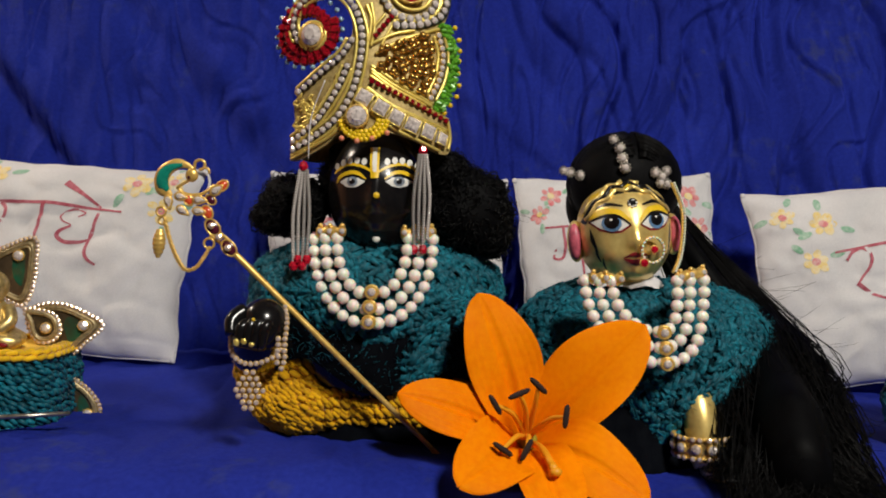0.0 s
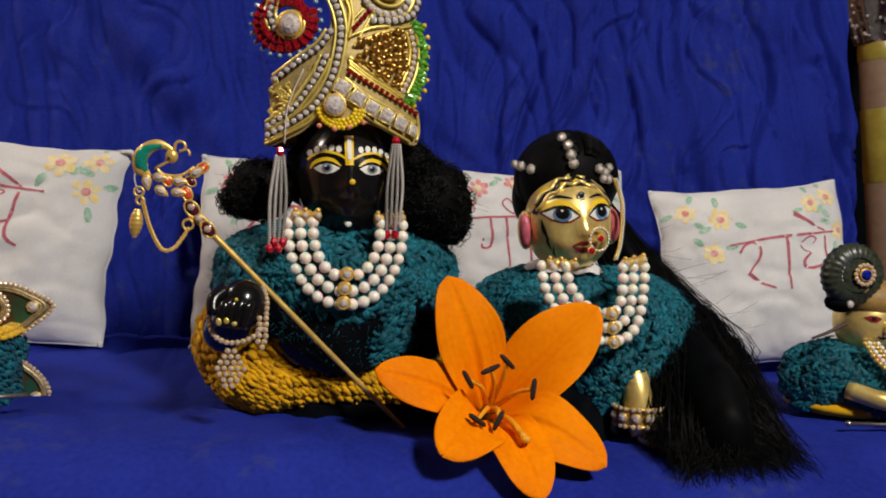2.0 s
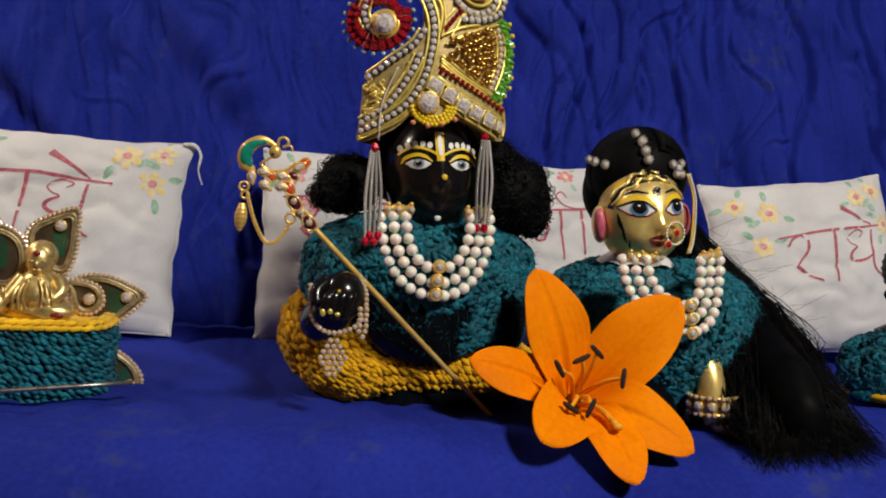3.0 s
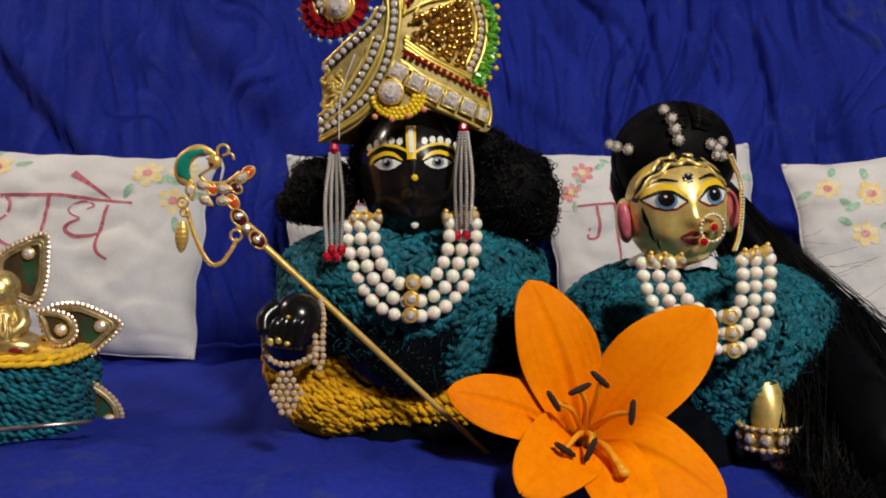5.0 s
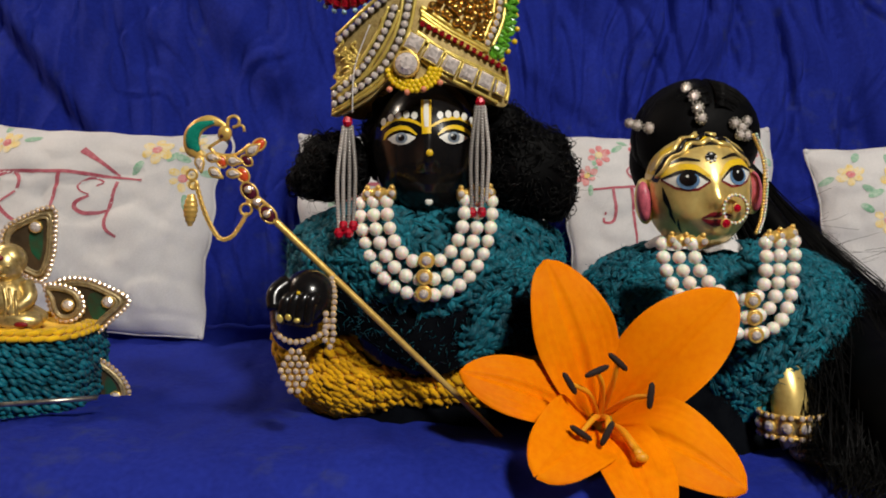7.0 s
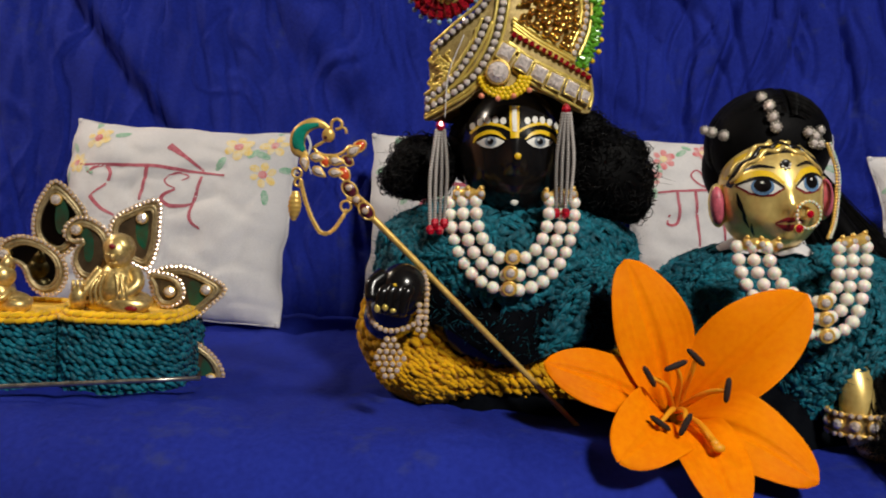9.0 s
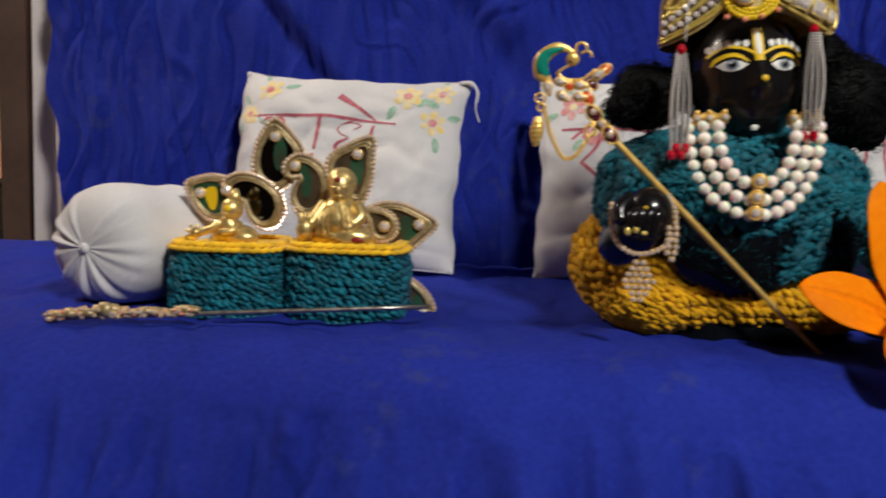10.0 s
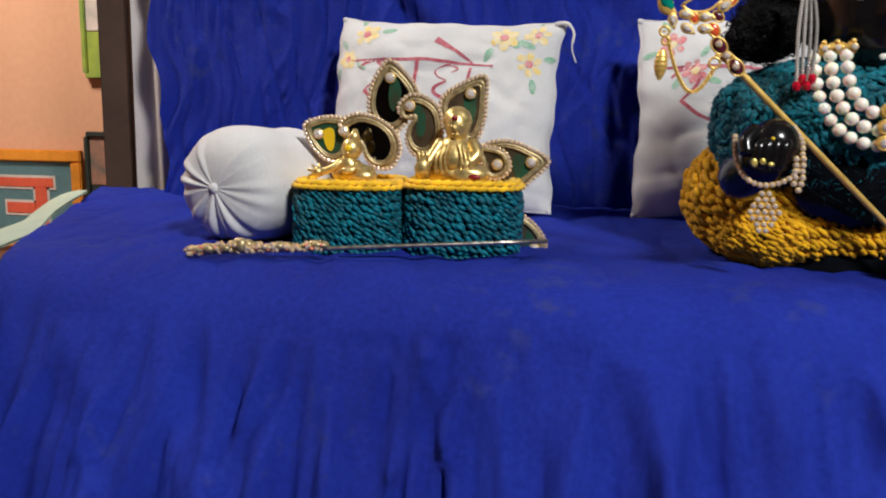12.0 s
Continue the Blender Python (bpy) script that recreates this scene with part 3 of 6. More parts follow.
        k, f = int(a), 2 * (a - int(a)) - 1
        u, v = ((f, -1), (1, f), (-f, 1), (-1, -f))[k]
        loop.append(onto(u * w / 2, v * h / 2, 0))
    g.tube(loop, 0.0013, "white", 5, closed=True)
    part("seam", g, e, "stitched white seam")
    g = Shape()
    for path, widths in strokes:
        pts = [(x * w / 2, z * h / 2) for x, z in path]
        g.ribbon(pts, [q * w / 2 * 0.95 for q in widths], onto, 0.00045, "ink_red", 3, 26)
    part("lettering", g, e, "dark red hand-painted lettering")
    petals, heart = style
    for x, z, r in flowers:
        g = Shape()
        c = (x * w / 2, z * h / 2)
        painted_flower(g, onto, c, r, petals, heart, rng)
        a0 = rng.uniform(0, 6)
        for k in range(rng.choice((2, 3))):
            painted_leaf(g, onto, (c[0] + r * 0.9 * math.cos(a0 + k * 2.0), c[1] + r * 0.9 * math.sin(a0 + k * 2.0)), r * 0.72, a0 + k * 2.0 + rng.uniform(-0.5, 0.5))
        part("painted_flower", g, e, "hand-painted flower with green leaves")
    return e


YEL, ROSE = ("ink_yellow", "ink_rose"), ("ink_rose", "ink_yellow")
SIDES = [(-.70, .76, .015), (-.86, .48, .012), (.52, .74, .016), (.80, .80, .014), (.76, .46, .015)]
p1 = build_pillow((-0.3745, 0.808, 0.095), (-20, 1.5, 0), 0.240, 0.205, 0.062, RADHE, SIDES, YEL, 1, "square white cotton pillow with yellow flowers and red lettering")
p2 = build_pillow((-0.056, 0.806, 0.093), (-12, 0, 0), 0.245, 0.198, 0.050, BAR + RA, [(-.74, .70, .014), (-.55, .42, .013), (.7, .7, .014)], ROSE, 2, "white cotton pillow with red flowers behind the black statue")
p3 = build_pillow((0.182, 0.802, 0.100), (-13, -4, 0), 0.204, 0.200, 0.050, BAR_SHORT + GA, [(-.66, .78, .012), (-.28, .86, .010), (-.80, .58, .010), (.72, .74, .015), (.80, .40, .014), (.84, .04, .012)], ROSE, 3, "white cotton pillow with rose flowers behind the brass statue")
p4 = build_pillow((0.420, 0.766, 0.098), (-14, -7, -6), 0.214, 0.200, 0.060, RADHE_RISING, [(-.74, .70, .013), (-.40, .60, .014), (-.52, .22, .013), (.58, .74, .013), (.80, .80, .012), (.86, .40, .012)], YEL, 4, "white cotton pillow with yellow flowers beside the long hair")

# a loose thread at a corner of the first pillow
g = Shape()
g.tube(smooth_path([(0.112, -0.004, 0.100), (0.124, -0.008, 0.098), (0.131, -0.012, 0.086), (0.130, -0.012, 0.070), (0.135, -0.010, 0.055)], 24), [0.0022] * 8 + [0.0014] * 8 + [0.0007] * 8, "white", 6)
part("corner_tie", g, p1, "frayed white corner tie")


# ---- bolster ----
def build_bolster():
    e = thing("bolster", (-0.489, 0.521, 0.0365), "round white bolster with pleats gathered to a knot", "bolster", "", (0, 0, -17))
    g = Shape()
    rows = []
    length, r0 = 0.115, 0.0465
    for s in np.linspace(0, 1, 60):
        row = []
        for a in np.linspace(0, 2 * math.pi, 120, endpoint=False):
            if s < 0.4:
                q = s / 0.4
                r = r0 * math.sin(q * math.pi / 2) ** 0.85
                y = 0.030 * (1 - math.cos(q * math.pi / 2)) ** 1.2
            elif s < 0.75:
                r, y = r0, 0.030 + (length - 0.06) * (s - 0.4) / 0.35
            else:
                q = (s - 0.75) / 0.25
                r, y = r0 * math.cos(q * math.pi / 2) ** 0.85 + 0.0002, length - 0.03 + 0.03 * math.sin(q * math.pi / 2)
            k = max(0.0, 1 - r / r0)
            pl = math.sin(13 * a + 1.5 * math.sin(2 * a)) * 0.5 + math.sin(21 * a + 1) * 0.3
            fold = pl * 0.0032 * math.sin(min(1, s / 0.4) * math.pi) ** 0.7 if s < 0.4 else pl * 0.0004
            fold *= 0.65 + 0.35 * math.cos(a + 2.2) + 0.3 * math.sin(3 * a)
            lump = 1 + 0.07 * noise.noise(Vector((math.cos(a), math.sin(a), y * 20)))
            row.append((r * 1.06 * lump * math.cos(a), y - fold, r * lump * 0.96 * math.sin(a)))
        rows.append(row)
    g.grid(rows, "white", closed_v=True)
    part("cover", g, e, "white cotton gathered in pleats")
    g = Shape()
    g.ball((0, 0.000, 0), (0.004, 0.003, 0.004), "white", 10, 7)
    part("knot", g, e, "stitched knot")


build_bolster()


# ---- lily ----
def build_lily():
    c = np.array((0.0545, 0.490, 0.0055))
    e = thing("lily", c, "open orange lily with dark stamens lying before the statues", "flower")
    tips = [  # tip, widest half-width, bow towards the viewer, droop of the tip
        ((0.0213, 0.489, 0.0995), 0.0225, 0.012, 0.004),
        ((0.1225, 0.475, 0.0847), 0.0240, 0.012, 0.004),
        ((0.1170, 0.430, -0.0090), 0.0205, 0.024, 0.020),
        ((0.0685, 0.406, -0.0215), 0.0190, 0.020, 0.018),
        ((0.0105, 0.417, 0.0010), 0.0205, 0.018, 0.010),
        ((-0.0262, 0.466, 0.0400), 0.0178, 0.014, 0.006),
    ]
    axis = np.array((0.02, -0.80, 0.60))
    axis /= np.linalg.norm(axis)
    for k, (tip, wide, bow, droop) in enumerate(tips):
        g = Shape()
        d = np.array(tip) - c
        length = np.linalg.norm(d)
        t = d / length
        side = np.cross(t, axis)
        side /= np.linalg.norm(side)
        nrm = np.cross(side, t)
        nrm *= np.sign(nrm.dot(axis))
        rows = []
        inner = k % 2 == 0
        for s in np.linspace(0, 1, 30):
            w = wide * (s ** 0.74 * (1 - s) ** 0.60 / 0.397 + 0.12 * (1 - s)) if s < 1 else 0.0006
            mid = c + d * s + nrm * (bow * math.sin(math.pi * s) * 0.8 - 0.006 * (1 - s) - droop * 0.35 * s ** 3 * (1 - s))
            row = []
            for q in np.linspace(-1, 1, 33):
                cup = 0.42 * wide * (abs(q) ** 1.8) * (1 - 1.3 * s) * (0.6 + 0.4 * math.sin(math.pi * s))
                rib = -0.0024 * math.exp(-(q / 0.11) ** 2) * (1 - s) ** 0.6 + 0.0011 * (1 - s) * math.exp(-((abs(q) - 0.22) / 0.1) ** 2)
                vein = 0.00022 * math.sin(q * 34 + 2 * s) * math.sin(math.pi * s)
                wave = 0.0030 * math.sin(s * 9 + k * 2 + (2.0 if q > 0 else 0)) * abs(q) ** 3 * math.sin(math.pi * s)
                row.append(mid + side * w * q + nrm * (cup + rib + vein + wave) - c)
            rows.append(row)
        rows = np.array(rows)
        g.grid(rows, "orange")
        g.grid(rows - nrm * 0.0009, "orange")
        part("petal", g, e)
    # heart, stamens and pistil
    g = Shape()
    g.ball((0, -0.004, 0.003), (0.0065, 0.006, 0.0065), "lily_green", 12, 8)
    part("heart", g, e, "greenish throat of the flower")
    ends = [((0.0560, 0.455, 0.0490), -42), ((0.0310, 0.455, 0.0370), -58), ((0.0710, 0.444, 0.0340), 84), ((0.0485, 0.440, 0.0150), 64), ((0.0350, 0.440, 0.0150), -34), ((0.0445, 0.452, 0.0445), 24)]
    for p, a in ends:
        p = np.array(p) - c
        g = Shape()
        start = np.array((0, -0.004, 0.004)) + 0.2 * p * (0.3, 0, 0.3)
        g.tube(smooth_path([start, start * 0.5 + p * 0.5 + axis * 0.010, p], 14), np.linspace(0.0021, 0.0012, 14), "filament", 7)
        st = part("stamen", g, e, "orange filament")
        h = Shape()
        u = np.array((math.cos(math.radians(a)), 0.1, math.sin(math.radians(a)))) * 0.0068
        h.tube([p - u, p - u * 0.8, p - u * 0.3, p + u * 0.3, p + u * 0.8, p + u], [0.0006, 0.0015, 0.0018, 0.0018, 0.0015, 0.0006], "anther", 7)
        part("anther", h, st, "dark brown anther")
    g = Shape()
    g.tube(smooth_path([(0.001, -0.008, 0.002), (0.005, -0.032, 0.006), (0.0095, -0.056, 0.0005)], 14), np.linspace(0.0020, 0.0024, 14), "filament", 8)
    g.ball((0.0102, -0.0575, -0.0003), (0.0036, 0.0026, 0.0026), "filament", 8, 6)
    part("pistil", g, e, "pale orange pistil")


build_lily()


# ---- what stands beyond the shrine ----
def build_far_things():
    g = Shape()
    g.box((0, 0, 0), (0.046, 0.05, 2.7), "post", 0.004)
    lone("door_post", g, "dark brown wooden post beside the hung cloth", "post", kind="structure", at=(-0.867, 1.02, 0.85))
    g = Shape()
    rows = []
    for z in np.linspace(-0.5, 1.2, 40):
        rows.append([(-0.821 + 0.125 * s, 0.965 + 0.012 * math.sin(s * 15 + z) + 0.05 * s, z) for s in np.linspace(0, 1, 40)])
    g.grid(rows, "curtain")
    g.grid(np.array(rows) + np.array((0, 0.0015, 0)), "curtain")
    lone("white_curtain", g, "white cotton curtain edge beside the wooden post", "curtain")
    # framed pictures on the far wall
    e = thing("framed_picture", (-1.56, 1.70, -0.118), "orange framed picture with a bold red sign on grey blue", "picture")
    g = Shape()
    for cx, cz, sx, sz in ((0, 0.105, 0.30, 0.028), (0, -0.105, 0.30, 0.028), (-0.136, 0, 0.028, 0.182), (0.136, 0, 0.028, 0.182)):
        g.box((cx, 0, cz), (sx, 0.018, sz), "frame_orange", 0.003)
    part("frame", g, e, "orange wooden frame")
    g = Shape()
    g.box((0, 0.004, 0), (0.246, 0.006, 0.184), "pic_teal")
    part("print", g, e, "grey blue printed sheet")
    g = Shape()
    g.box((-0.005, -0.001, 0.040), (0.15, 0.003, 0.022), "pic_red", 0.001)
    g.box((0.036, -0.001, -0.030), (0.032, 0.003, 0.118), "pic_red", 0.001)
    g.box((-0.020, -0.001, -0.022), (0.078, 0.003, 0.026), "pic_red", 0.001)
    part("sign", g, e, "plain bars of orange red")
    g = Shape()
    for cx, cz, sx, sz in ((-0.005, 0.040, 0.162, 0.034), (0.036, -0.030, 0.044, 0.130), (-0.020, -0.022, 0.090, 0.038)):
        g.box((cx, 0.0005, cz), (sx, 0.003, sz), "pic_white", 0.0005)
    part("sign_outline", g, e, "pale outline round the bars")
    for at, size, key, name, lab in (((-1.345, 1.705, 0.30), (0.09, 0.25), "pic_white", "wall_poster", "pale and green poster on the far wall"), ((-1.33, 1.70, -0.06), (0.13, 0.20), "pic_rose", "framed_photograph", "dark framed rose and grey picture against the wall")):
        e = thing(name, at, lab, "picture")
        g = Shape()
        for cx, cz, sx, sz in ((0, size[1] / 2, size[0], 0.012), (0, -size[1] / 2, size[0], 0.012), (-size[0] / 2, 0, 0.012, size[1] - 0.012), (size[0] / 2, 0, 0.012, size[1] - 0.012)):
            g.box((cx, 0, cz), (sx, 0.012, sz), "pic_frame" if key == "pic_rose" else "pic_green", 0.002)
        part("frame", g, e)
        g = Shape()
        g.box((0, 0.003, size[1] * 0.2), (size[0] - 0.012, 0.004, size[1] * 0.58), key)
        g.box((0, 0.003, -size[1] * 0.29), (size[0] - 0.012, 0.004, size[1] * 0.38), "pic_green" if key == "pic_white" else "pic_frame")
        part("print", g, e)
    # pale green cloth beside the seat
    g = Shape()
    rows = []
    for s in np.linspace(0, 1, 30):
        y = 0.84 - 0.55 * s
        rows.append([(-0.806 + (0.83 - y) * 0.5 - 0.085 * q + 0.004 * math.sin(s * 14), y, -0.002 - 0.034 * q ** 1.5 - 0.006 * s + 0.003 * math.sin(s * 11 + q * 4)) for q in np.linspace(0, 1, 20)])
    g.grid(rows, "pale_green")
    g.grid(np.array(rows) + np.array((0.001, 0, -0.0015)), "pale_green")
    lone("green_cloth", g, "pale green cloth hanging beside the blue seat", "cloth")
    # added black board: makes the gap beside the tube look deeply shaded
    g = Shape()
    g.box((0, 0, 0), (1.1, 0.03, 1.9), "dark_velvet", 0.004)
    lone("dark_board", g, "added black board standing in for the deep shade behind the card tube", "board", kind="structure", at=(1.10, 1.12, 0.45))
    # decorated tube at the right
    e = thing("decorated_tube", (0.850, 0.985, -0.5), "brown card tube bound with yellow tape and sequins", "tube", "", (0, -8, 0))
    g = Shape()
    ring = lambda r, z: [(r * math.cos(a), r * math.sin(a), z) for a in np.linspace(0, 2 * math.pi, 28, endpoint=False)]
    g.grid([ring(0.028, 0), ring(0.028, 0.45), ring(0.0283, 0.940), ring(0.024, 0.942)], "card", closed_v=True)
    part("tube", g, e, "brown card tube")
    for z0, z1 in ((0.737, 0.841), (0.909, 0.932)):
        g = Shape()
        g.grid([ring(0.0286, z0), ring(0.0292, z0 + 0.002), ring(0.0292, z1 - 0.002), ring(0.0286, z1)], "tape", closed_v=True)
        part("tape", g, e, "yellow sticky tape")
    g = Shape()
    rows = []
    for z in np.linspace(0.935, 1.09, 16):
        rows.append([((0.030 + (z - 0.933) * 0.30 + 0.003 * math.sin(9 * a)) * math.cos(a), (0.030 + (z - 0.933) * 0.30 + 0.003 * math.sin(9 * a)) * math.sin(a), z) for a in np.linspace(0, 2 * math.pi, 60, endpoint=False)])
    g.grid(rows, "sequin", closed_v=True)
    part("sequin_skirt", g, e, "silver sequined net")
    rng = random.Random(5)
    spangle = bead_mesh("sequin", "clear", 6, 4, False)
    for _ in range(120):
        a, z = rng.uniform(3.0, 6.4), rng.uniform(0.937, 1.08)
        r = 0.0325 + (z - 0.933) * 0.30
        piece("sequin", spangle, e, (r * math.cos(a), r * math.sin(a), z), 0.0022)
    g = Shape()
    r2 = np.random.RandomState(3)
    g.ball((-0.004, -0.056, 0.985), 0.020, "magenta", 14, 10)
    yarn_loops(g, "magenta", lambda a, b: ((lambda n: (np.array((-0.004, -0.056, 0.985)) + 0.020 * n, n))(np.array((math.sqrt(max(0, 1 - (2 * b - 1) ** 2)) * math.cos(6.283 * a), math.sqrt(max(0, 1 - (2 * b - 1) ** 2)) * math.sin(6.283 * a), 2 * b - 1)))), 300, 0.008, 0.0009, r2)
    part("pompom", g, e, "magenta pompom")


build_far_things()


# ---- knitted stitches ----
def stitch_mesh(name, key):
    """One crochet stitch: two leaning lobes of yarn, about 1 wide, facing -y."""
    g = Shape()
    for s in (-1, 1):
        g.tube([(0.42 * s, 0.25, 0.55), (0.34 * s, -0.10, 0.30), (0.14 * s, -0.22, -0.15), (0.0, 0.05, -0.55)], [0.16, 0.27, 0.26, 0.14], key, 6)
    return g


def stitched(g, key, place, cols, rows, rng, size=1.0):
    """Rows of stitches over place(u, v) -> point, across, up, out."""
    for i in range(rows):
        for j in range(cols):
            p, ax, up, out = place((j + 0.5 + 0.5 * (i % 2)) / cols, (i + 0.5) / rows)
            w, h = np.linalg.norm(ax) / cols * 0.55 * size, np.linalg.norm(up) / rows * 0.62 * size
            ax, up = ax / np.linalg.norm(ax), up / np.linalg.norm(up)
            for s in (-1, 1):
                jit = rng.normal(size=3) * 0.20 * w
                k, lean = rng.uniform(0.85, 1.15), rng.uniform(-0.2, 0.2)
                pts = [p + jit + ax * w * (a * k + 0.35 * s) + up * h * (b + 0.42 * s + lean * a) + out * w * c for a, b, c in ((-1.0, 0.34, -0.15), (-0.45, 0.30, 0.55), (0.35, -0.14, 0.65), (1.0, -0.42, -0.10))]
                g.tube(pts, [w * 0.34, w * 0.50, w * 0.50, w * 0.3], key, 6)


# ---- head of a statue: one surface with its painted marks ----
def head_front(rx, ry, rz, bumps):
    """onto(x, z, off): the front of the face, an egg shape with rounded features."""
    def onto(x, z, off):
        q = 1 - (x / rx) ** 2 - (z / rz) ** 2
        y = -ry * math.sqrt(max(0.0, q))
        for bx, bz, sx, sz, h in bumps:
            y -= h * math.exp(-((x - bx) / sx) ** 2 - ((z - bz) / sz) ** 2) * min(1, max(0, q) * 4)
        return np.array((x, y - off, z))
    return onto


def add_head(g, key, centre, rx, ry, rz, onto):
    c = np.array(centre)
    rows = []
    for b in np.linspace(0.02, math.pi - 0.02, 48):
        row = []
        for a in np.linspace(0, 2 * math.pi, 72, endpoint=False):
            x, y, z = rx * math.sin(b) * math.cos(a), ry * math.sin(b) * math.sin(a), rz * math.cos(b)
            row.append(c + (onto(x, z, 0) if y < 0 else np.array((x, y, z))))
        rows.append(row)
    g.grid(rows, key, closed_v=True)


def shifted(onto, c):
    return lambda x, z, off: np.array(c) + onto(x, z, off)


mm = 0.001


def build_black_statue():
    """Seated dark stone statue: head, neck, body, one raised fist; painted marks on its face."""
    o = (-0.046, 0.511, 0.134)
    g = Shape()
    hc = (0.000, 0.031, 0.027)
    rx, ry, rz = 0.0345, 0.0375, 0.0445
    bumps = [(0, -0.006, 0.0058, 0.0085, 0.0078), (0, 0.004, 0.0038, 0.0110, 0.0030), (0, -0.0195, 0.0085, 0.0026, 0.0034), (0, -0.0245, 0.0070, 0.0026, 0.0030), (0, -0.032, 0.009, 0.006, 0.0020),
             (-0.0155, 0.007, 0.008, 0.0055, 0.0012), (0.0155, 0.007, 0.008, 0.0055, 0.0012), (-0.018, -0.012, 0.010, 0.010, 0.0022), (0.018, -0.012, 0.010, 0.010, 0.0022), (0, -0.0222, 0.010, 0.0010, -0.0012)]
    onto = head_front(rx, ry, rz, bumps)
    add_head(g, "black_stone", hc, rx, ry, rz, onto)
    f = shifted(onto, hc)
    for s in (-1, 1):
        x0 = 0.0152 * s
        g.ribbon([(x0 - 0.0085, 0.0065), (x0, 0.0060), (x0 + 0.0085, 0.0065)], (0.0002, 0.0028, 0.0034, 0.0026, 0.0002), f, 0.0003, "paint_white", 5)
        g.disc((x0, 0.0066), 0.0036, 0.0032, f, 0.0006, "paint_grey")
        g.disc((x0, 0.0066), 0.0020, 0.0019, f, 0.0008, "paint_black")
        g.disc((x0 - 0.0009, 0.0078), 0.0007, 0.0007, f, 0.0010, "paint_white", 8)
        g.ribbon([(x0 - 0.0092 * s, 0.0080), (x0 - 0.004 * s, 0.0118), (x0 + 0.002 * s, 0.0126), (x0 + 0.0085 * s, 0.0100), (x0 + 0.0108 * s, 0.0062)], (0.0004, 0.0012, 0.0013, 0.0012, 0.0005), f, 0.0004, "paint_yellow", 4)
        g.ribbon([(x0 - 0.0135 * s, 0.0125), (x0 - 0.006 * s, 0.0165), (x0 + 0.003 * s, 0.0180), (x0 + 0.0100 * s, 0.0150), (x0 + 0.0128 * s, 0.0125)], (0.0007, 0.0010, 0.0010, 0.0007), f, 0.0004, "paint_yellow", 4)
        for k in range(5):
            q = k / 4
            g.disc((s * (0.0075 + 0.0190 * q), 0.0195 + 0.0020 * math.sin(q * 3.0) - 0.0025 * q), 0.0019, 0.0024, f, 0.0005, "paint_white", 10)
    g.ribbon([(-0.0006, 0.029), (-0.0006, 0.018), (-0.0004, 0.0085)], (0.0030, 0.0030, 0.0026), f, 0.0005, "paint_yellow", 5)
    g.ribbon([(-0.0006, 0.029), (-0.0006, 0.0185), (-0.0004, 0.0125)], (0.0015, 0.0015, 0.0012), f, 0.0008, "paint_white", 5)
    g.ball(f(0.0012, -0.0028, 0.0002), (0.0021, 0.0010, 0.0021), "paint_yellow", 10, 7)
    g.ball(f(0.0000, -0.0305, -0.0001), (0.0025, 0.0012, 0.0025), "paint_white", 10, 7)
    # neck, body and raised arm with a closed hand
    g.tube([(0, 0.034, -0.008), (0, 0.036, -0.020), (0, 0.040, -0.034)], [0.017, 0.016, 0.022], "black_stone", 20)
    g.ball((0, 0.045, -0.085), (0.062, 0.044, 0.048), "black_stone", 28, 16)
    fc = np.array((-0.069, -0.030, -0.059))
    g.tube(smooth_path([(-0.060, 0.030, -0.066), (-0.078, 0.002, -0.076), tuple(fc + (-0.004, 0.012, -0.010)), tuple(fc)], 16), np.linspace(0.017, 0.014, 16), "black_stone", 16)
    # closed hand: rounded back, four curled fingers seen end on, thumb across, painted gold nails
    g.ball(fc + (0.002, 0.001, 0.003), (0.0150, 0.0150, 0.0165), "black_stone", 28, 18)
    for k in range(4):
        a = 0.0046 * (k - 1.5)
        tip = fc + (a - 0.0040, -0.0122 + 0.10 * abs(a), -0.0085 - 0.0006 * k)
        g.tube(smooth_path([fc + (a + 0.001, -0.0095, 0.0085 - 0.3 * abs(a)), fc + (a - 0.002, -0.0128, 0.0015), tip], 10), [0.0030, 0.0034, 0.0036, 0.0037, 0.0037, 0.0036, 0.0035, 0.0033, 0.0030, 0.0024], "black_stone", 12)
        if k < 3:
            g.ball(tip + (-0.0004, -0.0036, 0.0030 + 0.0012 * (k == 1)), (0.0019, 0.0009, 0.0026 - 0.0006 * k), "gold_wire", 9, 7)
    g.tube(smooth_path([fc + (-0.009, -0.002, 0.012), fc + (-0.0150, -0.008, 0.007), fc + (-0.0150, -0.0125, -0.001)], 10), np.linspace(0.0056, 0.0036, 10), "black_stone", 12)
    g.ball(fc + (-0.0012, -0.0138, 0.0080), (0.0011, 0.0007, 0.0011), "paint_yellow", 8, 6)
    lone("black_statue", g, "seated polished black stone statue with painted yellow marks", "statue", at=o, turn=(0, -2, 0))


build_black_statue()


def build_shawl(name, at, ax, ay, profile, label, rng, count, ripple=0.08, bottom_wave=0.006, dip=(0.0, 0.0, 1.0), gaps=(), puff=(0.0, 0.0, 1.0)):
    """A fluffy knitted cape: a shaped core under a deep layer of plied yarn. dip: angle, depth and width of a low hem; puff: where the hem stands out."""
    e = thing(name, at, label, "shawl")
    zs, fs = zip(*profile)

    def surf(a, z):
        f = np.interp(z, zs, fs)
        n = 1 + ripple * noise.noise(Vector((math.cos(a) * 2.2, math.sin(a) * 2.2, z * 26))) + 0.6 * ripple * noise.noise(Vector((math.cos(a) * 6, math.sin(a) * 6, z * 60)))
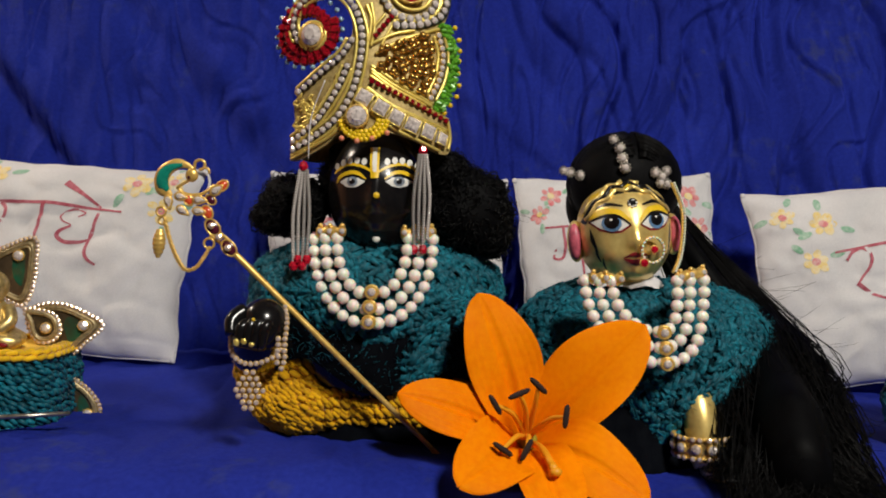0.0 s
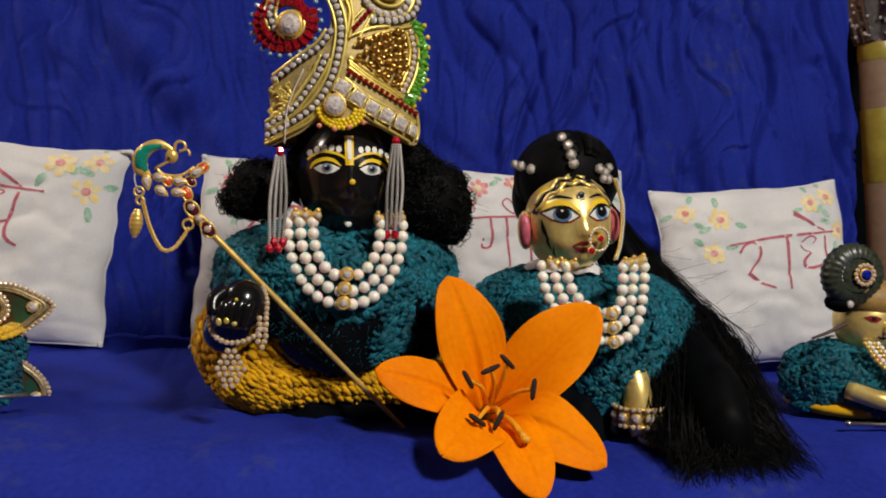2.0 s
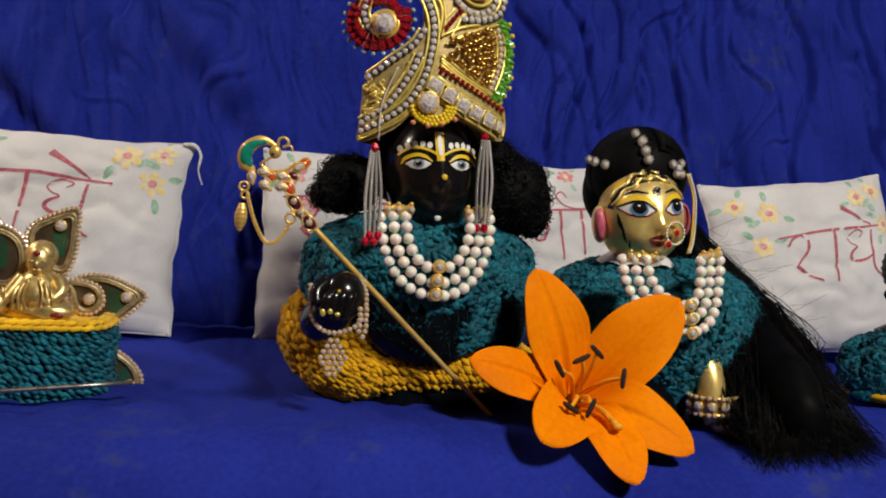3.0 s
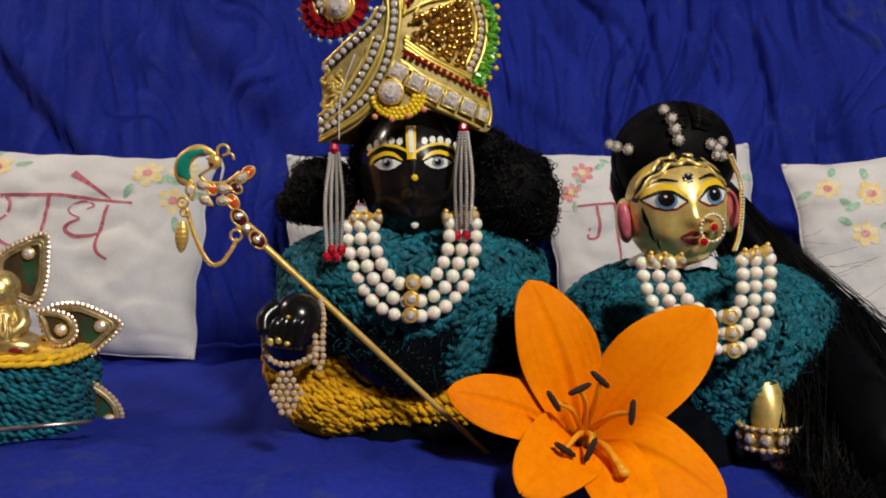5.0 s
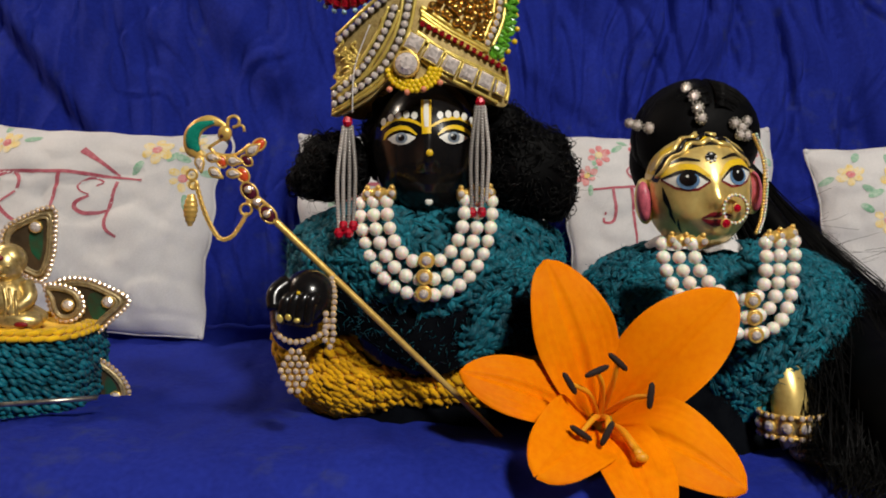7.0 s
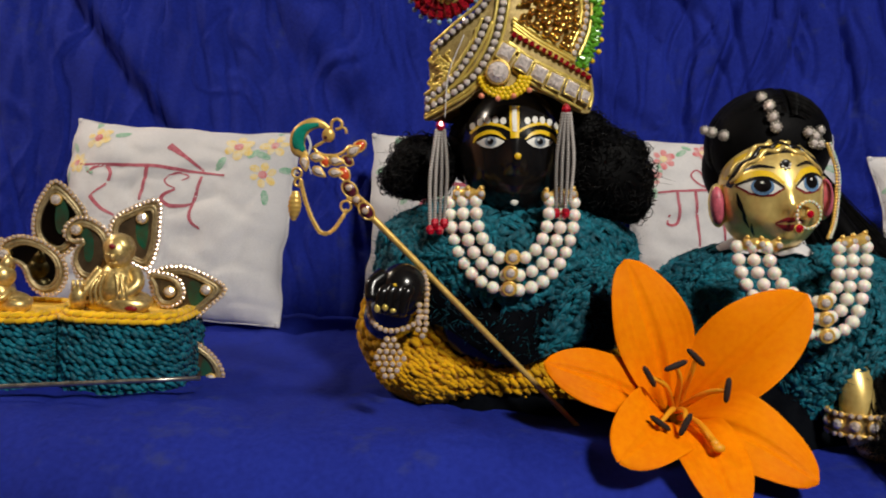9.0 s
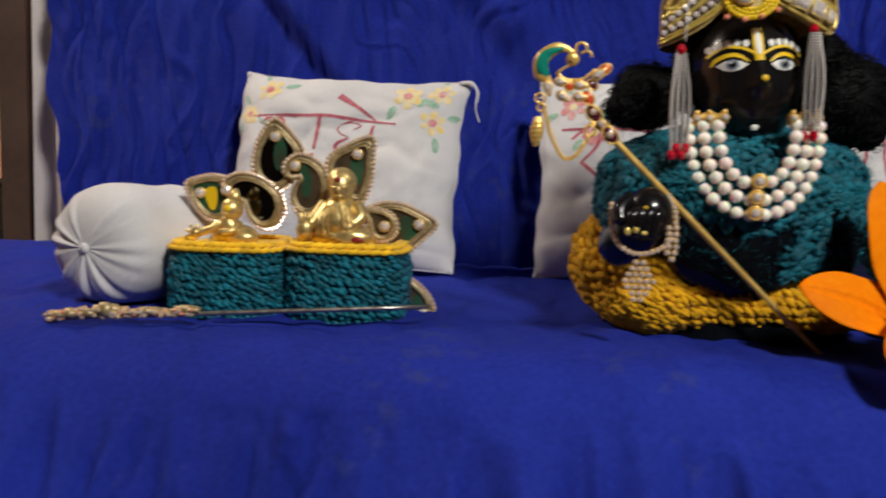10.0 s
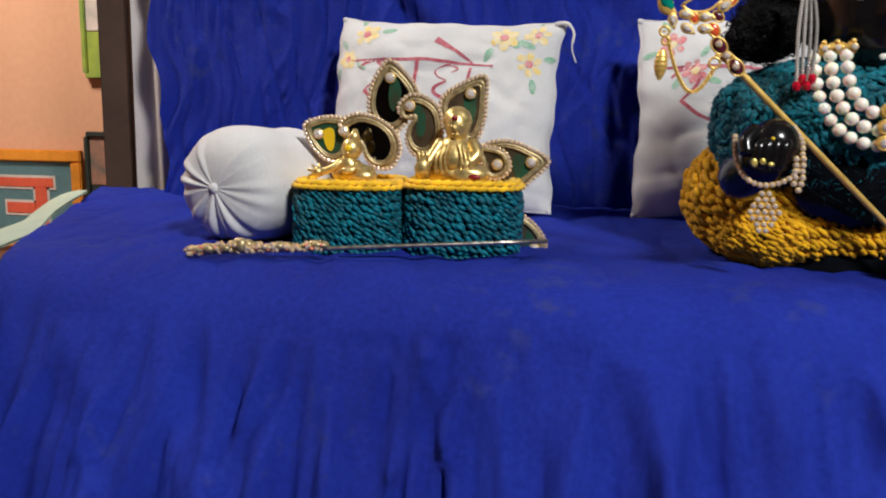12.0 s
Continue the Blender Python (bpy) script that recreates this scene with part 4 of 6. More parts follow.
        low = 1 - (z - zs[0]) / (zs[-1] - zs[0])
        d = (a - dip[0] + math.pi) % (2 * math.pi) - math.pi
        n += puff[1] * low * math.exp(-((((a - puff[0] + math.pi) % (2 * math.pi)) - math.pi) / puff[2]) ** 2)
        return np.array((ax * f * n * math.cos(a), ay * f * n * math.sin(a), z + (bottom_wave * math.sin(5 * a) - dip[1] * math.exp(-(d / dip[2]) ** 2)) * low))

    g = Shape()
    # ground under the yarn, coloured dark to paint the shade between plies
    g.grid([[surf(a, z) for a in np.linspace(0, 2 * math.pi, 64, endpoint=False)] for z in np.linspace(zs[0], zs[-1], 24)], "teal_gap_shade", closed_v=True)
    g.grid([[surf(a, zs[0]) * (q, q, 1) for a in np.linspace(0, 2 * math.pi, 64, endpoint=False)] for q in (0.3, 1.0)], "teal_gap_shade", closed_v=True)
    part("backing", g, e, "knitted ground, coloured dark as shade between the yarns")
    # dark sheets laid on the shawl stand in for its opening and shade there
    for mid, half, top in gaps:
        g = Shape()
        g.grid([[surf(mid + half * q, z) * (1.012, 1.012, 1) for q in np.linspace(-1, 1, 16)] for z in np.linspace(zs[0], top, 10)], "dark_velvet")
        part("dark_front", g, e, "dark sheet for the open, shaded front of the shawl")
    g = Shape()
    # slanting bundles of three plies, row over row, with uneven tension
    for _ in range(count):
        u, v = rng.random(), rng.random()
        a = 2 * math.pi * u
        if math.sin(a) > 0.4 and rng.random() < 0.75:
            a = -a
        z = zs[0] + (zs[-1] - zs[0]) * v
        if any(abs((a - mid + math.pi) % (2 * math.pi) - math.pi) < half * (0.9 + 0.25 * rng.random()) and z < top - 0.006 * rng.random() for mid, half, top in gaps):
            continue
        p = surf(a, z)
        ta, tz = surf(a + 0.03, z) - p, surf(a, z + 0.001) - p
        ta, tz = ta / np.linalg.norm(ta), tz / np.linalg.norm(tz)
        n = np.cross(ta, tz)
        n /= np.linalg.norm(n)
        row = int(z / 0.0052)
        ang = (0.75 if row % 2 else 2.35) + rng.normal() * 0.45
        t = ta * math.cos(ang) + tz * math.sin(ang)
        side = np.cross(n, t)
        l, lift = rng.uniform(0.0060, 0.0105), rng.uniform(0.0008, 0.0030)
        for k in (-1, 0, 1):
            bend = rng.normal() * 0.12
            pts = [p + t * l * q + side * (0.00085 * k + l * bend * (q * q - 0.25)) + n * (lift * (1 - 3.4 * q * q) + (0.0004 if k == 0 else 0)) for q in (-0.5, -0.18, 0.18, 0.5)]
            g.tube(pts, [0.00030, 0.00068, 0.00068, 0.00030], "teal", 4)
    # stray fibres
    for _ in range(count // 2):
        a, z = rng.uniform(-math.pi, 0), rng.uniform(zs[0], zs[-1])
        p = surf(a, z)
        n = np.array((math.cos(a) / ax, math.sin(a) / ay, 4.0))
        n /= np.linalg.norm(n)
        b = rng.normal(size=3) * 0.0022
        g.tube([p + n * 0.001, p + n * 0.0032 + b * 0.5, p + n * 0.0048 + b], [0.00016, 0.00014, 0.00006], "teal", 3)
    part("knitting", g, e, "fluffy teal yarn", "stuff")
    return e


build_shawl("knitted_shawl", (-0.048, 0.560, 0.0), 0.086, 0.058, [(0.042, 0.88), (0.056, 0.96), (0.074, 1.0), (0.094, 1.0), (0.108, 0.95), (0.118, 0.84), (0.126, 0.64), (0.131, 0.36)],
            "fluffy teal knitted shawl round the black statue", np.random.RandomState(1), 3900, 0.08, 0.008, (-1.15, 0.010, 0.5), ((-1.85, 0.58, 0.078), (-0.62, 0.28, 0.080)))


def build_trousers():
    e = thing("knitted_trousers", (0, 0, 0), "mustard crocheted trousers over crossed legs", "trousers")
    rng = np.random.RandomState(4)
    lobes = [("left_leg", (-0.098, 0.586, 0.036), (0.048, 0.058, 0.044)), ("knee", (-0.094, 0.556, 0.017), (0.038, 0.036, 0.026)), ("right_leg", (0.004, 0.560, 0.018), (0.044, 0.036, 0.022))]
    for name, c, r in lobes:
        c, r = np.array(c), np.array(r)
        g = Shape()
        g.ball(c, r, "mustard_core", 30, 18, warp=lambda p: np.array((p[0], p[1], max(p[2], -0.004))))

        def place(u, v):
            a, b = math.pi * (0.9 + 1.25 * u), math.pi * (0.92 - 0.80 * v)
            q = lambda a, b: c + r * np.array((math.sin(b) * math.cos(a), math.sin(b) * math.sin(a), math.cos(b)))
            p = q(a, b)
            p[2] = max(p[2], -0.003)
            n = (p - c) / r ** 2
            n = n / np.linalg.norm(n)
            across = (q(a + 0.05, b) - q(a - 0.05, b)) / 0.1 * math.pi * 1.25
            up = (q(a, b - 0.05) - q(a, b + 0.05)) / 0.1 * math.pi * 0.80
            return p, across, up, n
        stitched(g, "mustard", place, 30, 15, rng, 1.25)
        yarn_loops(g, "mustard", lambda a, b: (lambda q: (q[0], q[3]))(place(a, b)), 320, 0.006, 0.0008, rng, 0.9, 0.8)
        part(name, g, e, "mustard crochet")
    g = Shape()
    path = smooth_path([(-0.104, 0.540, 0.012), (-0.064, 0.534, 0.017), (-0.015, 0.530, 0.019), (0.030, 0.524, 0.018)], 30)
    g.tube(path, np.linspace(0.0165, 0.0085, 30), "mustard_core", 16)

    def place2(u, v):
        k = u * 28.9
        i = int(k)
        p0, t = path[i] + (path[i + 1] - path[i]) * (k - i), path[i + 1] - path[i]
        t = t / np.linalg.norm(t)
        out = np.array((0, -math.sin(math.pi * v), math.cos(math.pi * v)))
        rad = 0.0165 - 0.0080 * u
        return p0 + out * rad, t * 0.13, np.array((0, math.cos(math.pi * v), math.sin(math.pi * v))) * 0.05, out
    stitched(g, "mustard", place2, 26, 7, rng, 1.3)
    yarn_loops(g, "mustard", lambda a, b: (lambda q: (q[0], q[3]))(place2(a, b)), 260, 0.006, 0.0008, rng, 0.9, 0.8)
    part("shin", g, e, "mustard crochet")


build_trousers()


# ---- the wig of the black statue ----
def build_wig():
    e = thing("curly_wig", (-0.046, 0.511, 0.134), "black curly hair wig on the black statue", "wig", "", (0, -2, 0))
    rng = np.random.RandomState(8)
    for name, c, r, n in (("left_lock", (-0.060, 0.040, 0.019), (0.025, 0.026, 0.023), 520), ("right_lock", (0.062, 0.040, 0.014), (0.033, 0.030, 0.033), 700), ("side_curl", (0.078, 0.036, 0.000), (0.015, 0.018, 0.019), 220), ("side_curl", (-0.074, 0.036, 0.012), (0.015, 0.018, 0.014), 200), ("side_curl", (0.048, 0.034, 0.040), (0.016, 0.018, 0.018), 200), ("crown_hair", (0.0, 0.048, 0.034), (0.046, 0.036, 0.042), 320)):
        g = Shape()
        c, r = np.array(c), np.array(r)

        def lump(p):
            n = 1 + 0.10 * noise.noise(Vector(p * 90)) + 0.06 * noise.noise(Vector(p * 220))
            return c + (p - c) * n
        g.ball(c, r * 0.93, "hair_core", 36, 24, warp=lump)
        curves = []
        for _ in range(n):
            d = rng.normal(size=3)
            d[1] -= 0.5
            d /= np.linalg.norm(d)
            p = c + r * d * rng.uniform(0.80, 1.0)
            t = np.cross(d, rng.normal(size=3))
            t /= np.linalg.norm(t)
            s = np.cross(d, t)
            ph, l, curl = rng.uniform(0, 6), rng.uniform(0.010, 0.020), rng.uniform(0.0012, 0.0030)
            pts = []
            for q in np.linspace(0, 1, 9):
                w = p + t * l * (q - 0.5) + s * curl * math.sin(ph + 8 * q) + d * (curl * math.cos(ph + 8 * q) + 0.001)
                w = w - d * 0.012 * (q - 0.5) ** 2 * 2
                pts.append(w)
            curves.append(pts)
        strands(g, "dark_hair", curves, 0.00034)
        fly = []
        for _ in range(n // 9):
            d = rng.normal(size=3)
            d[1] -= 0.4
            d /= np.linalg.norm(d)
            p = c + r * d
            b = rng.normal(size=3) * 0.004
            fly.append([p, p + d * 0.003 + b * 0.4, p + d * 0.006 + b])
        strands(g, "dark_hair", fly, 0.00013)
        part(name, g, e)


build_wig()


# ---- crown ----
def build_crown():
    """A tall crown laid out on a flat sheet of units, then bent round the head."""
    e = thing("crown", (-0.046, 0.511, 0.134), "tall gold crown with rhinestones, ruby spiral and green beads", "crown", "", (0, -2, 0))

    def at(cx, cy, off=0.0):
        u, v = cx * 0.1449 * mm - 0.0749, 0.1554 - cy * 0.1449 * mm
        y = -0.009 + 7.0 * (u + 0.006) ** 2 + max(0.0, v - 0.10) * 0.05
        return np.array((u, y - off, v))

    def path(pts, n=60, off=0.0, closed=False):
        return [at(x, y, off) for x, y in smooth_path(pts, n, closed)]

    def side(pts, d, n=60):
        p = smooth_path(pts, n)
        t = np.gradient(p, axis=0)
        t /= np.linalg.norm(t, axis=1)[:, None]
        return p + np.stack([-t[:, 1], t[:, 0]], -1) * d

    def turned(p, q):
        s = 7.0 * 2 * (p[0] + 0.006)
        return Euler((0, 0, math.atan(s)))

    # stiff cloth body of the crown
    body = [(128, 742), (150, 600), (150, 470), (250, 385), (405, 225), (420, 80), (500, -30), (560, -110), (670, -150), (790, -110), (850, 20), (812, 160), (850, 270), (845, 380), (770, 495), (842, 560), (850, 690), (800, 712), (680, 655), (570, 625), (470, 640), (370, 620), (280, 690)]
    rim = smooth_path(body, 120, True)
    mid = np.array((500, 420))
    g = Shape()
    for off, flip in ((0.0, 1), (-0.006, -1)):
        g.grid([[at(*(mid + (p - mid) * q), off) for p in rim] for q in np.linspace(0.02, 1, 14)], "brocade", closed_v=True)
    g.grid([[at(*p, off) for p in rim] for off in (0.0, -0.006)], "brocade", closed_v=True)
    part("body", g, e, "stiff gold brocade body")
    # back of the cap round the head
    g = Shape()
    rows = []
    for z in np.linspace(0.050, 0.112, 12):
        k = 1 - max(0, (z - 0.075) / 0.037) ** 2 * 0.75
        rows.append([(-0.004 + 0.049 * k * math.cos(a), 0.036 + 0.040 * k * math.sin(a), z) for a in np.linspace(-0.15, math.pi + 0.15, 40)])
    g.grid(rows, "brocade")
    part("cap", g, e, "gold brocade cap")

    stem = [(165, 205), (143, 150), (150, 95), (180, 45), (240, 12), (310, 3), (370, 17), (415, 62), (443, 120), (460, 190), (460, 260), (450, 330), (432, 410), (400, 485), (350, 560), (290, 612), (220, 655), (140, 695)]
    second = [(415, 225), (375, 285), (330, 322), (280, 358), (225, 400), (170, 440)]
    third = [(395, 340), (370, 400), (340, 455), (300, 515), (250, 575), (190, 622), (140, 655)]
    arc = [(797, 180), (817, 265), (808, 350), (790, 405), (762, 465)]
    ring = [(670 + 118 * math.cos(a), 5 + 118 * math.sin(a)) for a in np.linspace(0, 2 * math.pi, 16, endpoint=False)]
    outer = [(812, -70), (835, 10), (815, 80), (770, 120), (690, 150), (610, 155)]
    # rows of rhinestones in dark channels between gold wires
    for line, wide in ((stem, 20), (second, 18), (third, 19), (arc, 18), (outer, 20)):
        g = Shape()
        g.tube(path(line, 60, -0.0006), wide * 0.1449 * mm, "satin", 8, flat=0.5)
        part("channel", g, e, "dark channel under the stones")
    for line, gap, size in ((stem, 33, 15.5), (second, 33, 14.5), (third, 33, 15), (arc, 31, 14), (outer, 36, 17)):
        for p in spaced(line, gap):
            piece("rhinestone", GEM_GOLD if line is arc else GEM, e, at(*p, 0.0022), size * 0.1449 * mm, turned(at(*p), p))
    for p in spaced(ring, 38, True):
        piece("rhinestone", GEM, e, at(*p, 0.0022), 17 * 0.1449 * mm, turned(at(*p), p))
    wires = [side(stem, 24), side(stem, -24), side(second, 22), side(third, 24), side(third, -22), side(arc, 22), side(arc, -24), side(outer, 24)]
    wires += [[(520, 285), (640, 215), (800, 150)], [(505, 240), (600, 195), (690, 170)], [(500, 335), (620, 410), (770, 492)], [(497, 350), (610, 425), (765, 500)], [(500, 365), (600, 435), (740, 505)], [(495, 380), (640, 470), (840, 555)],
              [(480, 430), (600, 510), (835, 605)], [(485, 445), (570, 500), (700, 560), (830, 615)]]
    wires += [[(500, 545), (600, 610), (700, 655), (800, 700)], [(128, 738), (230, 690), (320, 640), (400, 560)], [(130, 722), (220, 682), (300, 635)],
              [(500, 60), (515, 160), (500, 250)], [(480, 70), (500, 130), (490, 230)], [(515, 165), (560, 110)], [(545, 245), (605, 130)], [(840, 560), (850, 640), (840, 690)], [(165, 600), (250, 560), (330, 480), (350, 370)], [(170, 620), (260, 560), (310, 500)], [(545, -20), (560, 60), (600, 110), (660, 132), (740, 118), (790, 70), (808, 0)]]
    for w in wires:
        g = Shape()
        g.tube(path(w, 50, 0.0012), 0.00115, "gold_wire", 6)
        part("gold_wire", g, e)
    # spiral with its large stone
    g = Shape()
    g.tube([at(235 + (62 + 0.0 * a) * math.cos(a), 195 + 62 * math.sin(a), 0.0016) for a in np.linspace(0, 2 * math.pi, 40, endpoint=False)], 0.0013, "gold_wire", 6, closed=True)
    part("gold_wire", g, e)
    big = gem_mesh("large_stone", "clear", "gold", 12)
    piece("large_stone", big, e, at(237, 195, 0.003), 54 * 0.1449 * mm, Euler((0, 0, -0.3)))
    piece("large_stone", big, e, at(440, 560, 0.004), 50 * 0.1449 * mm)
    ruby = gem_mesh("ruby", "red_gem", "gold", 12)
    piece("ruby", ruby, e, at(675, 10, 0.004), (62 * 0.1449 * mm, 0.005, 46 * 0.1449 * mm), Euler((0, 0, 0.1)))
    g = Shape()
    g.tube([at(675 + 84 * math.cos(a), 10 + 72 * math.sin(a), 0.0018) for a in np.linspace(0, 2 * math.pi, 40, endpoint=False)], 0.0013, "gold_wire", 6, closed=True)
    part("gold_wire", g, e)
    bicone = Shape()
    bicone.ball((0, 0, 0), (0.95, 0.80, 1.2), "dark_red", 6, 4, smooth=False)
    bicone = bicone.mesh("red_bead")
    tip = bead_mesh("tip_bead", "pale_blue", 8, 5)
    for a in np.linspace(0, 2 * math.pi, 22, endpoint=False):
        for r, s in ((92, 26), (126, 27)):
            x, z = 212 + r * math.cos(a), 172 + r * math.sin(a)
            if r == 126 and 250 < x < 360 and z < 120:
                continue
            piece("red_bead", bicone, e, at(x, z, -0.001 if r == 126 else 0.0), s * 0.1449 * mm, Euler((0, math.pi / 2 + a, 0)))
        x, z = 212 + 160 * math.cos(a), 172 + 160 * math.sin(a)
        piece("tip_bead", tip, e, at(x, z, -0.001), 12 * 0.1449 * mm)
    for a in np.linspace(0, 2 * math.pi, 11, endpoint=False):
        x, z = 430 + 30 * math.cos(a), 0 + 34 * math.sin(a)
        piece("red_bead", bicone, e, at(x + 20, z - 10, 0.001), 16 * 0.1449 * mm, Euler((0, math.pi / 2 + a, 0)))
    # dark red square beads
    g = Shape()
    g.box((0, 0, 0), (1.7, 1.4, 1.9), "dark_red", 0.3)
    square = g.mesh("square_bead")
    for line in ([(505, 405), (660, 478), (832, 562)], [(590, 118), (520, 205)]):
        for p in spaced(line, 27):
            piece("square_bead", square, e, at(*p, 0.002), 11.5 * 0.1449 * mm, Euler((0, math.radians(26 if line[0][0] == 505 else -50), 0)))
    # square crystals along the brow
    g = Shape()
    base, top = [(-1, 0.2, -1), (1, 0.2, -1), (1, 0.2, 1), (-1, 0.2, 1)], [(-0.5, -0.55, -0.5), (0.5, -0.55, -0.5), (0.5, -0.55, 0.5), (-0.5, -0.55, 0.5)]
    ridge = [(-0.95, -0.25, -0.95), (0.95, -0.25, -0.95), (0.95, -0.25, 0.95), (-0.95, -0.25, 0.95)]
    g.grid([base, ridge, top], "clear", closed_v=True, smooth=False)
    g.add(top, [(0, 1, 2, 3)], "clear", False)
    for k in range(4):
        g.tube([np.array(ridge[k]) * 1.05, np.array(ridge[(k + 1) % 4]) * 1.05], 0.10, "gold_wire", 5)
    crystal_square = g.mesh("square_crystal")
    for x, z, s, a in ((472, 478, 34, 30), (545, 522, 33, 30), (612, 562, 33, 28), (682, 592, 33, 24), (750, 618, 33, 22), (812, 645, 28, 20)):
        piece("square_crystal", crystal_square, e, at(x, z, 0.003), s * 0.1449 * mm, Euler((0, math.radians(a), 0)) if x < 700 else Euler((0, math.radians(a), 0.7 * (x - 650) / 150)))
    # yellow beads at the brow with coral tips
    yb, cb = bead_mesh("yellow_bead", "yellow_bead", 8, 5), bead_mesh("coral_bead", "coral", 8, 5)
    for r in (62, 80, 98):
        for a in np.linspace(0.12, math.pi - 0.12, int(r / 6)):
            piece("yellow_bead", yb, e, at(468 + 1.05 * r * math.cos(a), 572 + 0.9 * r * math.sin(a), 0.003), 13.0 * 0.1449 * mm)
    for x, z in ((372, 655), (440, 668), (505, 657), (570, 632)):
        piece("coral_bead", cb, e, at(x, z, 0.004), 13 * 0.1449 * mm)
    # fan of bronze beads
    bb = bead_mesh("bronze_bead", "bronze", 10, 7)
    for r in np.arange(75, 315, 27):
        n = max(2, int(r * 0.92 / 27))
        for a in np.linspace(-0.40, 0.52, n):
            x, z = 480 + r * math.cos(a), 300 + r * math.sin(a)
            wob = 5 * math.sin(r * 7.3 + a * 41)
            piece("bronze_bead", bb, e, at(x + wob, z + 5 * math.cos(r * 3.1 + a * 57), 0.003 + 0.0009 * math.sin(a * 77 + r)), (16.5 + 2.5 * math.sin(a * 91 + r * 5)) * 0.1449 * mm, Euler((wob, a * 9, r)))
    # green fringe with yellow tips
    gb = Shape()
    gb.ball((0, 0, 0), (1.5, 0.7, 0.75), "green_bead", 6, 5, smooth=False)
    gb = gb.mesh("green_bead")
    rng = random.Random(2)
    for p in spaced([(822, 130), (852, 200), (865, 280), (858, 360), (835, 430), (800, 510)], 15):
        for k in (-1, 0, 1):
            piece("green_bead", gb, e, at(p[0] + 14 * k, p[1] + rng.uniform(-8, 8), rng.uniform(-0.002, 0.003)), 15 * 0.1449 * mm, Euler((0, rng.uniform(-0.6, 0.9), rng.uniform(-0.5, 0.5))))
    for x, z in ((872, 130), (892, 182), (895, 232), (892, 280), (888, 338), (892, 392), (880, 445), (850, 488), (824, 525)):
        piece("tip_bead", yb, e, at(x, z, 0.0), 12.5 * 0.1449 * mm)
    # gold filigree at the side
    g = Shape()
    for k in range(26):
        x, z = rng.uniform(150, 250), rng.uniform(430, 620)
        g.tube(path([(x, z), (x + rng.uniform(-25, 25), z + 14), (x + rng.uniform(-25, 25), z + 28)], 10, 0.0015), 0.0009, "gold_wire", 5)
    part("filigree", g, e, "twisted gold filigree", "stuff")
    # hanging bead strings
    grey, red = bead_mesh("string_bead", "grey_bead", 6, 4), Shape()
    red.ball((0, 0, 0), (1, 1, 1.2), "red_gem", 7, 5, smooth=False)
    red = red.mesh("red_crystal")
    for x0, x1, z0, z1, count in ((-0.0460, -0.0475, 0.040, -0.0175, 4), (0.0305, 0.0290, 0.050, -0.0070, 4)):
        for k in range(count):
            q = (k - (count - 1) / 2)
            top, end = np.array((x0 + q * 0.0016, -0.006 if x0 < 0 else -0.008, z0)), np.array((x1 + q * 0.0028, -0.012, z1 + 0.004 * (k % 2)))
            g = Shape()
            line = smooth_path([top, top * 0.5 + end * 0.5 + (q * 0.0012, -0.002, 0), end], 34)
            for p in line:
                g.ball(p, 0.00135, "grey_bead", 6, 4)
            part("bead_string", g, e, "string of smoky glass beads", "stuff")
            if k % 2 == 0 or x0 < 0:
                piece("red_crystal", red, e, end + (0, 0, -0.003), 0.0029)
        piece("red_crystal", red, e, (x0, -0.006, z0 + 0.003), 0.0030)
    # a loose white thread
    g = Shape()
    g.tube(path([(298, 400), (245, 520), (225, 600), (218, 740)], 30, 0.004), 0.0004, "white", 4)
    part("thread", g, e, "loose white thread")


build_crown()


# ---- necklaces ----
def build_necklace(at, turn, strands_, depth, clasps, ends, label, r=0.0044):
    """strands_: half-width, top and drop in mm, and a shift of the lowest point."""
    e = thing("pearl_necklace", at, label, "necklace", "pearl necklaces", turn)
    for hw_l, hw_r, top, low, shift in strands_:
        pts = []
        for a in np.linspace(0, math.pi, 40):
            c = math.cos(a)
            x = shift * math.sin(a) ** 2 + (hw_r if c > 0 else hw_l) * math.copysign(abs(c) ** 0.88, c)
            z = top + (low - top) * math.sin(a) ** 0.92
            pts.append((x * mm, depth(x * mm, z * mm), z * mm))
        for p in spaced(pts, 2 * r * 1.01):
            piece("pearl", PEARL, e, p, r * (1 + 0.04 * math.sin(p[0] * 9000)))
    for x, z in clasps:
        g = Shape()
        p = np.array((x * mm, depth(x * mm, z * mm) - 0.003, z * mm))
        ring = lambda q, y: [p + np.array((q * math.cos(a), y, q * math.sin(a))) for a in np.linspace(0, 2 * math.pi, 18, endpoint=False)]
        g.grid([ring(0.0005, -0.001), ring(0.0030, -0.001), ring(0.0036, -0.0022), ring(0.0046, -0.0016), ring(0.0049, 0.001), ring(0.0040, 0.003)], "gold", closed_v=True)
        c = part("clasp", g, e, "round gold clasp with a clear stone")
        piece("rhinestone", GEM_GOLD, c, p + (0, -0.0015, 0), 0.0030)
    for (x0, z0), (x1, z1) in ends:
        g = Shape()
        a, b = np.array((x0, z0)) * mm, np.array((x1, z1)) * mm
        pts = [np.array((*q[:1], depth(q[0], q[1]) - 0.001, q[1])) for q in (a + (b - a) * s for s in np.linspace(0, 1, 12))]
        g.tube(pts, [0.0030 + 0.0008 * math.sin(k * 2.2) for k in range(12)], "gold", 8, flat=1.2)
        c = part("end_bar", g, e, "gold end bar set with stones")
        for k in (1, 5, 10):
            piece("rhinestone", GEM_GOLD, c, pts[k] + np.array((0, -0.0030, 0.0005)), 0.0021)
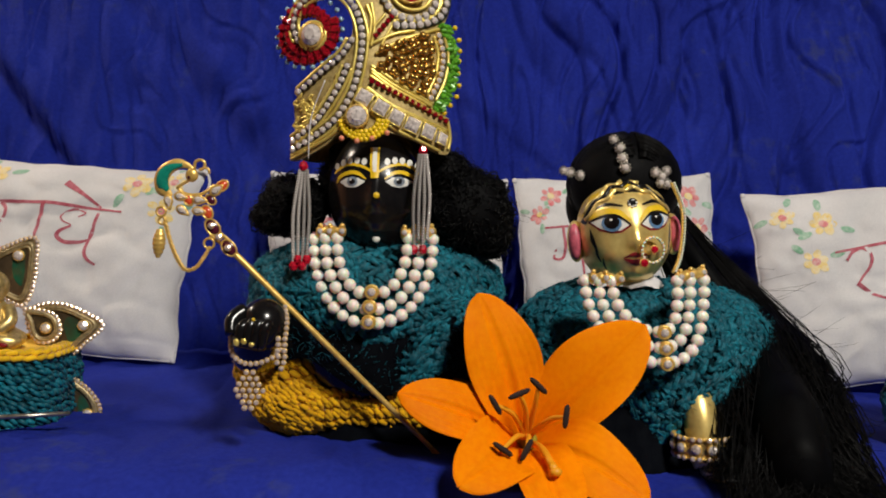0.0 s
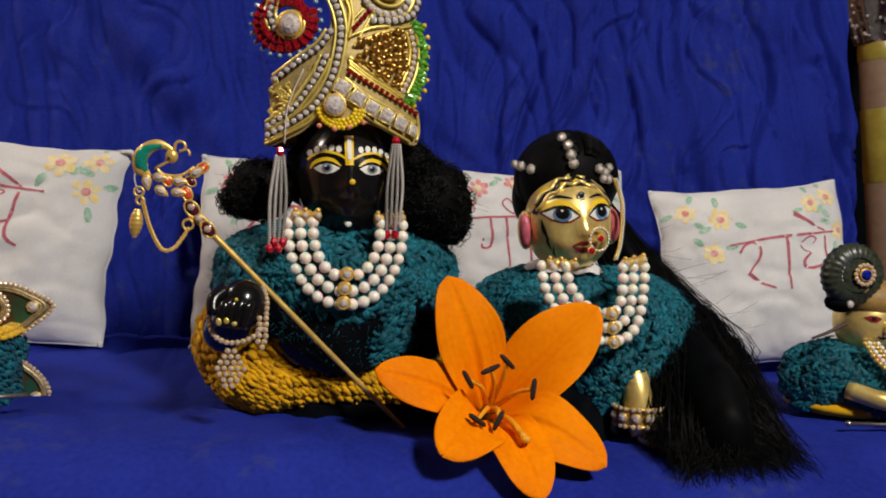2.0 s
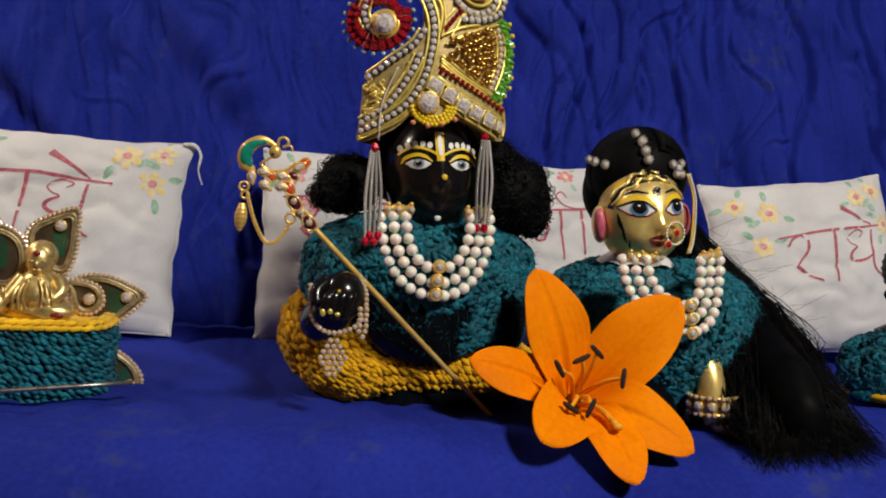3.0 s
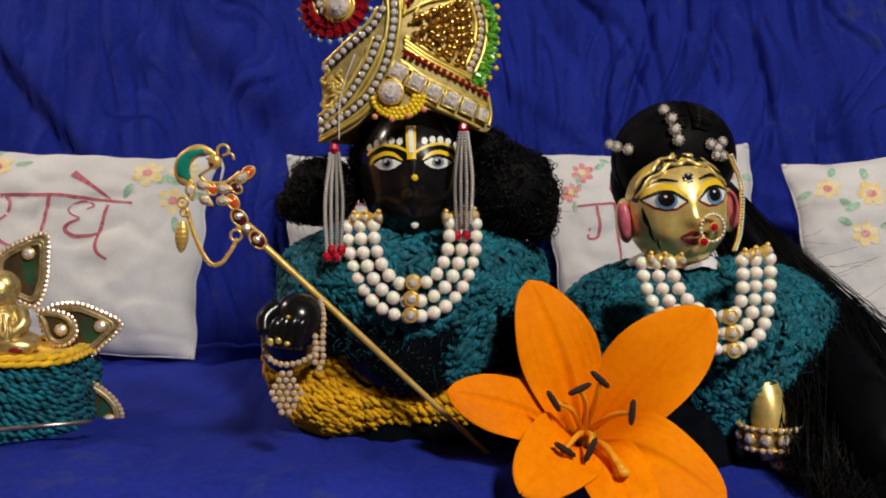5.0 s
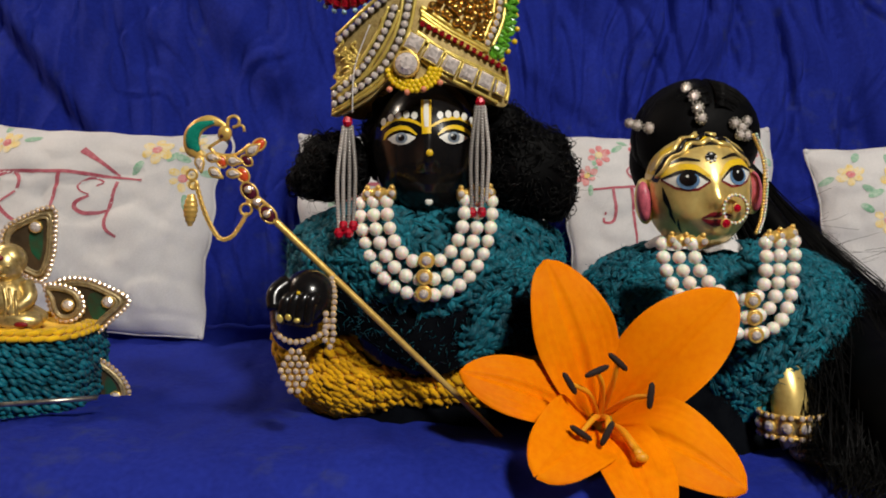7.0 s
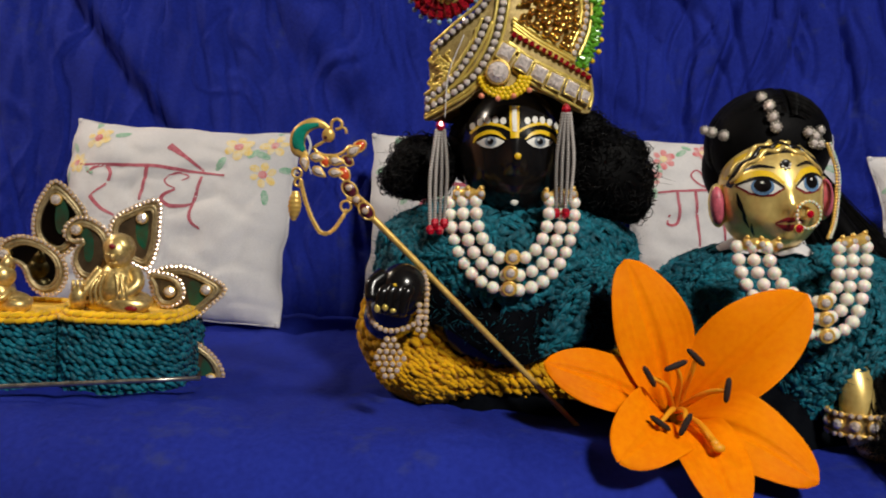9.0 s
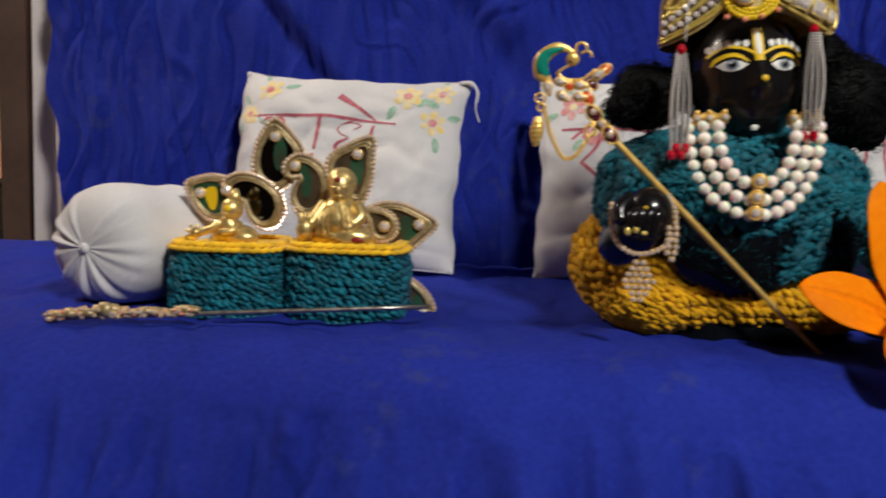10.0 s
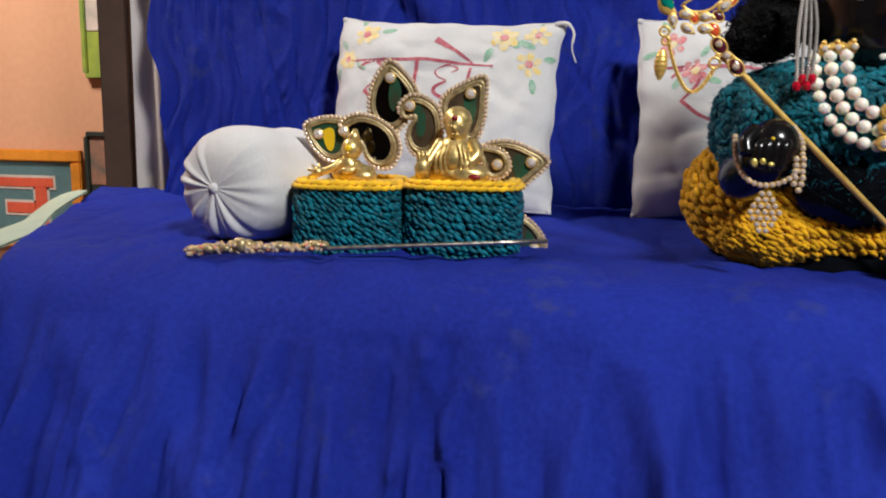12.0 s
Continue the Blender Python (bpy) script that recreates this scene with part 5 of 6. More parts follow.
            piece("gold_bead", GOLD_BEAD, c, pts[k] + np.array((0, -0.001, 0.0040)), 0.0017)
    return e


GOLD_BEAD = bead_mesh("gold_bead", "gold", 8, 6)
chest1 = lambda x, z: -0.0165 + 8.5 * x * x + 0.010 * max(0.0, (z + 0.010) / 0.01) * 0.4
build_necklace((-0.048, 0.511, 0.134), (0, -2, 0), [(38, 39, -4, -57, 0), (30, 31, -3, -48, 0), (22, 23, -3, -38.5, 0)], chest1, [(0.5, -36.5), (-0.8, -46), (-1.4, -55.5)], [((-35, 1), (-17, 1)), ((19, 0), (40, 1))], "three strand ivory pearl necklace with gold clasps on the black statue", 0.0040)
chest2 = lambda x, z: -0.0335 + 7.0 * x * x + 0.0045 * max(0.0, (z + 0.055) / 0.01)
build_necklace((0.124, 0.526, 0.162), (0, -2, 0), [(36, 42, -52, -104, 13), (28, 31, -52, -94, 11), (20, 22, -52, -84, 9)], chest2, [(12.0, -84), (13.2, -94), (14.2, -104)], [((-33, -50), (-13, -51)), ((22, -50), (43, -47))], "three strand ivory pearl necklace with gold clasps on the brass statue", 0.0040)


# ---- staff with a peacock head ----
def build_staff():
    e = thing("peacock_staff", (-0.135, 0.487, 0.122), "slim gold staff with an enamelled peacock head and chain", "staff", "", (0, -1, 0))
    k = 0.105 * mm
    at = lambda cx, cy, off=0.0: np.array(((cx - 490) * k, -off, (560 - cy) * k))
    line = lambda pts, n=30, off=0.0, closed=False: [at(x, y, off) for x, y in smooth_path(pts, n, closed)]
    g = Shape()
    foot = np.array((0.1389, 0.016, -0.1385))
    g.tube([at(470, 530), at(490, 560) + foot * 0.02, foot * 0.5, foot * 0.97, foot], [0.0017, 0.0021, 0.0019, 0.0016, 0.0006], "gold", 10)
    part("shaft", g, e, "plain gold shaft")
    # bird: crescent body with enamel, neck, head and crest
    g = Shape()
    spine = [(150, 262), (98, 215), (92, 150), (130, 98), (190, 70), (248, 84), (272, 112)]
    g.tube(line(spine, 40), np.interp(np.linspace(0, 1, 40), [0, 0.15, 0.4, 0.65, 0.85, 1], [14, 46, 44, 34, 16, 20]) * k * 0.42, "gold", 12, flat=2.3)
    g.ball(at(270, 135, 0.001), (38 * k, 24 * k, 42 * k), "gold", 14, 10)
    g.tube(line([(255, 165), (205, 195), (190, 205)], 10, 0.001), [9 * k] * 10, "gold", 6)
    g.tube(line([(285, 100), (290, 60), (320, 45), (345, 62), (340, 92), (312, 104)], 24, 0.001), 9 * k, "gold", 6)
    g.tube(line([(312, 104), (345, 92), (368, 100), (372, 126)], 14, 0.001), 8 * k, "gold", 6)
    g.tube(line([(180, 205), (220, 240), (280, 250), (340, 238), (400, 190)], 24), 10 * k, "gold", 6)
    bird = part("bird", g, e, "gold peacock body")
    g = Shape()
    g.tube(line([(132, 228), (98, 185), (106, 130), (148, 92), (215, 76)], 30, 0.0012), np.interp(np.linspace(0, 1, 30), [0, 0.2, 0.5, 1], [12, 38, 36, 10]) * k * 0.40, "enamel_green", 12, flat=2.4)
    part("enamel", g, bird, "green textured enamel")
    g = Shape()
    g.ball(at(258, 150, 0.0026), 12 * k, "enamel_purple", 8, 6)
    part("eye", g, bird, "dark red eye")
    drop = Shape()
    ring = [(math.cos(a) * (1 + 0.35 * (math.cos(a) > 0) * abs(math.cos(a)) ** 3), math.sin(a) * (0.72 - 0.25 * max(0, math.cos(a)))) for a in np.linspace(0, 2 * math.pi, 20, endpoint=False)]
    drop.grid([[(x * q, y, z * q) for x, z in ring] for q, y in ((0.7, -0.30), (0.95, -0.36), (1.08, -0.1), (0.95, 0.2))], "gold", closed_v=True)
    drop.grid([[(x * q - 0.06, y, z * q) for x, z in ring[::2]] for q, y in ((0.02, -0.62), (0.42, -0.62), (0.74, -0.28))], "clear", closed_v=True, smooth=False)
    drop = drop.mesh("set_stone")
    for x, y, s, a in ((135, 292, 38, 80), (205, 262, 38, 10), (215, 342, 38, 35), (315, 280, 40, 5), (312, 346, 38, 5), (415, 222, 42, -38), (92, 352, 10, 0)):
        piece("set_stone", drop, e, at(x, y, 0.001), s * k, Euler((0, math.radians(a), 0)))
    for x, y, s, key, a in ((250, 282, 22, "enamel_orange", 60), (362, 352, 27, "enamel_orange", 60), (382, 278, 22, "enamel_purple", 40), (447, 196, 26, "enamel_orange", -38), (395, 440, 34, "enamel_purple", 50), (492, 560, 34, "enamel_purple", 50)):
        g = Shape()
        g.ball((0, 0, 0), (s * k * 1.5, 0.0012, s * k), key, 12, 8)
        g.tube([(s * k * 1.6 * math.cos(q), 0, s * k * 1.1 * math.sin(q)) for q in np.linspace(0, 2 * math.pi, 20, endpoint=False)], 6 * k, "gold", 5, closed=True)
        ob = part("enamel_leaf", g, e, "small enamelled leaf")
        ob.matrix_local = Matrix.Translation(Vector(at(x, y, 0.0012))) @ Euler((0, math.radians(a), 0)).to_matrix().to_4x4()
    for x, y, s in ((390, 430, 19), (435, 495, 22), (488, 558, 20)):
        piece("rhinestone", GEM_PINK, e, at(x, y, 0.0030), s * k)
    g = Shape()
    for q in np.linspace(0, 1, 9):
        g.ball(at(400 + 95 * q, 470 + 80 * q - 30, 0.0005), 13 * k, "gold", 7, 5)
        g.ball(at(385 + 95 * q, 490 + 70 * q, 0.0005), 12 * k, "gold", 7, 5)
    part("beaded_neck", g, e, "beaded gold neck")
    for x, y, r in ((375, 535, 30), (92, 352, 27), (100, 405, 22)):
        g = Shape()
        g.tube([at(x + r * math.cos(a), y + r * math.sin(a), 0.001) for a in np.linspace(0, 2 * math.pi, 24, endpoint=False)], 7.5 * k, "gold", 6, closed=True)
        part("ring", g, e, "gold ring")
    link = Shape()
    link.tube([(1.25 * math.cos(a), 0, 0.75 * math.sin(a)) for a in np.linspace(0, 2 * math.pi, 12, endpoint=False)], 0.36, "gold", 5, closed=True)
    link = link.mesh("chain_link")
    pts = spaced([(372, 568), (345, 615), (295, 680), (235, 690), (185, 620), (145, 520), (112, 400)], 15)
    for i, (x, y) in enumerate(pts):
        d = pts[min(i + 1, len(pts) - 1)] - pts[max(i - 1, 0)]
        piece("chain_link", link, e, at(x, y, 0.0008), 13 * k, Euler((math.radians(90 * (i % 2) + 25), math.atan2(d[1], d[0]), 0)))
    g = Shape()
    rows = []
    for s in np.linspace(0, 1, 22):
        r = (38 * math.sin(math.pi * min(1, 0.10 + 0.86 * s)) ** 0.7 + 2.2 * math.sin(s * 40)) * k
        rows.append([at(78 - 12 * (s - 0.5), 455 + 170 * s) + np.array((r * math.cos(a), r * 0.8 * math.sin(a), 0)) for a in np.linspace(0, 2 * math.pi, 14, endpoint=False)])
    g.grid(rows, "gold", closed_v=True)
    part("bell", g, e, "ridged gold drop")


build_staff()


# ---- bracelet on the raised fist ----
def build_hand_bracelet():
    e = thing("rhinestone_bracelet", (-0.115, 0.481, 0.075), "gold rhinestone bracelet with a hanging cluster on the fist", "bracelet")
    loop = [(-0.0165, 0.012, 0.006), (-0.0165, 0.004, -0.006), (-0.0130, -0.006, -0.0165), (-0.004, -0.010, -0.0215), (0.008, -0.010, -0.0195), (0.0170, -0.008, -0.012), (0.0190, -0.004, 0.002), (0.016, 0.006, 0.012)]
    g = Shape()
    g.tube(smooth_path(loop, 40), 0.0008, "gold", 5)
    part("band", g, e, "thin gold band")
    for p in spaced(loop, 0.0034):
        piece("rhinestone", GEM_PINK, e, p + np.array((0, -0.001, 0)), 0.0016)
    for x0, z0, rows in ((-0.001, -0.0265, (2, 3, 4, 5, 4, 3, 2)), (0.0170, -0.0060, (2, 2, 2, 2, 2, 1))):
        for r, n in enumerate(rows):
            for c in range(n):
                piece("rhinestone", GEM_PINK, e, (x0 + (c - (n - 1) / 2) * 0.0040 + 0.0006 * math.sin(r * 3), -0.0125 if x0 < 0.01 else -0.010, z0 - r * 0.0036), 0.0017)


build_hand_bracelet()


# ---- brass statue ----
O2 = (0.124, 0.526, 0.162)


def build_brass_statue():
    g = Shape()
    hc = np.array((0.0005, 0.0350, -0.0215))
    rx, ry, rz = 0.0330, 0.0375, 0.0390
    bumps = [(0, -0.0070, 0.0046, 0.0050, 0.0060), (0, 0.002, 0.0044, 0.0100, 0.0022), (0, -0.0150, 0.0075, 0.0022, 0.0028), (0, -0.0195, 0.0060, 0.0024, 0.0026), (0, -0.0285, 0.010, 0.0055, 0.0040),
             (-0.0152, 0.007, 0.010, 0.0065, 0.0014), (0.0152, 0.007, 0.010, 0.0065, 0.0014), (-0.0185, -0.015, 0.010, 0.010, 0.0046), (0.0185, -0.015, 0.010, 0.010, 0.0046)]
    onto = head_front(rx, ry, rz, bumps)
    add_head(g, "brass", hc, rx, ry, rz, onto)
    f = shifted(onto, hc)
    for s in (-1, 1):
        x0 = 0.0152 * s
        g.ribbon([(x0 - 0.0122 * s, 0.0050), (x0, 0.0066), (x0 + 0.0128 * s, 0.0085)], (0.0002, 0.0052, 0.0060, 0.0050, 0.0002), f, 0.0002, "paint_red", 6, 30)
        g.ribbon([(x0 - 0.0110 * s, 0.0056), (x0, 0.0074), (x0 + 0.0118 * s, 0.0088)], (0.0002, 0.0046, 0.0053, 0.0044, 0.0002), f, 0.0005, "paint_white", 6, 30)
        g.disc((x0, 0.0072), 0.0061, 0.0055, f, 0.0009, "paint_iris", 22, 0, 5)
        g.disc((x0, 0.0082), 0.0046, 0.0044, f, 0.0012, "paint_black", 20, 0, 4)
        g.disc((x0 - 0.0004, 0.0098), 0.0009, 0.0008, f, 0.0015, "paint_white", 8)
        g.ribbon([(x0 - 0.0120 * s, 0.0085), (x0 - 0.005 * s, 0.0142), (x0 + 0.004 * s, 0.0152), (x0 + 0.0128 * s, 0.0112)], (0.0006, 0.0022, 0.0024, 0.0008), f, 0.0003, "paint_yellow", 5)
        g.ribbon([(x0 - 0.0116 * s, 0.0060), (x0 - 0.004 * s, 0.0120), (x0 + 0.004 * s, 0.0126), (x0 + 0.0128 * s, 0.0092)], (0.0004, 0.0010, 0.0010, 0.0004), f, 0.0012, "paint_black", 3)
        g.ribbon([(x0 - 0.0085 * s, 0.0186), (x0 + 0.001 * s, 0.0204), (x0 + 0.0095 * s, 0.0170)], (0.0005, 0.0012, 0.0003), f, 0.0004, "paint_black", 3)
        for dx, z0, z1, wd in ((0.0275, 0.004, -0.012, 0.0012), (0.0255, -0.008, -0.019, 0.0007), (0.0215, -0.016, -0.025, 0.0006)):
            g.ribbon([(s * dx, z0), (s * (dx - 0.0010), (z0 + z1) / 2), (s * (dx - 0.0034), z1)], (0.0002, wd, 0.0002), f, 0.0002, "paint_black", 3, 10)
        # ears in pink lacquer with a dark rim
        ec = hc + np.array((s * 0.0345, -0.001, -0.004))
        g.ball(ec, (0.0062, 0.008, 0.0150), "brass", 16, 12)
        g.ball(ec + np.array((s * 0.0010, -0.0035, 0.0)), (0.0050, 0.0058, 0.0130), "paint_pink", 14, 10)
    g.ribbon([(-0.0090, -0.0166), (-0.003, -0.0146), (0.0, -0.0154), (0.003, -0.0146), (0.0090, -0.0166)], (0.0003, 0.0017, 0.0015, 0.0003), f, 0.0003, "paint_red", 4)
    g.ribbon([(-0.0086, -0.0172), (0.0, -0.0202), (0.0086, -0.0172)], (0.0003, 0.0025, 0.0003), f, 0.0003, "paint_red", 4)
    g.ball(f(0.0, 0.0200, 0.0004), (0.0036, 0.0010, 0.0034), "paint_black", 12, 7)
    for a in np.linspace(0, 2 * math.pi, 7, endpoint=False):
        g.ball(f(0.0026 * math.cos(a), 0.0200 + 0.0026 * math.sin(a), 0.0010), 0.0010, "paint_white", 6, 5)
    # scrolled hair line over the forehead
    for row, (lift, key) in enumerate(((0.0, "brass"), (0.0030, "paint_black"), (0.0055, "brass"))):
        wave = []
        for q in np.linspace(-1, 1, 60):
            x = 0.0290 * q
            z = 0.0302 - 0.0185 * q * q + lift * (1 - 0.35 * q * q) + 0.0011 * math.sin(q * 15 + row)
            wave.append(f(x, z, 0.0006 + 0.0004 * math.cos(q * 15 + row)))
        g.tube(wave, 0.0016, key, 7)
    g.ribbon([(-0.0305, 0.008), (-0.021, 0.0235), (0, 0.0290), (0.021, 0.0235), (0.0305, 0.008)], (0.0014, 0.0014), f, 0.0003, "paint_black", 3, 30)
    g.ribbon([(-0.0305, 0.013), (-0.022, 0.0262), (0, 0.0325), (0.022, 0.0262), (0.0305, 0.013)], (0.0012, 0.0012), f, 0.0005, "paint_yellow", 3, 30)
    # the head leans a little towards its own right
    lean = np.array(Euler((0, math.radians(-4.5), 0)).to_matrix())
    g.v = [p @ lean.T for p in g.v]
    g.tube([hc + (0, 0.000, -0.026), hc + (0, 0.003, -0.036), hc + (0, 0.006, -0.046), hc + (0, 0.008, -0.054)], [0.017, 0.0155, 0.0165, 0.022], "brass", 22)
    g.ball((0.010, 0.044, -0.110), (0.064, 0.042, 0.045), "brass", 26, 16)
    # forearm that comes down to a flat hand on the seat
    g.tube(smooth_path([(0.0430, 0.034, -0.112), (0.0428, 0.020, -0.122), (0.0430, -0.002, -0.131), (0.0436, -0.011, -0.143), (0.0445, -0.016, -0.162), (0.0475, -0.020, -0.173)], 24), np.interp(np.linspace(0, 1, 24), [0, 0.5, 0.8, 1], [0.0105, 0.0108, 0.0104, 0.0106]), "brass", 20)
    g.ball((0.0530, -0.022, -0.1765), (0.0125, 0.0110, 0.0075), "brass", 18, 10)
    for k in range(4):
        g.tube(smooth_path([(0.0500 + 0.0040 * k, -0.028, -0.1765), (0.0550 + 0.0046 * k, -0.034, -0.1805), (0.0590 + 0.0050 * k, -0.037, -0.1850)], 8), np.linspace(0.0027, 0.0016, 8), "brass", 8)
    lone("brass_statue", g, "seated polished brass statue with large painted eyes", "statue", at=O2, turn=(0, -2, 0))


build_brass_statue()
build_shawl("knitted_shawl", (0.150, 0.582, 0.0), 0.094, 0.062, [(0.030, 0.90), (0.044, 1.0), (0.062, 1.0), (0.078, 0.94), (0.090, 0.82), (0.098, 0.66), (0.103, 0.48), (0.106, 0.31)],
            "fluffy teal knitted shawl round the brass statue", np.random.RandomState(2), 4000, 0.08, 0.004, (-1.58, 0.026, 0.24), (), (-1.30, 0.18, 0.30))


def build_collar(at, label):
    g = Shape()
    rows = []
    for s in np.linspace(0, 1, 8):
        rows.append([((0.020 + 0.012 * s) * math.cos(a), (0.017 + 0.012 * s) * math.sin(a), -0.008 * s ** 1.5 + 0.0012 * math.sin(9 * a) * s) for a in np.linspace(0, 2 * math.pi, 40, endpoint=False)])
    g.grid(rows, "white", closed_v=True)
    lone("cloth_collar", g, label, "collar", at=at)


build_collar((0.1290, 0.5680, 0.111), "white cotton neck cloth under the pearls of the brass statue")
build_collar((-0.046, 0.552, 0.1275), "white cotton neck cloth under the pearls of the black statue")


def build_skirt():
    e = thing("dark_skirt", (0.136, 0.574, -0.02), "dark velvet skirt spread under the brass statue", "skirt")
    g = Shape()
    rows = []
    for s in np.linspace(0, 1, 14):
        z = 0.058 * (1 - s) + 0.001
        rows.append([((0.062 + 0.020 * s) * (1 + 0.03 * math.sin(11 * a)) * math.cos(a), (0.044 + 0.018 * s) * (1 + 0.03 * math.sin(11 * a)) * math.sin(a), z) for a in np.linspace(0, 2 * math.pi, 72, endpoint=False)])
    g.grid(rows, "dark_velvet", closed_v=True)
    part("cloth", g, e)


build_skirt()


def build_base_cloth():
    # added dark cloth: gives the blackness and shade below the shawl
    g = Shape()
    rows = []
    for s in np.linspace(0, 1, 12):
        z = 0.082 * (1 - s)
        rows.append([((0.060 + 0.016 * s) * (1 - 0.5 * max(0, 0.3 - s)) * (1 + 0.03 * math.sin(9 * a)) * math.cos(a), (0.040 + 0.006 * s) * (1 + 0.03 * math.sin(9 * a)) * math.sin(a), z) for a in np.linspace(0, 2 * math.pi, 60, endpoint=False)])
    g.grid(rows, "dark_velvet", closed_v=True)
    lone("shade_underskirt", g, "dark cloth under the black statue, standing in for shade below its shawl", "cloth", at=(-0.040, 0.566, -0.006))


build_base_cloth()


HAIR_C, HAIR_R = (0.1310, 0.5800, 0.1755), (0.0410, 0.0370, 0.0380)


def build_long_wig():
    e = thing("long_wig", (0, 0, 0), "long straight black hair wig trailing over the seat", "wig")
    rng = np.random.RandomState(11)
    c = np.array(HAIR_C)
    r = np.array(HAIR_R)
    g = Shape()
    g.ball(c, r, "hair_core", 36, 22)
    # hair that falls behind the ears
    g.ball(c + (-0.001, 0.014, -0.014), (0.0395, 0.0280, 0.0380), "hair_core", 32, 20)
    curves = []
    for _ in range(900):
        x0 = rng.uniform(-1, 1)
        side = 1 if x0 > 0.0 else -1
        lift = rng.uniform(0.98, 1.03)
        start = math.radians(90 - 4 * side)
        yy = rng.uniform(-0.95, 0.6)
        pts = []
        for q in np.linspace(0, 1, 9):
            a = start - side * q * math.radians(118)
            rad = math.sqrt(max(0.02, 1 - yy * yy * 0.85))
            pts.append(c + r * lift * np.array((rad * math.cos(a), yy * (1 - 0.25 * q) + 0.12 * q, rad * math.sin(a))))
        curves.append(pts)
    strands(g, "dark_hair", curves, 0.00036)
    part("cap_hair", g, e, "parted black hair")
    # trailing mass
    g = Shape()
    way = [(0.158, 0.606, 0.165), (0.200, 0.612, 0.110), (0.232, 0.580, 0.052), (0.228, 0.520, 0.016), (0.216, 0.455, -0.008)]
    p = smooth_path(way, 24)
    g.tube(p, np.interp(np.linspace(0, 1, 24), [0, 0.3, 0.6, 0.85, 1], [0.013, 0.020, 0.034, 0.042, 0.026]), "hair_core", 18, flat=0.62)
    curves = []
    for _ in range(2900):
        a, q = rng.uniform(0, 2 * math.pi), math.sqrt(rng.uniform(0.25, 1))
        off = np.array((math.cos(a), 0.6 * math.sin(a), math.sin(a)))
        spread = rng.normal(size=3)
        y = rng.uniform(0.432, 0.505)
        over = 0.07 * (1 - math.sqrt(1 - min(1.0, max(0.0, 0.475 - y) / 0.07) ** 2))
        end = np.array((0.218 + rng.uniform(-0.052, 0.056), y, SEAT - over - 0.006 + 0.014 * rng.random() ** 2))
        ctrl = []
        for i, (w, rad) in enumerate(zip(way, (0.014, 0.024, 0.040, 0.050, 0.0))):
            ctrl.append(np.array(w) + off * rad * q + spread * 0.0016 * i)
        ctrl[-1] = end
        ctrl[3][2] = max(ctrl[3][2], -0.004)
        curves.append(smooth_path(ctrl, 12))
    strands(g, "dark_hair", curves, 0.00038)
    part("trailing_hair", g, e, "thick trailing black hair")
    g = Shape()
    curves = []
    for _ in range(700):
        k = rng.randint(6, 22)
        q0 = p[k] + rng.normal(size=3) * 0.016
        d = np.array((rng.uniform(0.3, 1.0), rng.uniform(-0.8, 0.1), rng.uniform(-0.9, 0.35)))
        d /= np.linalg.norm(d)
        l = rng.uniform(0.012, 0.034)
        b = rng.normal(size=3) * 0.006
        pts = np.array([q0, q0 + d * l * 0.4 + b * 0.5, q0 + d * l * 0.75 + b, q0 + d * l + b * 1.7])
        pts[:, 2] = np.maximum(pts[:, 2], SEAT - np.maximum(0, 0.475 - pts[:, 1]) * 0.4)
        curves.append(smooth_path(pts, 7))
    strands(g, "dark_hair", curves, 0.00012)
    part("loose_hair", g, e, "fine loose strands of hair", "stuff")


build_long_wig()


def build_hair_jewels():
    e = thing("hair_ornament", O2, "silver rhinestone hair ornament along the parting", "ornament", "", (0, -2, 0))
    for x, y, z, s in ((-0.0055, 0.013, 0.0440, 4.0), (-0.0030, 0.008, 0.0375, 4.4), (-0.0023, 0.0045, 0.0300, 4.4), (-0.0010, 0.0035, 0.0232, 4.2), (-0.0345, 0.016, 0.0215, 4.0), (-0.0395, 0.021, 0.0230, 3.6), (-0.0290, 0.011, 0.0190, 4.0),
                       (0.0200, 0.005, 0.0200, 4.0), (0.0250, 0.008, 0.0175, 4.2), (0.0285, 0.011, 0.0125, 4.0), (0.0240, 0.007, 0.0128, 3.8), (0.0290, 0.014, 0.0215, 3.6)):
        g = Shape()
        s *= mm
        q = 1 - ((O2[0] + x - HAIR_C[0]) / HAIR_R[0]) ** 2 - ((O2[2] + z - HAIR_C[2]) / HAIR_R[2]) ** 2
        y = HAIR_C[1] - HAIR_R[1] * math.sqrt(max(0.05, q)) - O2[1] - 0.0030
        p = np.array((x, y, z))
        for a in np.linspace(0, 2 * math.pi, 10, endpoint=False):
            g.ball(p + np.array((s * 0.80 * math.cos(a), 0, s * 0.80 * math.sin(a))), s * 0.24, "silver", 6, 4)
        c = part("setting", g, e, "round silver setting")
        piece("rhinestone", GEM, c, p + (0, -0.0005, 0), s * 0.62)
    # beaded side chain
    g = Shape()
    for q in spaced([(0.0300, 0.012, 0.012), (0.0385, 0.018, -0.004), (0.0395, 0.018, -0.020), (0.0355, 0.012, -0.038), (0.030, 0.006, -0.048)], 0.0021):
        g.ball(q, 0.00125, "gold", 6, 4)
        g.ball(q + np.array((0.0016, -0.0008, 0.0004)), 0.0010, "pearl", 6, 4)
    part("side_chain", g, e, "beaded gold side chain", "stuff")
    e = thing("nose_ring", (O2[0] + 0.0135, O2[1] - 0.006, O2[2] - 0.0325), "large gold nose ring with red stone and beads", "nose ring", "", (0, -2, 10))
    g = Shape()
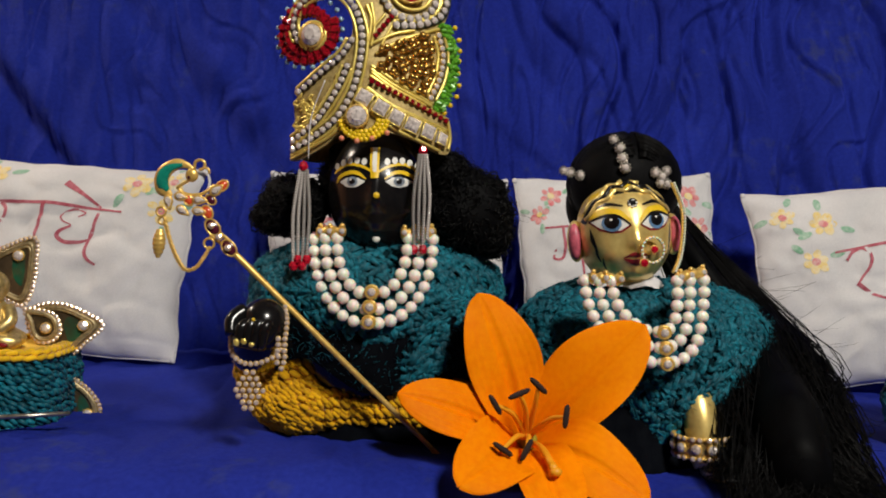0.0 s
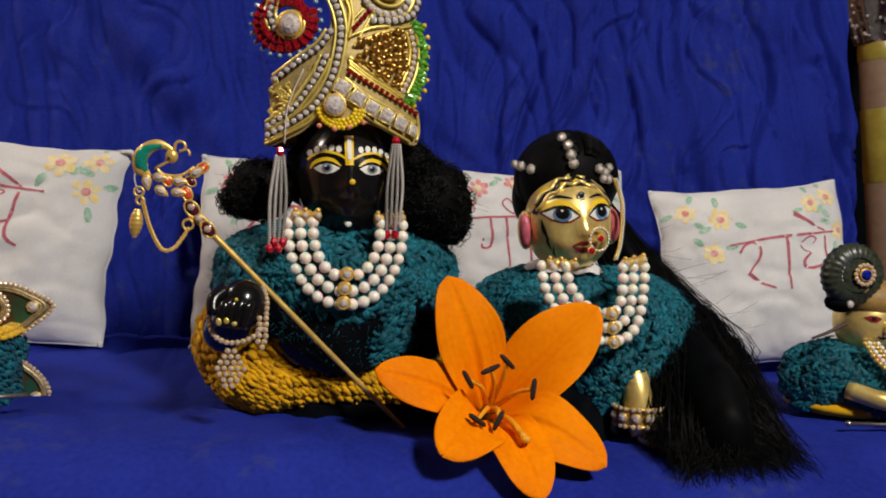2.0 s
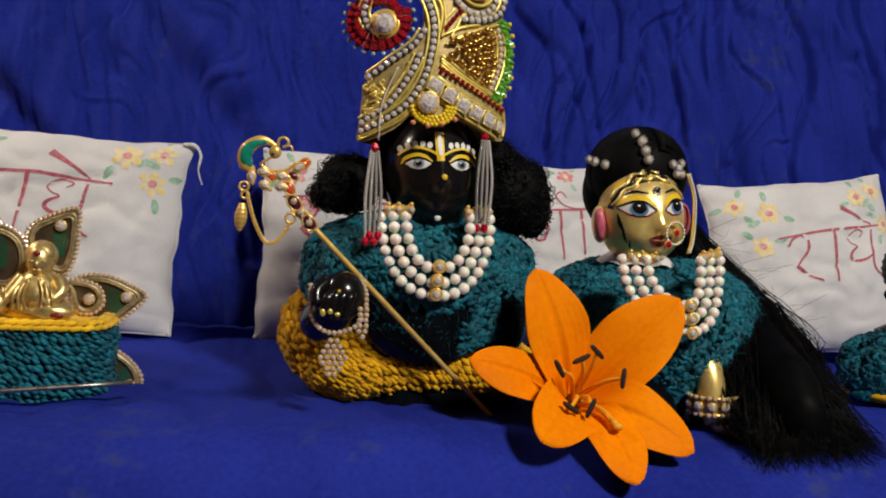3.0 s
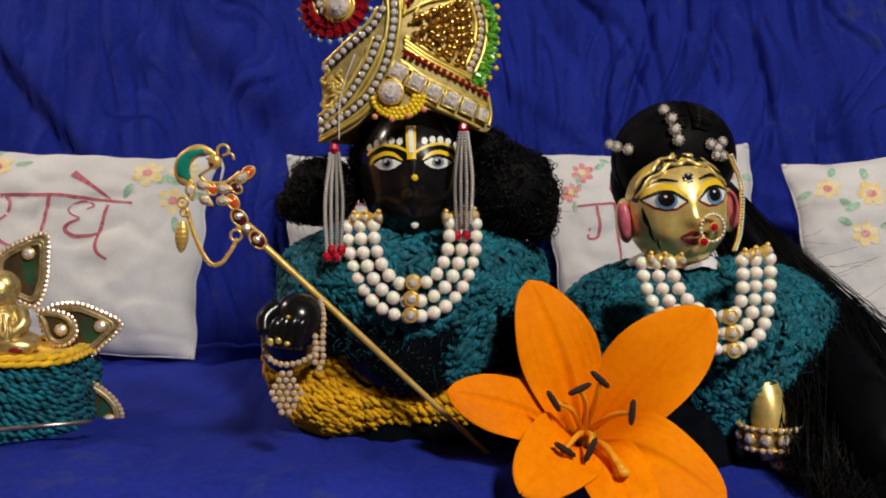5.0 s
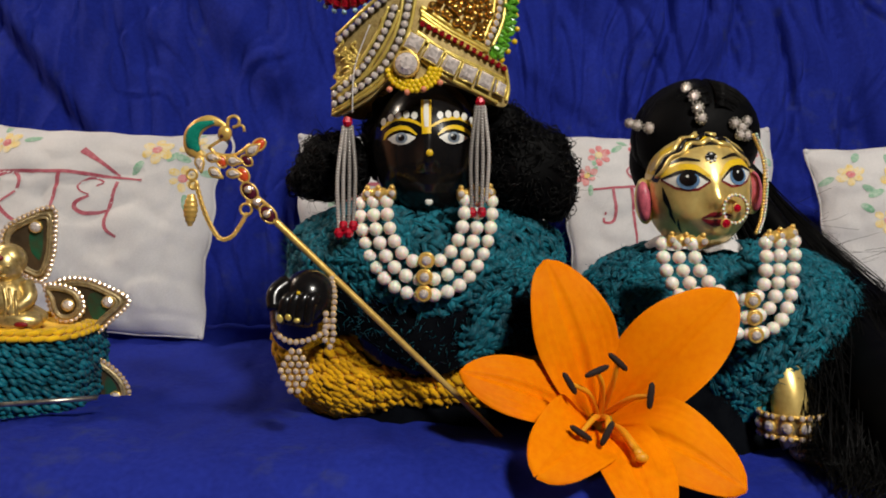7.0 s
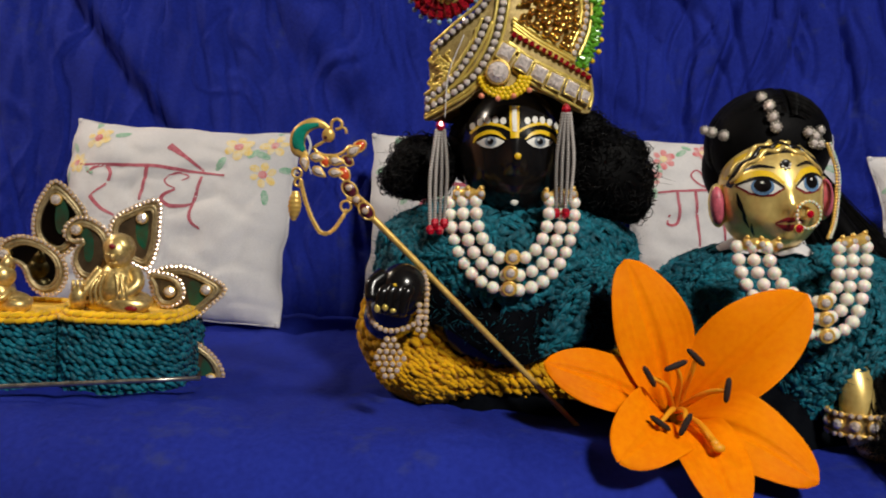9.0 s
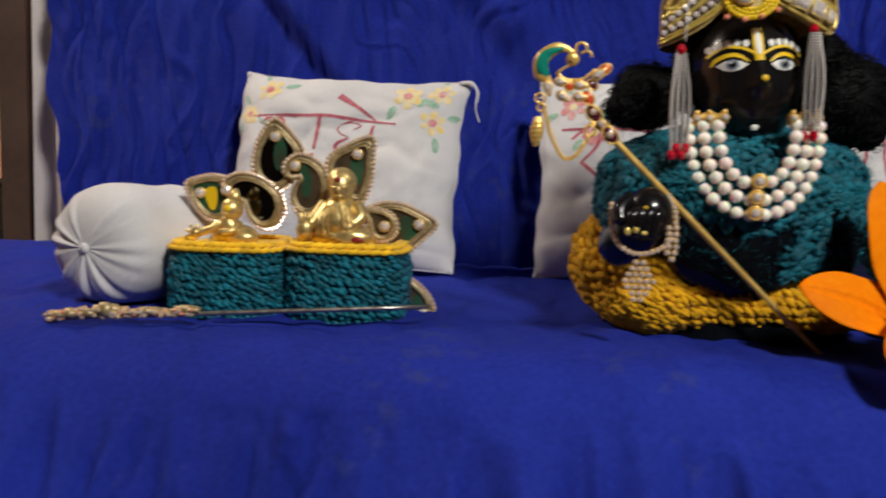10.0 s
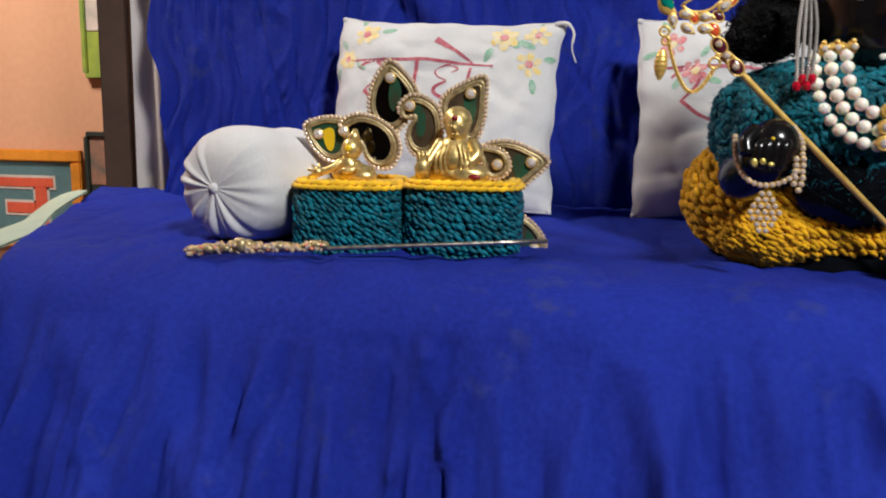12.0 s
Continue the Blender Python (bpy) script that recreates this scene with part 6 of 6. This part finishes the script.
    loop = [(0.0078 * math.cos(a), 0, 0.0085 * math.sin(a)) for a in np.linspace(0, 2 * math.pi, 30, endpoint=False)]
    g.tube(loop, 0.0009, "gold", 6, closed=True)
    part("hoop", g, e, "thin gold hoop")
    bead = bead_mesh("seed_bead", "pearl", 6, 4)
    for p in spaced(loop, 0.0026, True):
        piece("seed_bead", bead, e, p + np.array((0, -0.0009, 0)), 0.0011)
    ruby = gem_mesh("red_stone", "red_gem", "gold")
    piece("red_stone", ruby, e, (0.0008, -0.0008, 0.0005), 0.0028)
    piece("red_stone", ruby, e, (-0.0065, -0.0012, -0.0085), 0.0030)


build_hair_jewels()


def build_wrist_bracelet():
    e = thing("wide_bracelet", (0.1740, 0.5100, 0.0040), "wide gold bracelet with clear stones on the brass arm", "bracelet", "", (0, -3, 0))
    ring = lambda rx, z: [(rx * math.cos(a), rx * 0.9 * math.sin(a), z) for a in np.linspace(0, 2 * math.pi, 36, endpoint=False)]
    g = Shape()
    for z in (-0.0062, 0.0062):
        g.tube(ring(0.0188, z), 0.0012, "gold", 6, closed=True)
    g.grid([ring(0.0178, -0.006), ring(0.0184, 0.0), ring(0.0178, 0.006)], "old_brass", closed_v=True)
    part("band", g, e, "pierced gold band")
    for k, a in enumerate(np.linspace(math.pi, 2 * math.pi, 7)):
        t = Euler((0, 0, a + math.pi / 2))
        piece("rhinestone", GEM_GOLD if k % 2 else GEM_PINK, e, (0.0198 * math.cos(a), 0.0180 * math.sin(a), 0), 0.0036, t)
        for z in (-0.0062, 0.0062):
            for d in (-0.11, 0.11):
                piece("rhinestone", GEM_PINK, e, (0.0200 * math.cos(a + d), 0.0182 * math.sin(a + d), z), 0.0018, t)


build_wrist_bracelet()


# ---- crocheted seats with small brass figures ----
def build_crochet_seat(at, w, d, h, turn, label, cols, rows, seed):
    e = thing("crochet_seat", at, label, "crochet seat", "crocheted seats", turn)
    rng = np.random.RandomState(seed)
    hw, hd, n = w / 2, d / 2, 4.0
    edge = lambda a: np.array((hw * math.copysign(abs(math.cos(a)) ** (2 / n), math.cos(a)), hd * math.copysign(abs(math.sin(a)) ** (2 / n), math.sin(a))))
    loop = [edge(a) for a in np.linspace(0, 2 * math.pi, 400, endpoint=False)]
    even = spaced(loop, w / cols, True)
    g = Shape()
    prof = ((0.94, 0.0), (1.0, 0.15), (1.01, 0.5), (0.985, 0.85), (0.95, 0.99), (0.5, 1.0), (0.02, 1.0))
    # block coloured dark so the gaps between stitches look shaded
    g.grid([[(x * q, y * q, h * z) for x, y in even] for q, z in prof], "teal_gap_shade", closed_v=True)
    part("body", g, e, "dense crocheted block")
    g = Shape()
    m = len(even)

    def place(u, v):
        k = (u * m) % m
        i, j = int(k) % m, (int(k) + 1) % m
        p2 = even[i] + (even[j] - even[i]) * (k - int(k))
        t = even[j] - even[i]
        t = t / (np.linalg.norm(t) + 1e-9)
        q = np.interp(v, [z for _, z in prof[:5]], [r for r, _ in prof[:5]])
        out = np.array((t[1], -t[0], 0))
        return np.array((*(p2 * q), h * v * 0.95)), np.array((*t, 0)) * (w / cols) * m, np.array((0, 0, h)), out
    stitched(g, "teal", place, m, rows, rng, 1.12)
    part("stitches", g, e, "rows of teal crochet stitches", "stuff")
    g = Shape()
    for rr, zz, sc in ((1.00, 1.00, 1.25), (0.93, 1.06, 1.25), (0.84, 1.07, 1.2)):
        q = spaced([np.array((*(p * rr), h * zz)) for p in even], w / cols * 1.35, True)
        for i in range(len(q)):
            a, b = q[i], q[(i + 1) % len(q)]
            t = b - a
            o = np.array((t[1], -t[0], 0))
            jit = rng.normal(size=3) * 0.0003
            g.tube([a - t * 0.2 + o * 0.05 + jit, a + t * 0.2 + o * 0.35, a + t * 0.7 + o * 0.25 + (0, 0, 0.0006), b + t * 0.2 - o * 0.1 + jit], [0.0010 * sc, 0.0017 * sc, 0.0017 * sc, 0.0010 * sc], "yellow_wool", 6)
    g.grid([[(x * q, y * q, h * 1.04) for x, y in even] for q in (0.92, 0.5, 0.02)], "yellow_wool", closed_v=True)
    part("border", g, e, "yellow crocheted border")
    return e


build_crochet_seat((-0.3925, 0.553, -0.007), 0.076, 0.078, 0.047, (0, 0, 4), "teal crocheted seat with yellow border beside the bolster", 16, 8, 3)
build_crochet_seat((-0.3095, 0.566, -0.009), 0.080, 0.082, 0.050, (0, 0, 3), "teal crocheted seat with yellow border under the praying figure", 15, 8, 4)


def build_figures():
    # seated robed figure
    g = Shape()
    k = "old_brass"
    fold = lambda p: p + np.array((0, 0.0008 * math.sin(p[0] * 1500 + p[2] * 700), 0.0))
    g.ball((0, 0.004, 0.008), (0.0235, 0.016, 0.0095), k, 28, 14, warp=fold)
    g.ball((0.010, -0.006, 0.007), (0.0150, 0.0090, 0.0070), k, 20, 12, warp=fold)
    g.tube([(0.0, 0.004, 0.010), (0.0, 0.004, 0.020), (0.0005, 0.004, 0.029), (0.001, 0.003, 0.034)], [0.0155, 0.0145, 0.0120, 0.0070], k, 24)
    g.tube(smooth_path([(0.012, 0.002, 0.030), (0.016, -0.004, 0.021), (0.006, -0.010, 0.012)], 12), 0.0045, k, 10)
    g.tube(smooth_path([(-0.010, 0.001, 0.030), (-0.016, -0.004, 0.020), (-0.021, -0.008, 0.012)], 12), 0.0042, k, 10)
    g.tube([(-0.022, -0.009, 0.004), (-0.0225, -0.010, 0.012), (-0.0215, -0.010, 0.019)], [0.0048, 0.0056, 0.0030], k, 10, flat=0.5)
    for d in (-0.003, 0.0, 0.003):
        g.tube([(-0.022 + d, -0.010, 0.016), (-0.0218 + d, -0.0102, 0.0235)], [0.0015, 0.0011], k, 6)
    for s in (-1, 1):
        for q in range(3):
            g.tube(smooth_path([(s * (0.003 + 0.003 * q), -0.0095 + 0.001 * q, 0.030 - 0.002 * q), (s * (0.006 + 0.003 * q), -0.0125, 0.018), (s * (0.004 + 0.004 * q), -0.012, 0.008)], 10), 0.0011, k, 5)
    g.ball((0.001, 0.001, 0.0415), (0.0092, 0.0098, 0.0118), k, 20, 14)
    g.ball((0.001, 0.003, 0.0445), (0.0108, 0.0098, 0.0108), k, 20, 14)
    g.ball((0.001, -0.0090, 0.0395), (0.0016, 0.0022, 0.0026), k, 8, 6)
    g.ball((0.001, -0.0078, 0.0355), (0.0032, 0.0016, 0.0010), k, 8, 6)
    for s in (-1, 1):
        g.ball((0.001 + s * 0.0038, -0.0078, 0.0415), (0.0020, 0.0010, 0.0009), k, 8, 6)
    g.ball((0.0005, -0.0086, 0.0468), (0.0024, 0.0012, 0.0019), "paint_red", 8, 6)
    g.ball((0.0155, -0.0145, 0.006), (0.0046, 0.0012, 0.0018), "paint_red", 8, 6)
    lone("robed_figure", g, "small cast brass seated robed figure with red mark", "statue", at=(-0.314, 0.546, 0.0430), turn=(0, 0, 3))
    # small crawling figure
    g = Shape()
    g.ball((0.002, 0.002, 0.0075), (0.0170, 0.0100, 0.0078), k, 22, 12)
    g.ball((0.010, -0.002, 0.006), (0.0100, 0.0080, 0.0060), k, 18, 10)
    g.tube(smooth_path([(0.002, 0.002, 0.008), (-0.001, 0.000, 0.016), (0.000, 0.000, 0.021)], 8), [0.0085, 0.0085, 0.008, 0.0078, 0.007, 0.006, 0.005, 0.004], k, 14)
    g.ball((0.001, -0.001, 0.0255), (0.0076, 0.0080, 0.0082), k, 18, 12)
    g.tube([(0.002, 0.0, 0.031), (0.003, 0.0, 0.036), (0.0035, 0.0, 0.040)], [0.0055, 0.0035, 0.0014], k, 10)
    g.ball((0.000, -0.0088, 0.0265), (0.0028, 0.0012, 0.0026), "yellow_bead", 8, 6)
    g.ball((-0.0005, -0.0090, 0.0225), (0.0012, 0.0015, 0.0014), k, 6, 5)
    g.tube(smooth_path([(-0.006, -0.002, 0.017), (-0.012, -0.005, 0.012), (-0.022, -0.006, 0.008)], 8), 0.0028, k, 8)
    g.ball((-0.0235, -0.006, 0.0085), (0.0045, 0.0035, 0.0040), k, 10, 7)
    for a in np.linspace(0.6, 3.6, 5):
        g.tube([(-0.0235, -0.006, 0.0085), (-0.0235 + 0.0075 * math.cos(a), -0.0065, 0.0085 + 0.0065 * math.sin(a))], [0.0016, 0.0009], k, 5)
    g.tube(smooth_path([(0.006, -0.004, 0.016), (0.004, -0.010, 0.011), (-0.004, -0.011, 0.010)], 8), 0.0025, k, 8)
    lone("crawling_figure", g, "small cast brass crawling figure with yellow mark", "statue", at=(-0.3905, 0.541, 0.0410), turn=(0, 0, 4))


build_figures()


# ---- jewelled leaf fans ----
def build_leaf_fan(name, leaves, label):
    e = thing(name, (-0.368, 0.570, 0.119), label, "ornament", "jewelled fans", (0, 0, 4.3))
    k = 0.176 * mm
    at = lambda x, y, off=0.0: np.array(((x - 475) * k, -off, (118 - y) * k))
    for outline, layer, gem, inlays in leaves:
        base = smooth_path(outline, 90, True)
        c = base.mean(0)
        o = 0.003 * layer
        inner = lambda q: [c + (p - c) * q for p in base]
        g = Shape()
        g.grid([[at(*p, o) for p in inner(q)] for q in (0.02, 0.5, 1.0)], "antique", closed_v=True)
        g.grid([[at(*p, o - 0.002) for p in inner(q)] for q in (0.02, 0.5, 1.0)], "antique", closed_v=True)
        g.grid([[at(*p, o - z) for p in base] for z in (0, 0.002)], "antique", closed_v=True)
        leaf = part("leaf", g, e, "antique gold leaf plate")
        g = Shape()
        g.grid([[at(*p, o + 0.0006) for p in inner(q)] for q in (0.02, 0.4, 0.74)], inlays[0], closed_v=True)
        part("inlay", g, leaf, "dark mirrored inlay")
        if len(inlays) > 1:
            g = Shape()
            cc = c + (np.array(gem) - c) * 0.35
            g.grid([[at(*(cc + np.array((16, 10)) + (p - c) * np.array((0.26, 0.52)) * q), o + 0.0010) for p in base] for q in (0.02, 0.5, 1.0)], inlays[1], closed_v=True)
            part("foil", g, leaf, "coloured foil")
        for q, r in ((0.83, 0.0013), (0.74, 0.0010)):
            g = Shape()
            line = spaced([at(*p, o + 0.0012) for p in inner(q)], 0.0016, True)
            twist = [p + np.array((0, -0.0002, 0.0)) for p in line]
            g.tube(twist, [r * (1 + 0.22 * (i % 2)) for i in range(len(twist))], "antique", 6, closed=True)
            part("rope_border", g, leaf, "twisted gold rope border")
        for p in spaced(base, 19, True):
            piece("rhinestone", GEM_PINK, leaf, at(*p, o + 0.0010), 0.0016)
        if gem:
            piece("rhinestone", GEM_GOLD, leaf, at(*gem, o + 0.0022), 0.0040)
    return e


TALL_LEAVES = [
    ([(470, 45), (540, 100), (592, 180), (570, 260), (520, 330), (470, 350), (410, 320), (380, 250), (390, 160), (425, 90)], 0, (475, 118), ("mirror", "green_inlay")),
    ([(876, 108), (885, 200), (875, 300), (840, 385), (780, 370), (715, 320), (690, 250), (700, 195), (760, 150)], 0, (818, 182), ("brown_inlay", "green_inlay")),
    ([(1155, 462), (1085, 540), (1020, 592), (930, 570), (870, 500), (855, 430), (900, 385), (990, 378), (1080, 410)], 0, (1080, 465), ("brown_inlay", "green_inlay")),
]
CURLED_LEAVES = [
    ([(560, 190), (620, 195), (680, 240), (702, 320), (690, 400), (640, 450), (580, 440), (548, 380), (560, 320), (590, 280), (530, 280), (512, 235)], 1, (562, 236), ("brown_inlay", "green_inlay")),
    ([(850, 402), (920, 405), (975, 430), (992, 490), (960, 530), (910, 535), (880, 500), (870, 450)], 1, (938, 476), ("brown_inlay",)),
    ([(990, 670), (1090, 720), (1150, 800), (1140, 870), (1075, 890), (1000, 850), (950, 770)], 0, (1105, 835), ("brown_inlay", "green_inlay")),
]
build_leaf_fan("jewelled_fan", TALL_LEAVES + CURLED_LEAVES, "fan of gold leaves with mirror inlay and rhinestone borders")
build_leaf_fan("jewelled_fan", [
    ([(95, 325), (150, 295), (225, 285), (290, 310), (300, 400), (260, 470), (190, 470), (130, 410)], 0, (160, 360), ("green_inlay", "yellow_bead")),
    ([(262, 305), (330, 272), (420, 290), (495, 345), (520, 420), (490, 490), (430, 505), (380, 470), (350, 400), (310, 370), (268, 360)], 1, (276, 345), ("mirror",)),
], "smaller fan of gold leaves behind the crawling figure")


def build_lying_staff():
    a, b = np.array((-0.4770, 0.468, -0.0025)), np.array((-0.2442, 0.517, 0.0080))
    e = thing("lying_staff", a, "thin metal staff with a jewelled head lying before the seats", "staff")
    g = Shape()
    d = b - a
    g.tube([d * s for s in np.linspace(0.02, 1, 8)], 0.0016, "silver", 8)
    part("shaft", g, e, "thin silvery shaft")
    rng = random.Random(9)
    g = Shape()
    for s in np.linspace(-0.02, 0.36, 26):
        h = 0.0030 + 0.0030 * math.exp(-((s - 0.12) / 0.05) ** 2) + 0.0012 * math.sin(s * 60)
        g.ball(d * s + np.array((0, rng.uniform(-0.002, 0.004), 0.001 + h * 0.5)), (0.0046, 0.0042, h * 0.75), "antique", 10, 7)
    head = part("head", g, e, "crusted gold head", "stuff")
    red = bead_mesh("coral_bead", "coral", 6, 4)
    for _ in range(150):
        s = rng.uniform(-0.02, 0.36)
        h = 0.0045 + 0.0045 * math.exp(-((s - 0.12) / 0.05) ** 2)
        p = d * s + np.array((0, -0.0045 + rng.uniform(0, 0.004), rng.uniform(0.000, h)))
        if rng.random() < 0.75:
            piece("rhinestone", GEM_PINK, head, p, 0.0016)
        else:
            piece("coral_bead", red, head, p, 0.0014)


build_lying_staff()


# ---- small turbaned statue at the end of the row ----
def build_small_statue():
    x0, y0 = 0.397, 0.572
    g = Shape()
    g.ball((x0 - 0.004, y0 - 0.012, 0.074), (0.0245, 0.0255, 0.0285), "brass", 26, 18)
    g.ball((x0 - 0.004, y0 - 0.0375, 0.071), (0.0030, 0.0035, 0.0050), "brass", 10, 8)
    f = shifted(head_front(0.0245, 0.0255, 0.0285, []), (x0 - 0.004, y0 - 0.012, 0.074))
    for s in (-1, 1):
        g.ribbon([(s * 0.010 - 0.006, 0.004), (s * 0.010, 0.0035), (s * 0.010 + 0.006, 0.004)], (0.0002, 0.0024, 0.0026, 0.0002), f, 0.0004, "paint_red", 4)
        g.disc((s * 0.010, 0.0038), 0.0016, 0.0016, f, 0.0009, "paint_black", 10)
    g.ribbon([(-0.005, -0.011), (0, -0.012), (0.005, -0.011)], (0.0003, 0.0012, 0.0003), f, 0.0004, "paint_black", 3)
    g.tube([(x0 - 0.004, y0 - 0.004, 0.05), (x0, y0, 0.03)], [0.014, 0.03], "brass", 18)
    g.tube(smooth_path([(x0 - 0.035, y0 - 0.038, 0.020), (x0 - 0.020, y0 - 0.056, 0.016), (x0 - 0.004, y0 - 0.062, 0.015)], 10), 0.0075, "brass", 12)
    g.ball((x0 - 0.001, y0 - 0.063, 0.015), (0.010, 0.008, 0.007), "brass", 14, 9)
    g.ball((x0, y0, 0.008), (0.055, 0.040, 0.014), "brass", 24, 10)
    lone("small_statue", g, "small brass statue wearing a dark round turban", "statue")
    build_shawl("small_shawl", (x0, y0, 0.0), 0.064, 0.046, [(0.004, 0.96), (0.020, 1.0), (0.034, 0.94), (0.045, 0.74), (0.051, 0.50), (0.054, 0.38)], "teal knitted shawl on the small statue", np.random.RandomState(6), 1500, 0.05)
    e = thing("small_turban", (x0 - 0.030, y0 - 0.026, 0.112), "dark satin turban with a sapphire brooch on the small statue", "turban", "", (0, 0, -4))
    g = Shape()
    rows = []
    for s in np.linspace(0, 1, 12):
        a = s * math.pi
        rows.append([((0.0145 + 0.0115 * math.sin(a) + 0.0006 * math.sin(26 * t)) * math.cos(t), 0.010 * -math.cos(a), (0.0145 + 0.0115 * math.sin(a) + 0.0006 * math.sin(26 * t)) * math.sin(t)) for t in np.linspace(0, 2 * math.pi, 104, endpoint=False)])
    g.grid(rows, "satin", closed_v=True)
    g.grid([[(0.013 * q * math.cos(t), -0.009, 0.013 * q * math.sin(t)) for t in np.linspace(0, 2 * math.pi, 40, endpoint=False)] for q in (0.02, 1.05)], "satin", closed_v=True)
    part("rosette", g, e, "pleated dark satin rosette")
    g = Shape()
    g.ball((0.026, 0.014, -0.020), (0.028, 0.026, 0.018), "ochre", 26, 14)
    part("band", g, e, "ochre cloth band")
    g = Shape()
    g.ball((-0.006, 0.004, -0.0235), (0.012, 0.012, 0.008), "dark_velvet", 18, 10)
    part("inset", g, e, "dark inset")
    piece("sapphire", gem_mesh("sapphire", "blue_gem", "gold", 12), e, (0.004, -0.012, 0.001), 0.0050)
    for a in np.linspace(0, 2 * math.pi, 14, endpoint=False):
        piece("rhinestone", GEM_PINK, e, (0.004 + 0.0078 * math.cos(a), -0.0115, 0.001 + 0.0078 * math.sin(a)), 0.0017)
    piece("rhinestone", GEM, e, (-0.005, -0.0085, -0.0235), 0.0030)
    g = Shape()
    g.tube(smooth_path([(-0.002, 0.0, -0.040), (-0.020, -0.006, -0.047), (-0.036, -0.010, -0.052)], 10), np.linspace(0.0018, 0.0010, 10), "post", 6)
    part("pin", g, e, "thin dark wooden pin")
    e = thing("bead_necklace", (x0, y0, 0.0), "pearl and gold bead strands on the small statue", "necklace")
    for k in range(4):
        pts = [(-0.024 + 0.004 * k, -0.040, 0.058), (-0.020 + 0.005 * k, -0.050, 0.046), (-0.006 + 0.004 * k, -0.056, 0.034), (0.008 + 0.002 * k, -0.058, 0.028)]
        for p in spaced(pts, 0.0040):
            piece("pearl" if k % 2 else "gold_bead", PEARL if k % 2 else GOLD_BEAD, e, p, 0.0020)
    for p in ((0.006, -0.062, 0.026), (0.010, -0.064, 0.017)):
        piece("pearl", PEARL, e, p, (0.0040, 0.0040, 0.0058))
    e = thing("small_bracelet", (x0 - 0.012, y0 - 0.060, 0.0165), "tiny gold rhinestone bracelet on the small hand", "bracelet")
    for a in np.linspace(0, 2 * math.pi, 14, endpoint=False):
        piece("rhinestone", GEM_PINK, e, (0.002 * math.cos(a), 0.0085 * math.cos(a), 0.0085 * math.sin(a)), 0.0021)
    g = Shape()
    g.ball((x0 - 0.012, y0 - 0.004, 0.002), (0.050, 0.042, 0.010), "mustard", 28, 12)
    lone("small_trousers", g, "mustard knitted cloth under the small statue", "cloth")
    g = Shape()
    g.tube([(0.345, 0.508, -0.001), (0.47, 0.500, -0.001)], 0.0016, "silver", 8)
    g.ball((0.345, 0.508, -0.001), 0.0026, "silver", 10, 8)
    lone("small_flute", g, "thin silvery rod lying before the small statue", "rod")


build_small_statue()
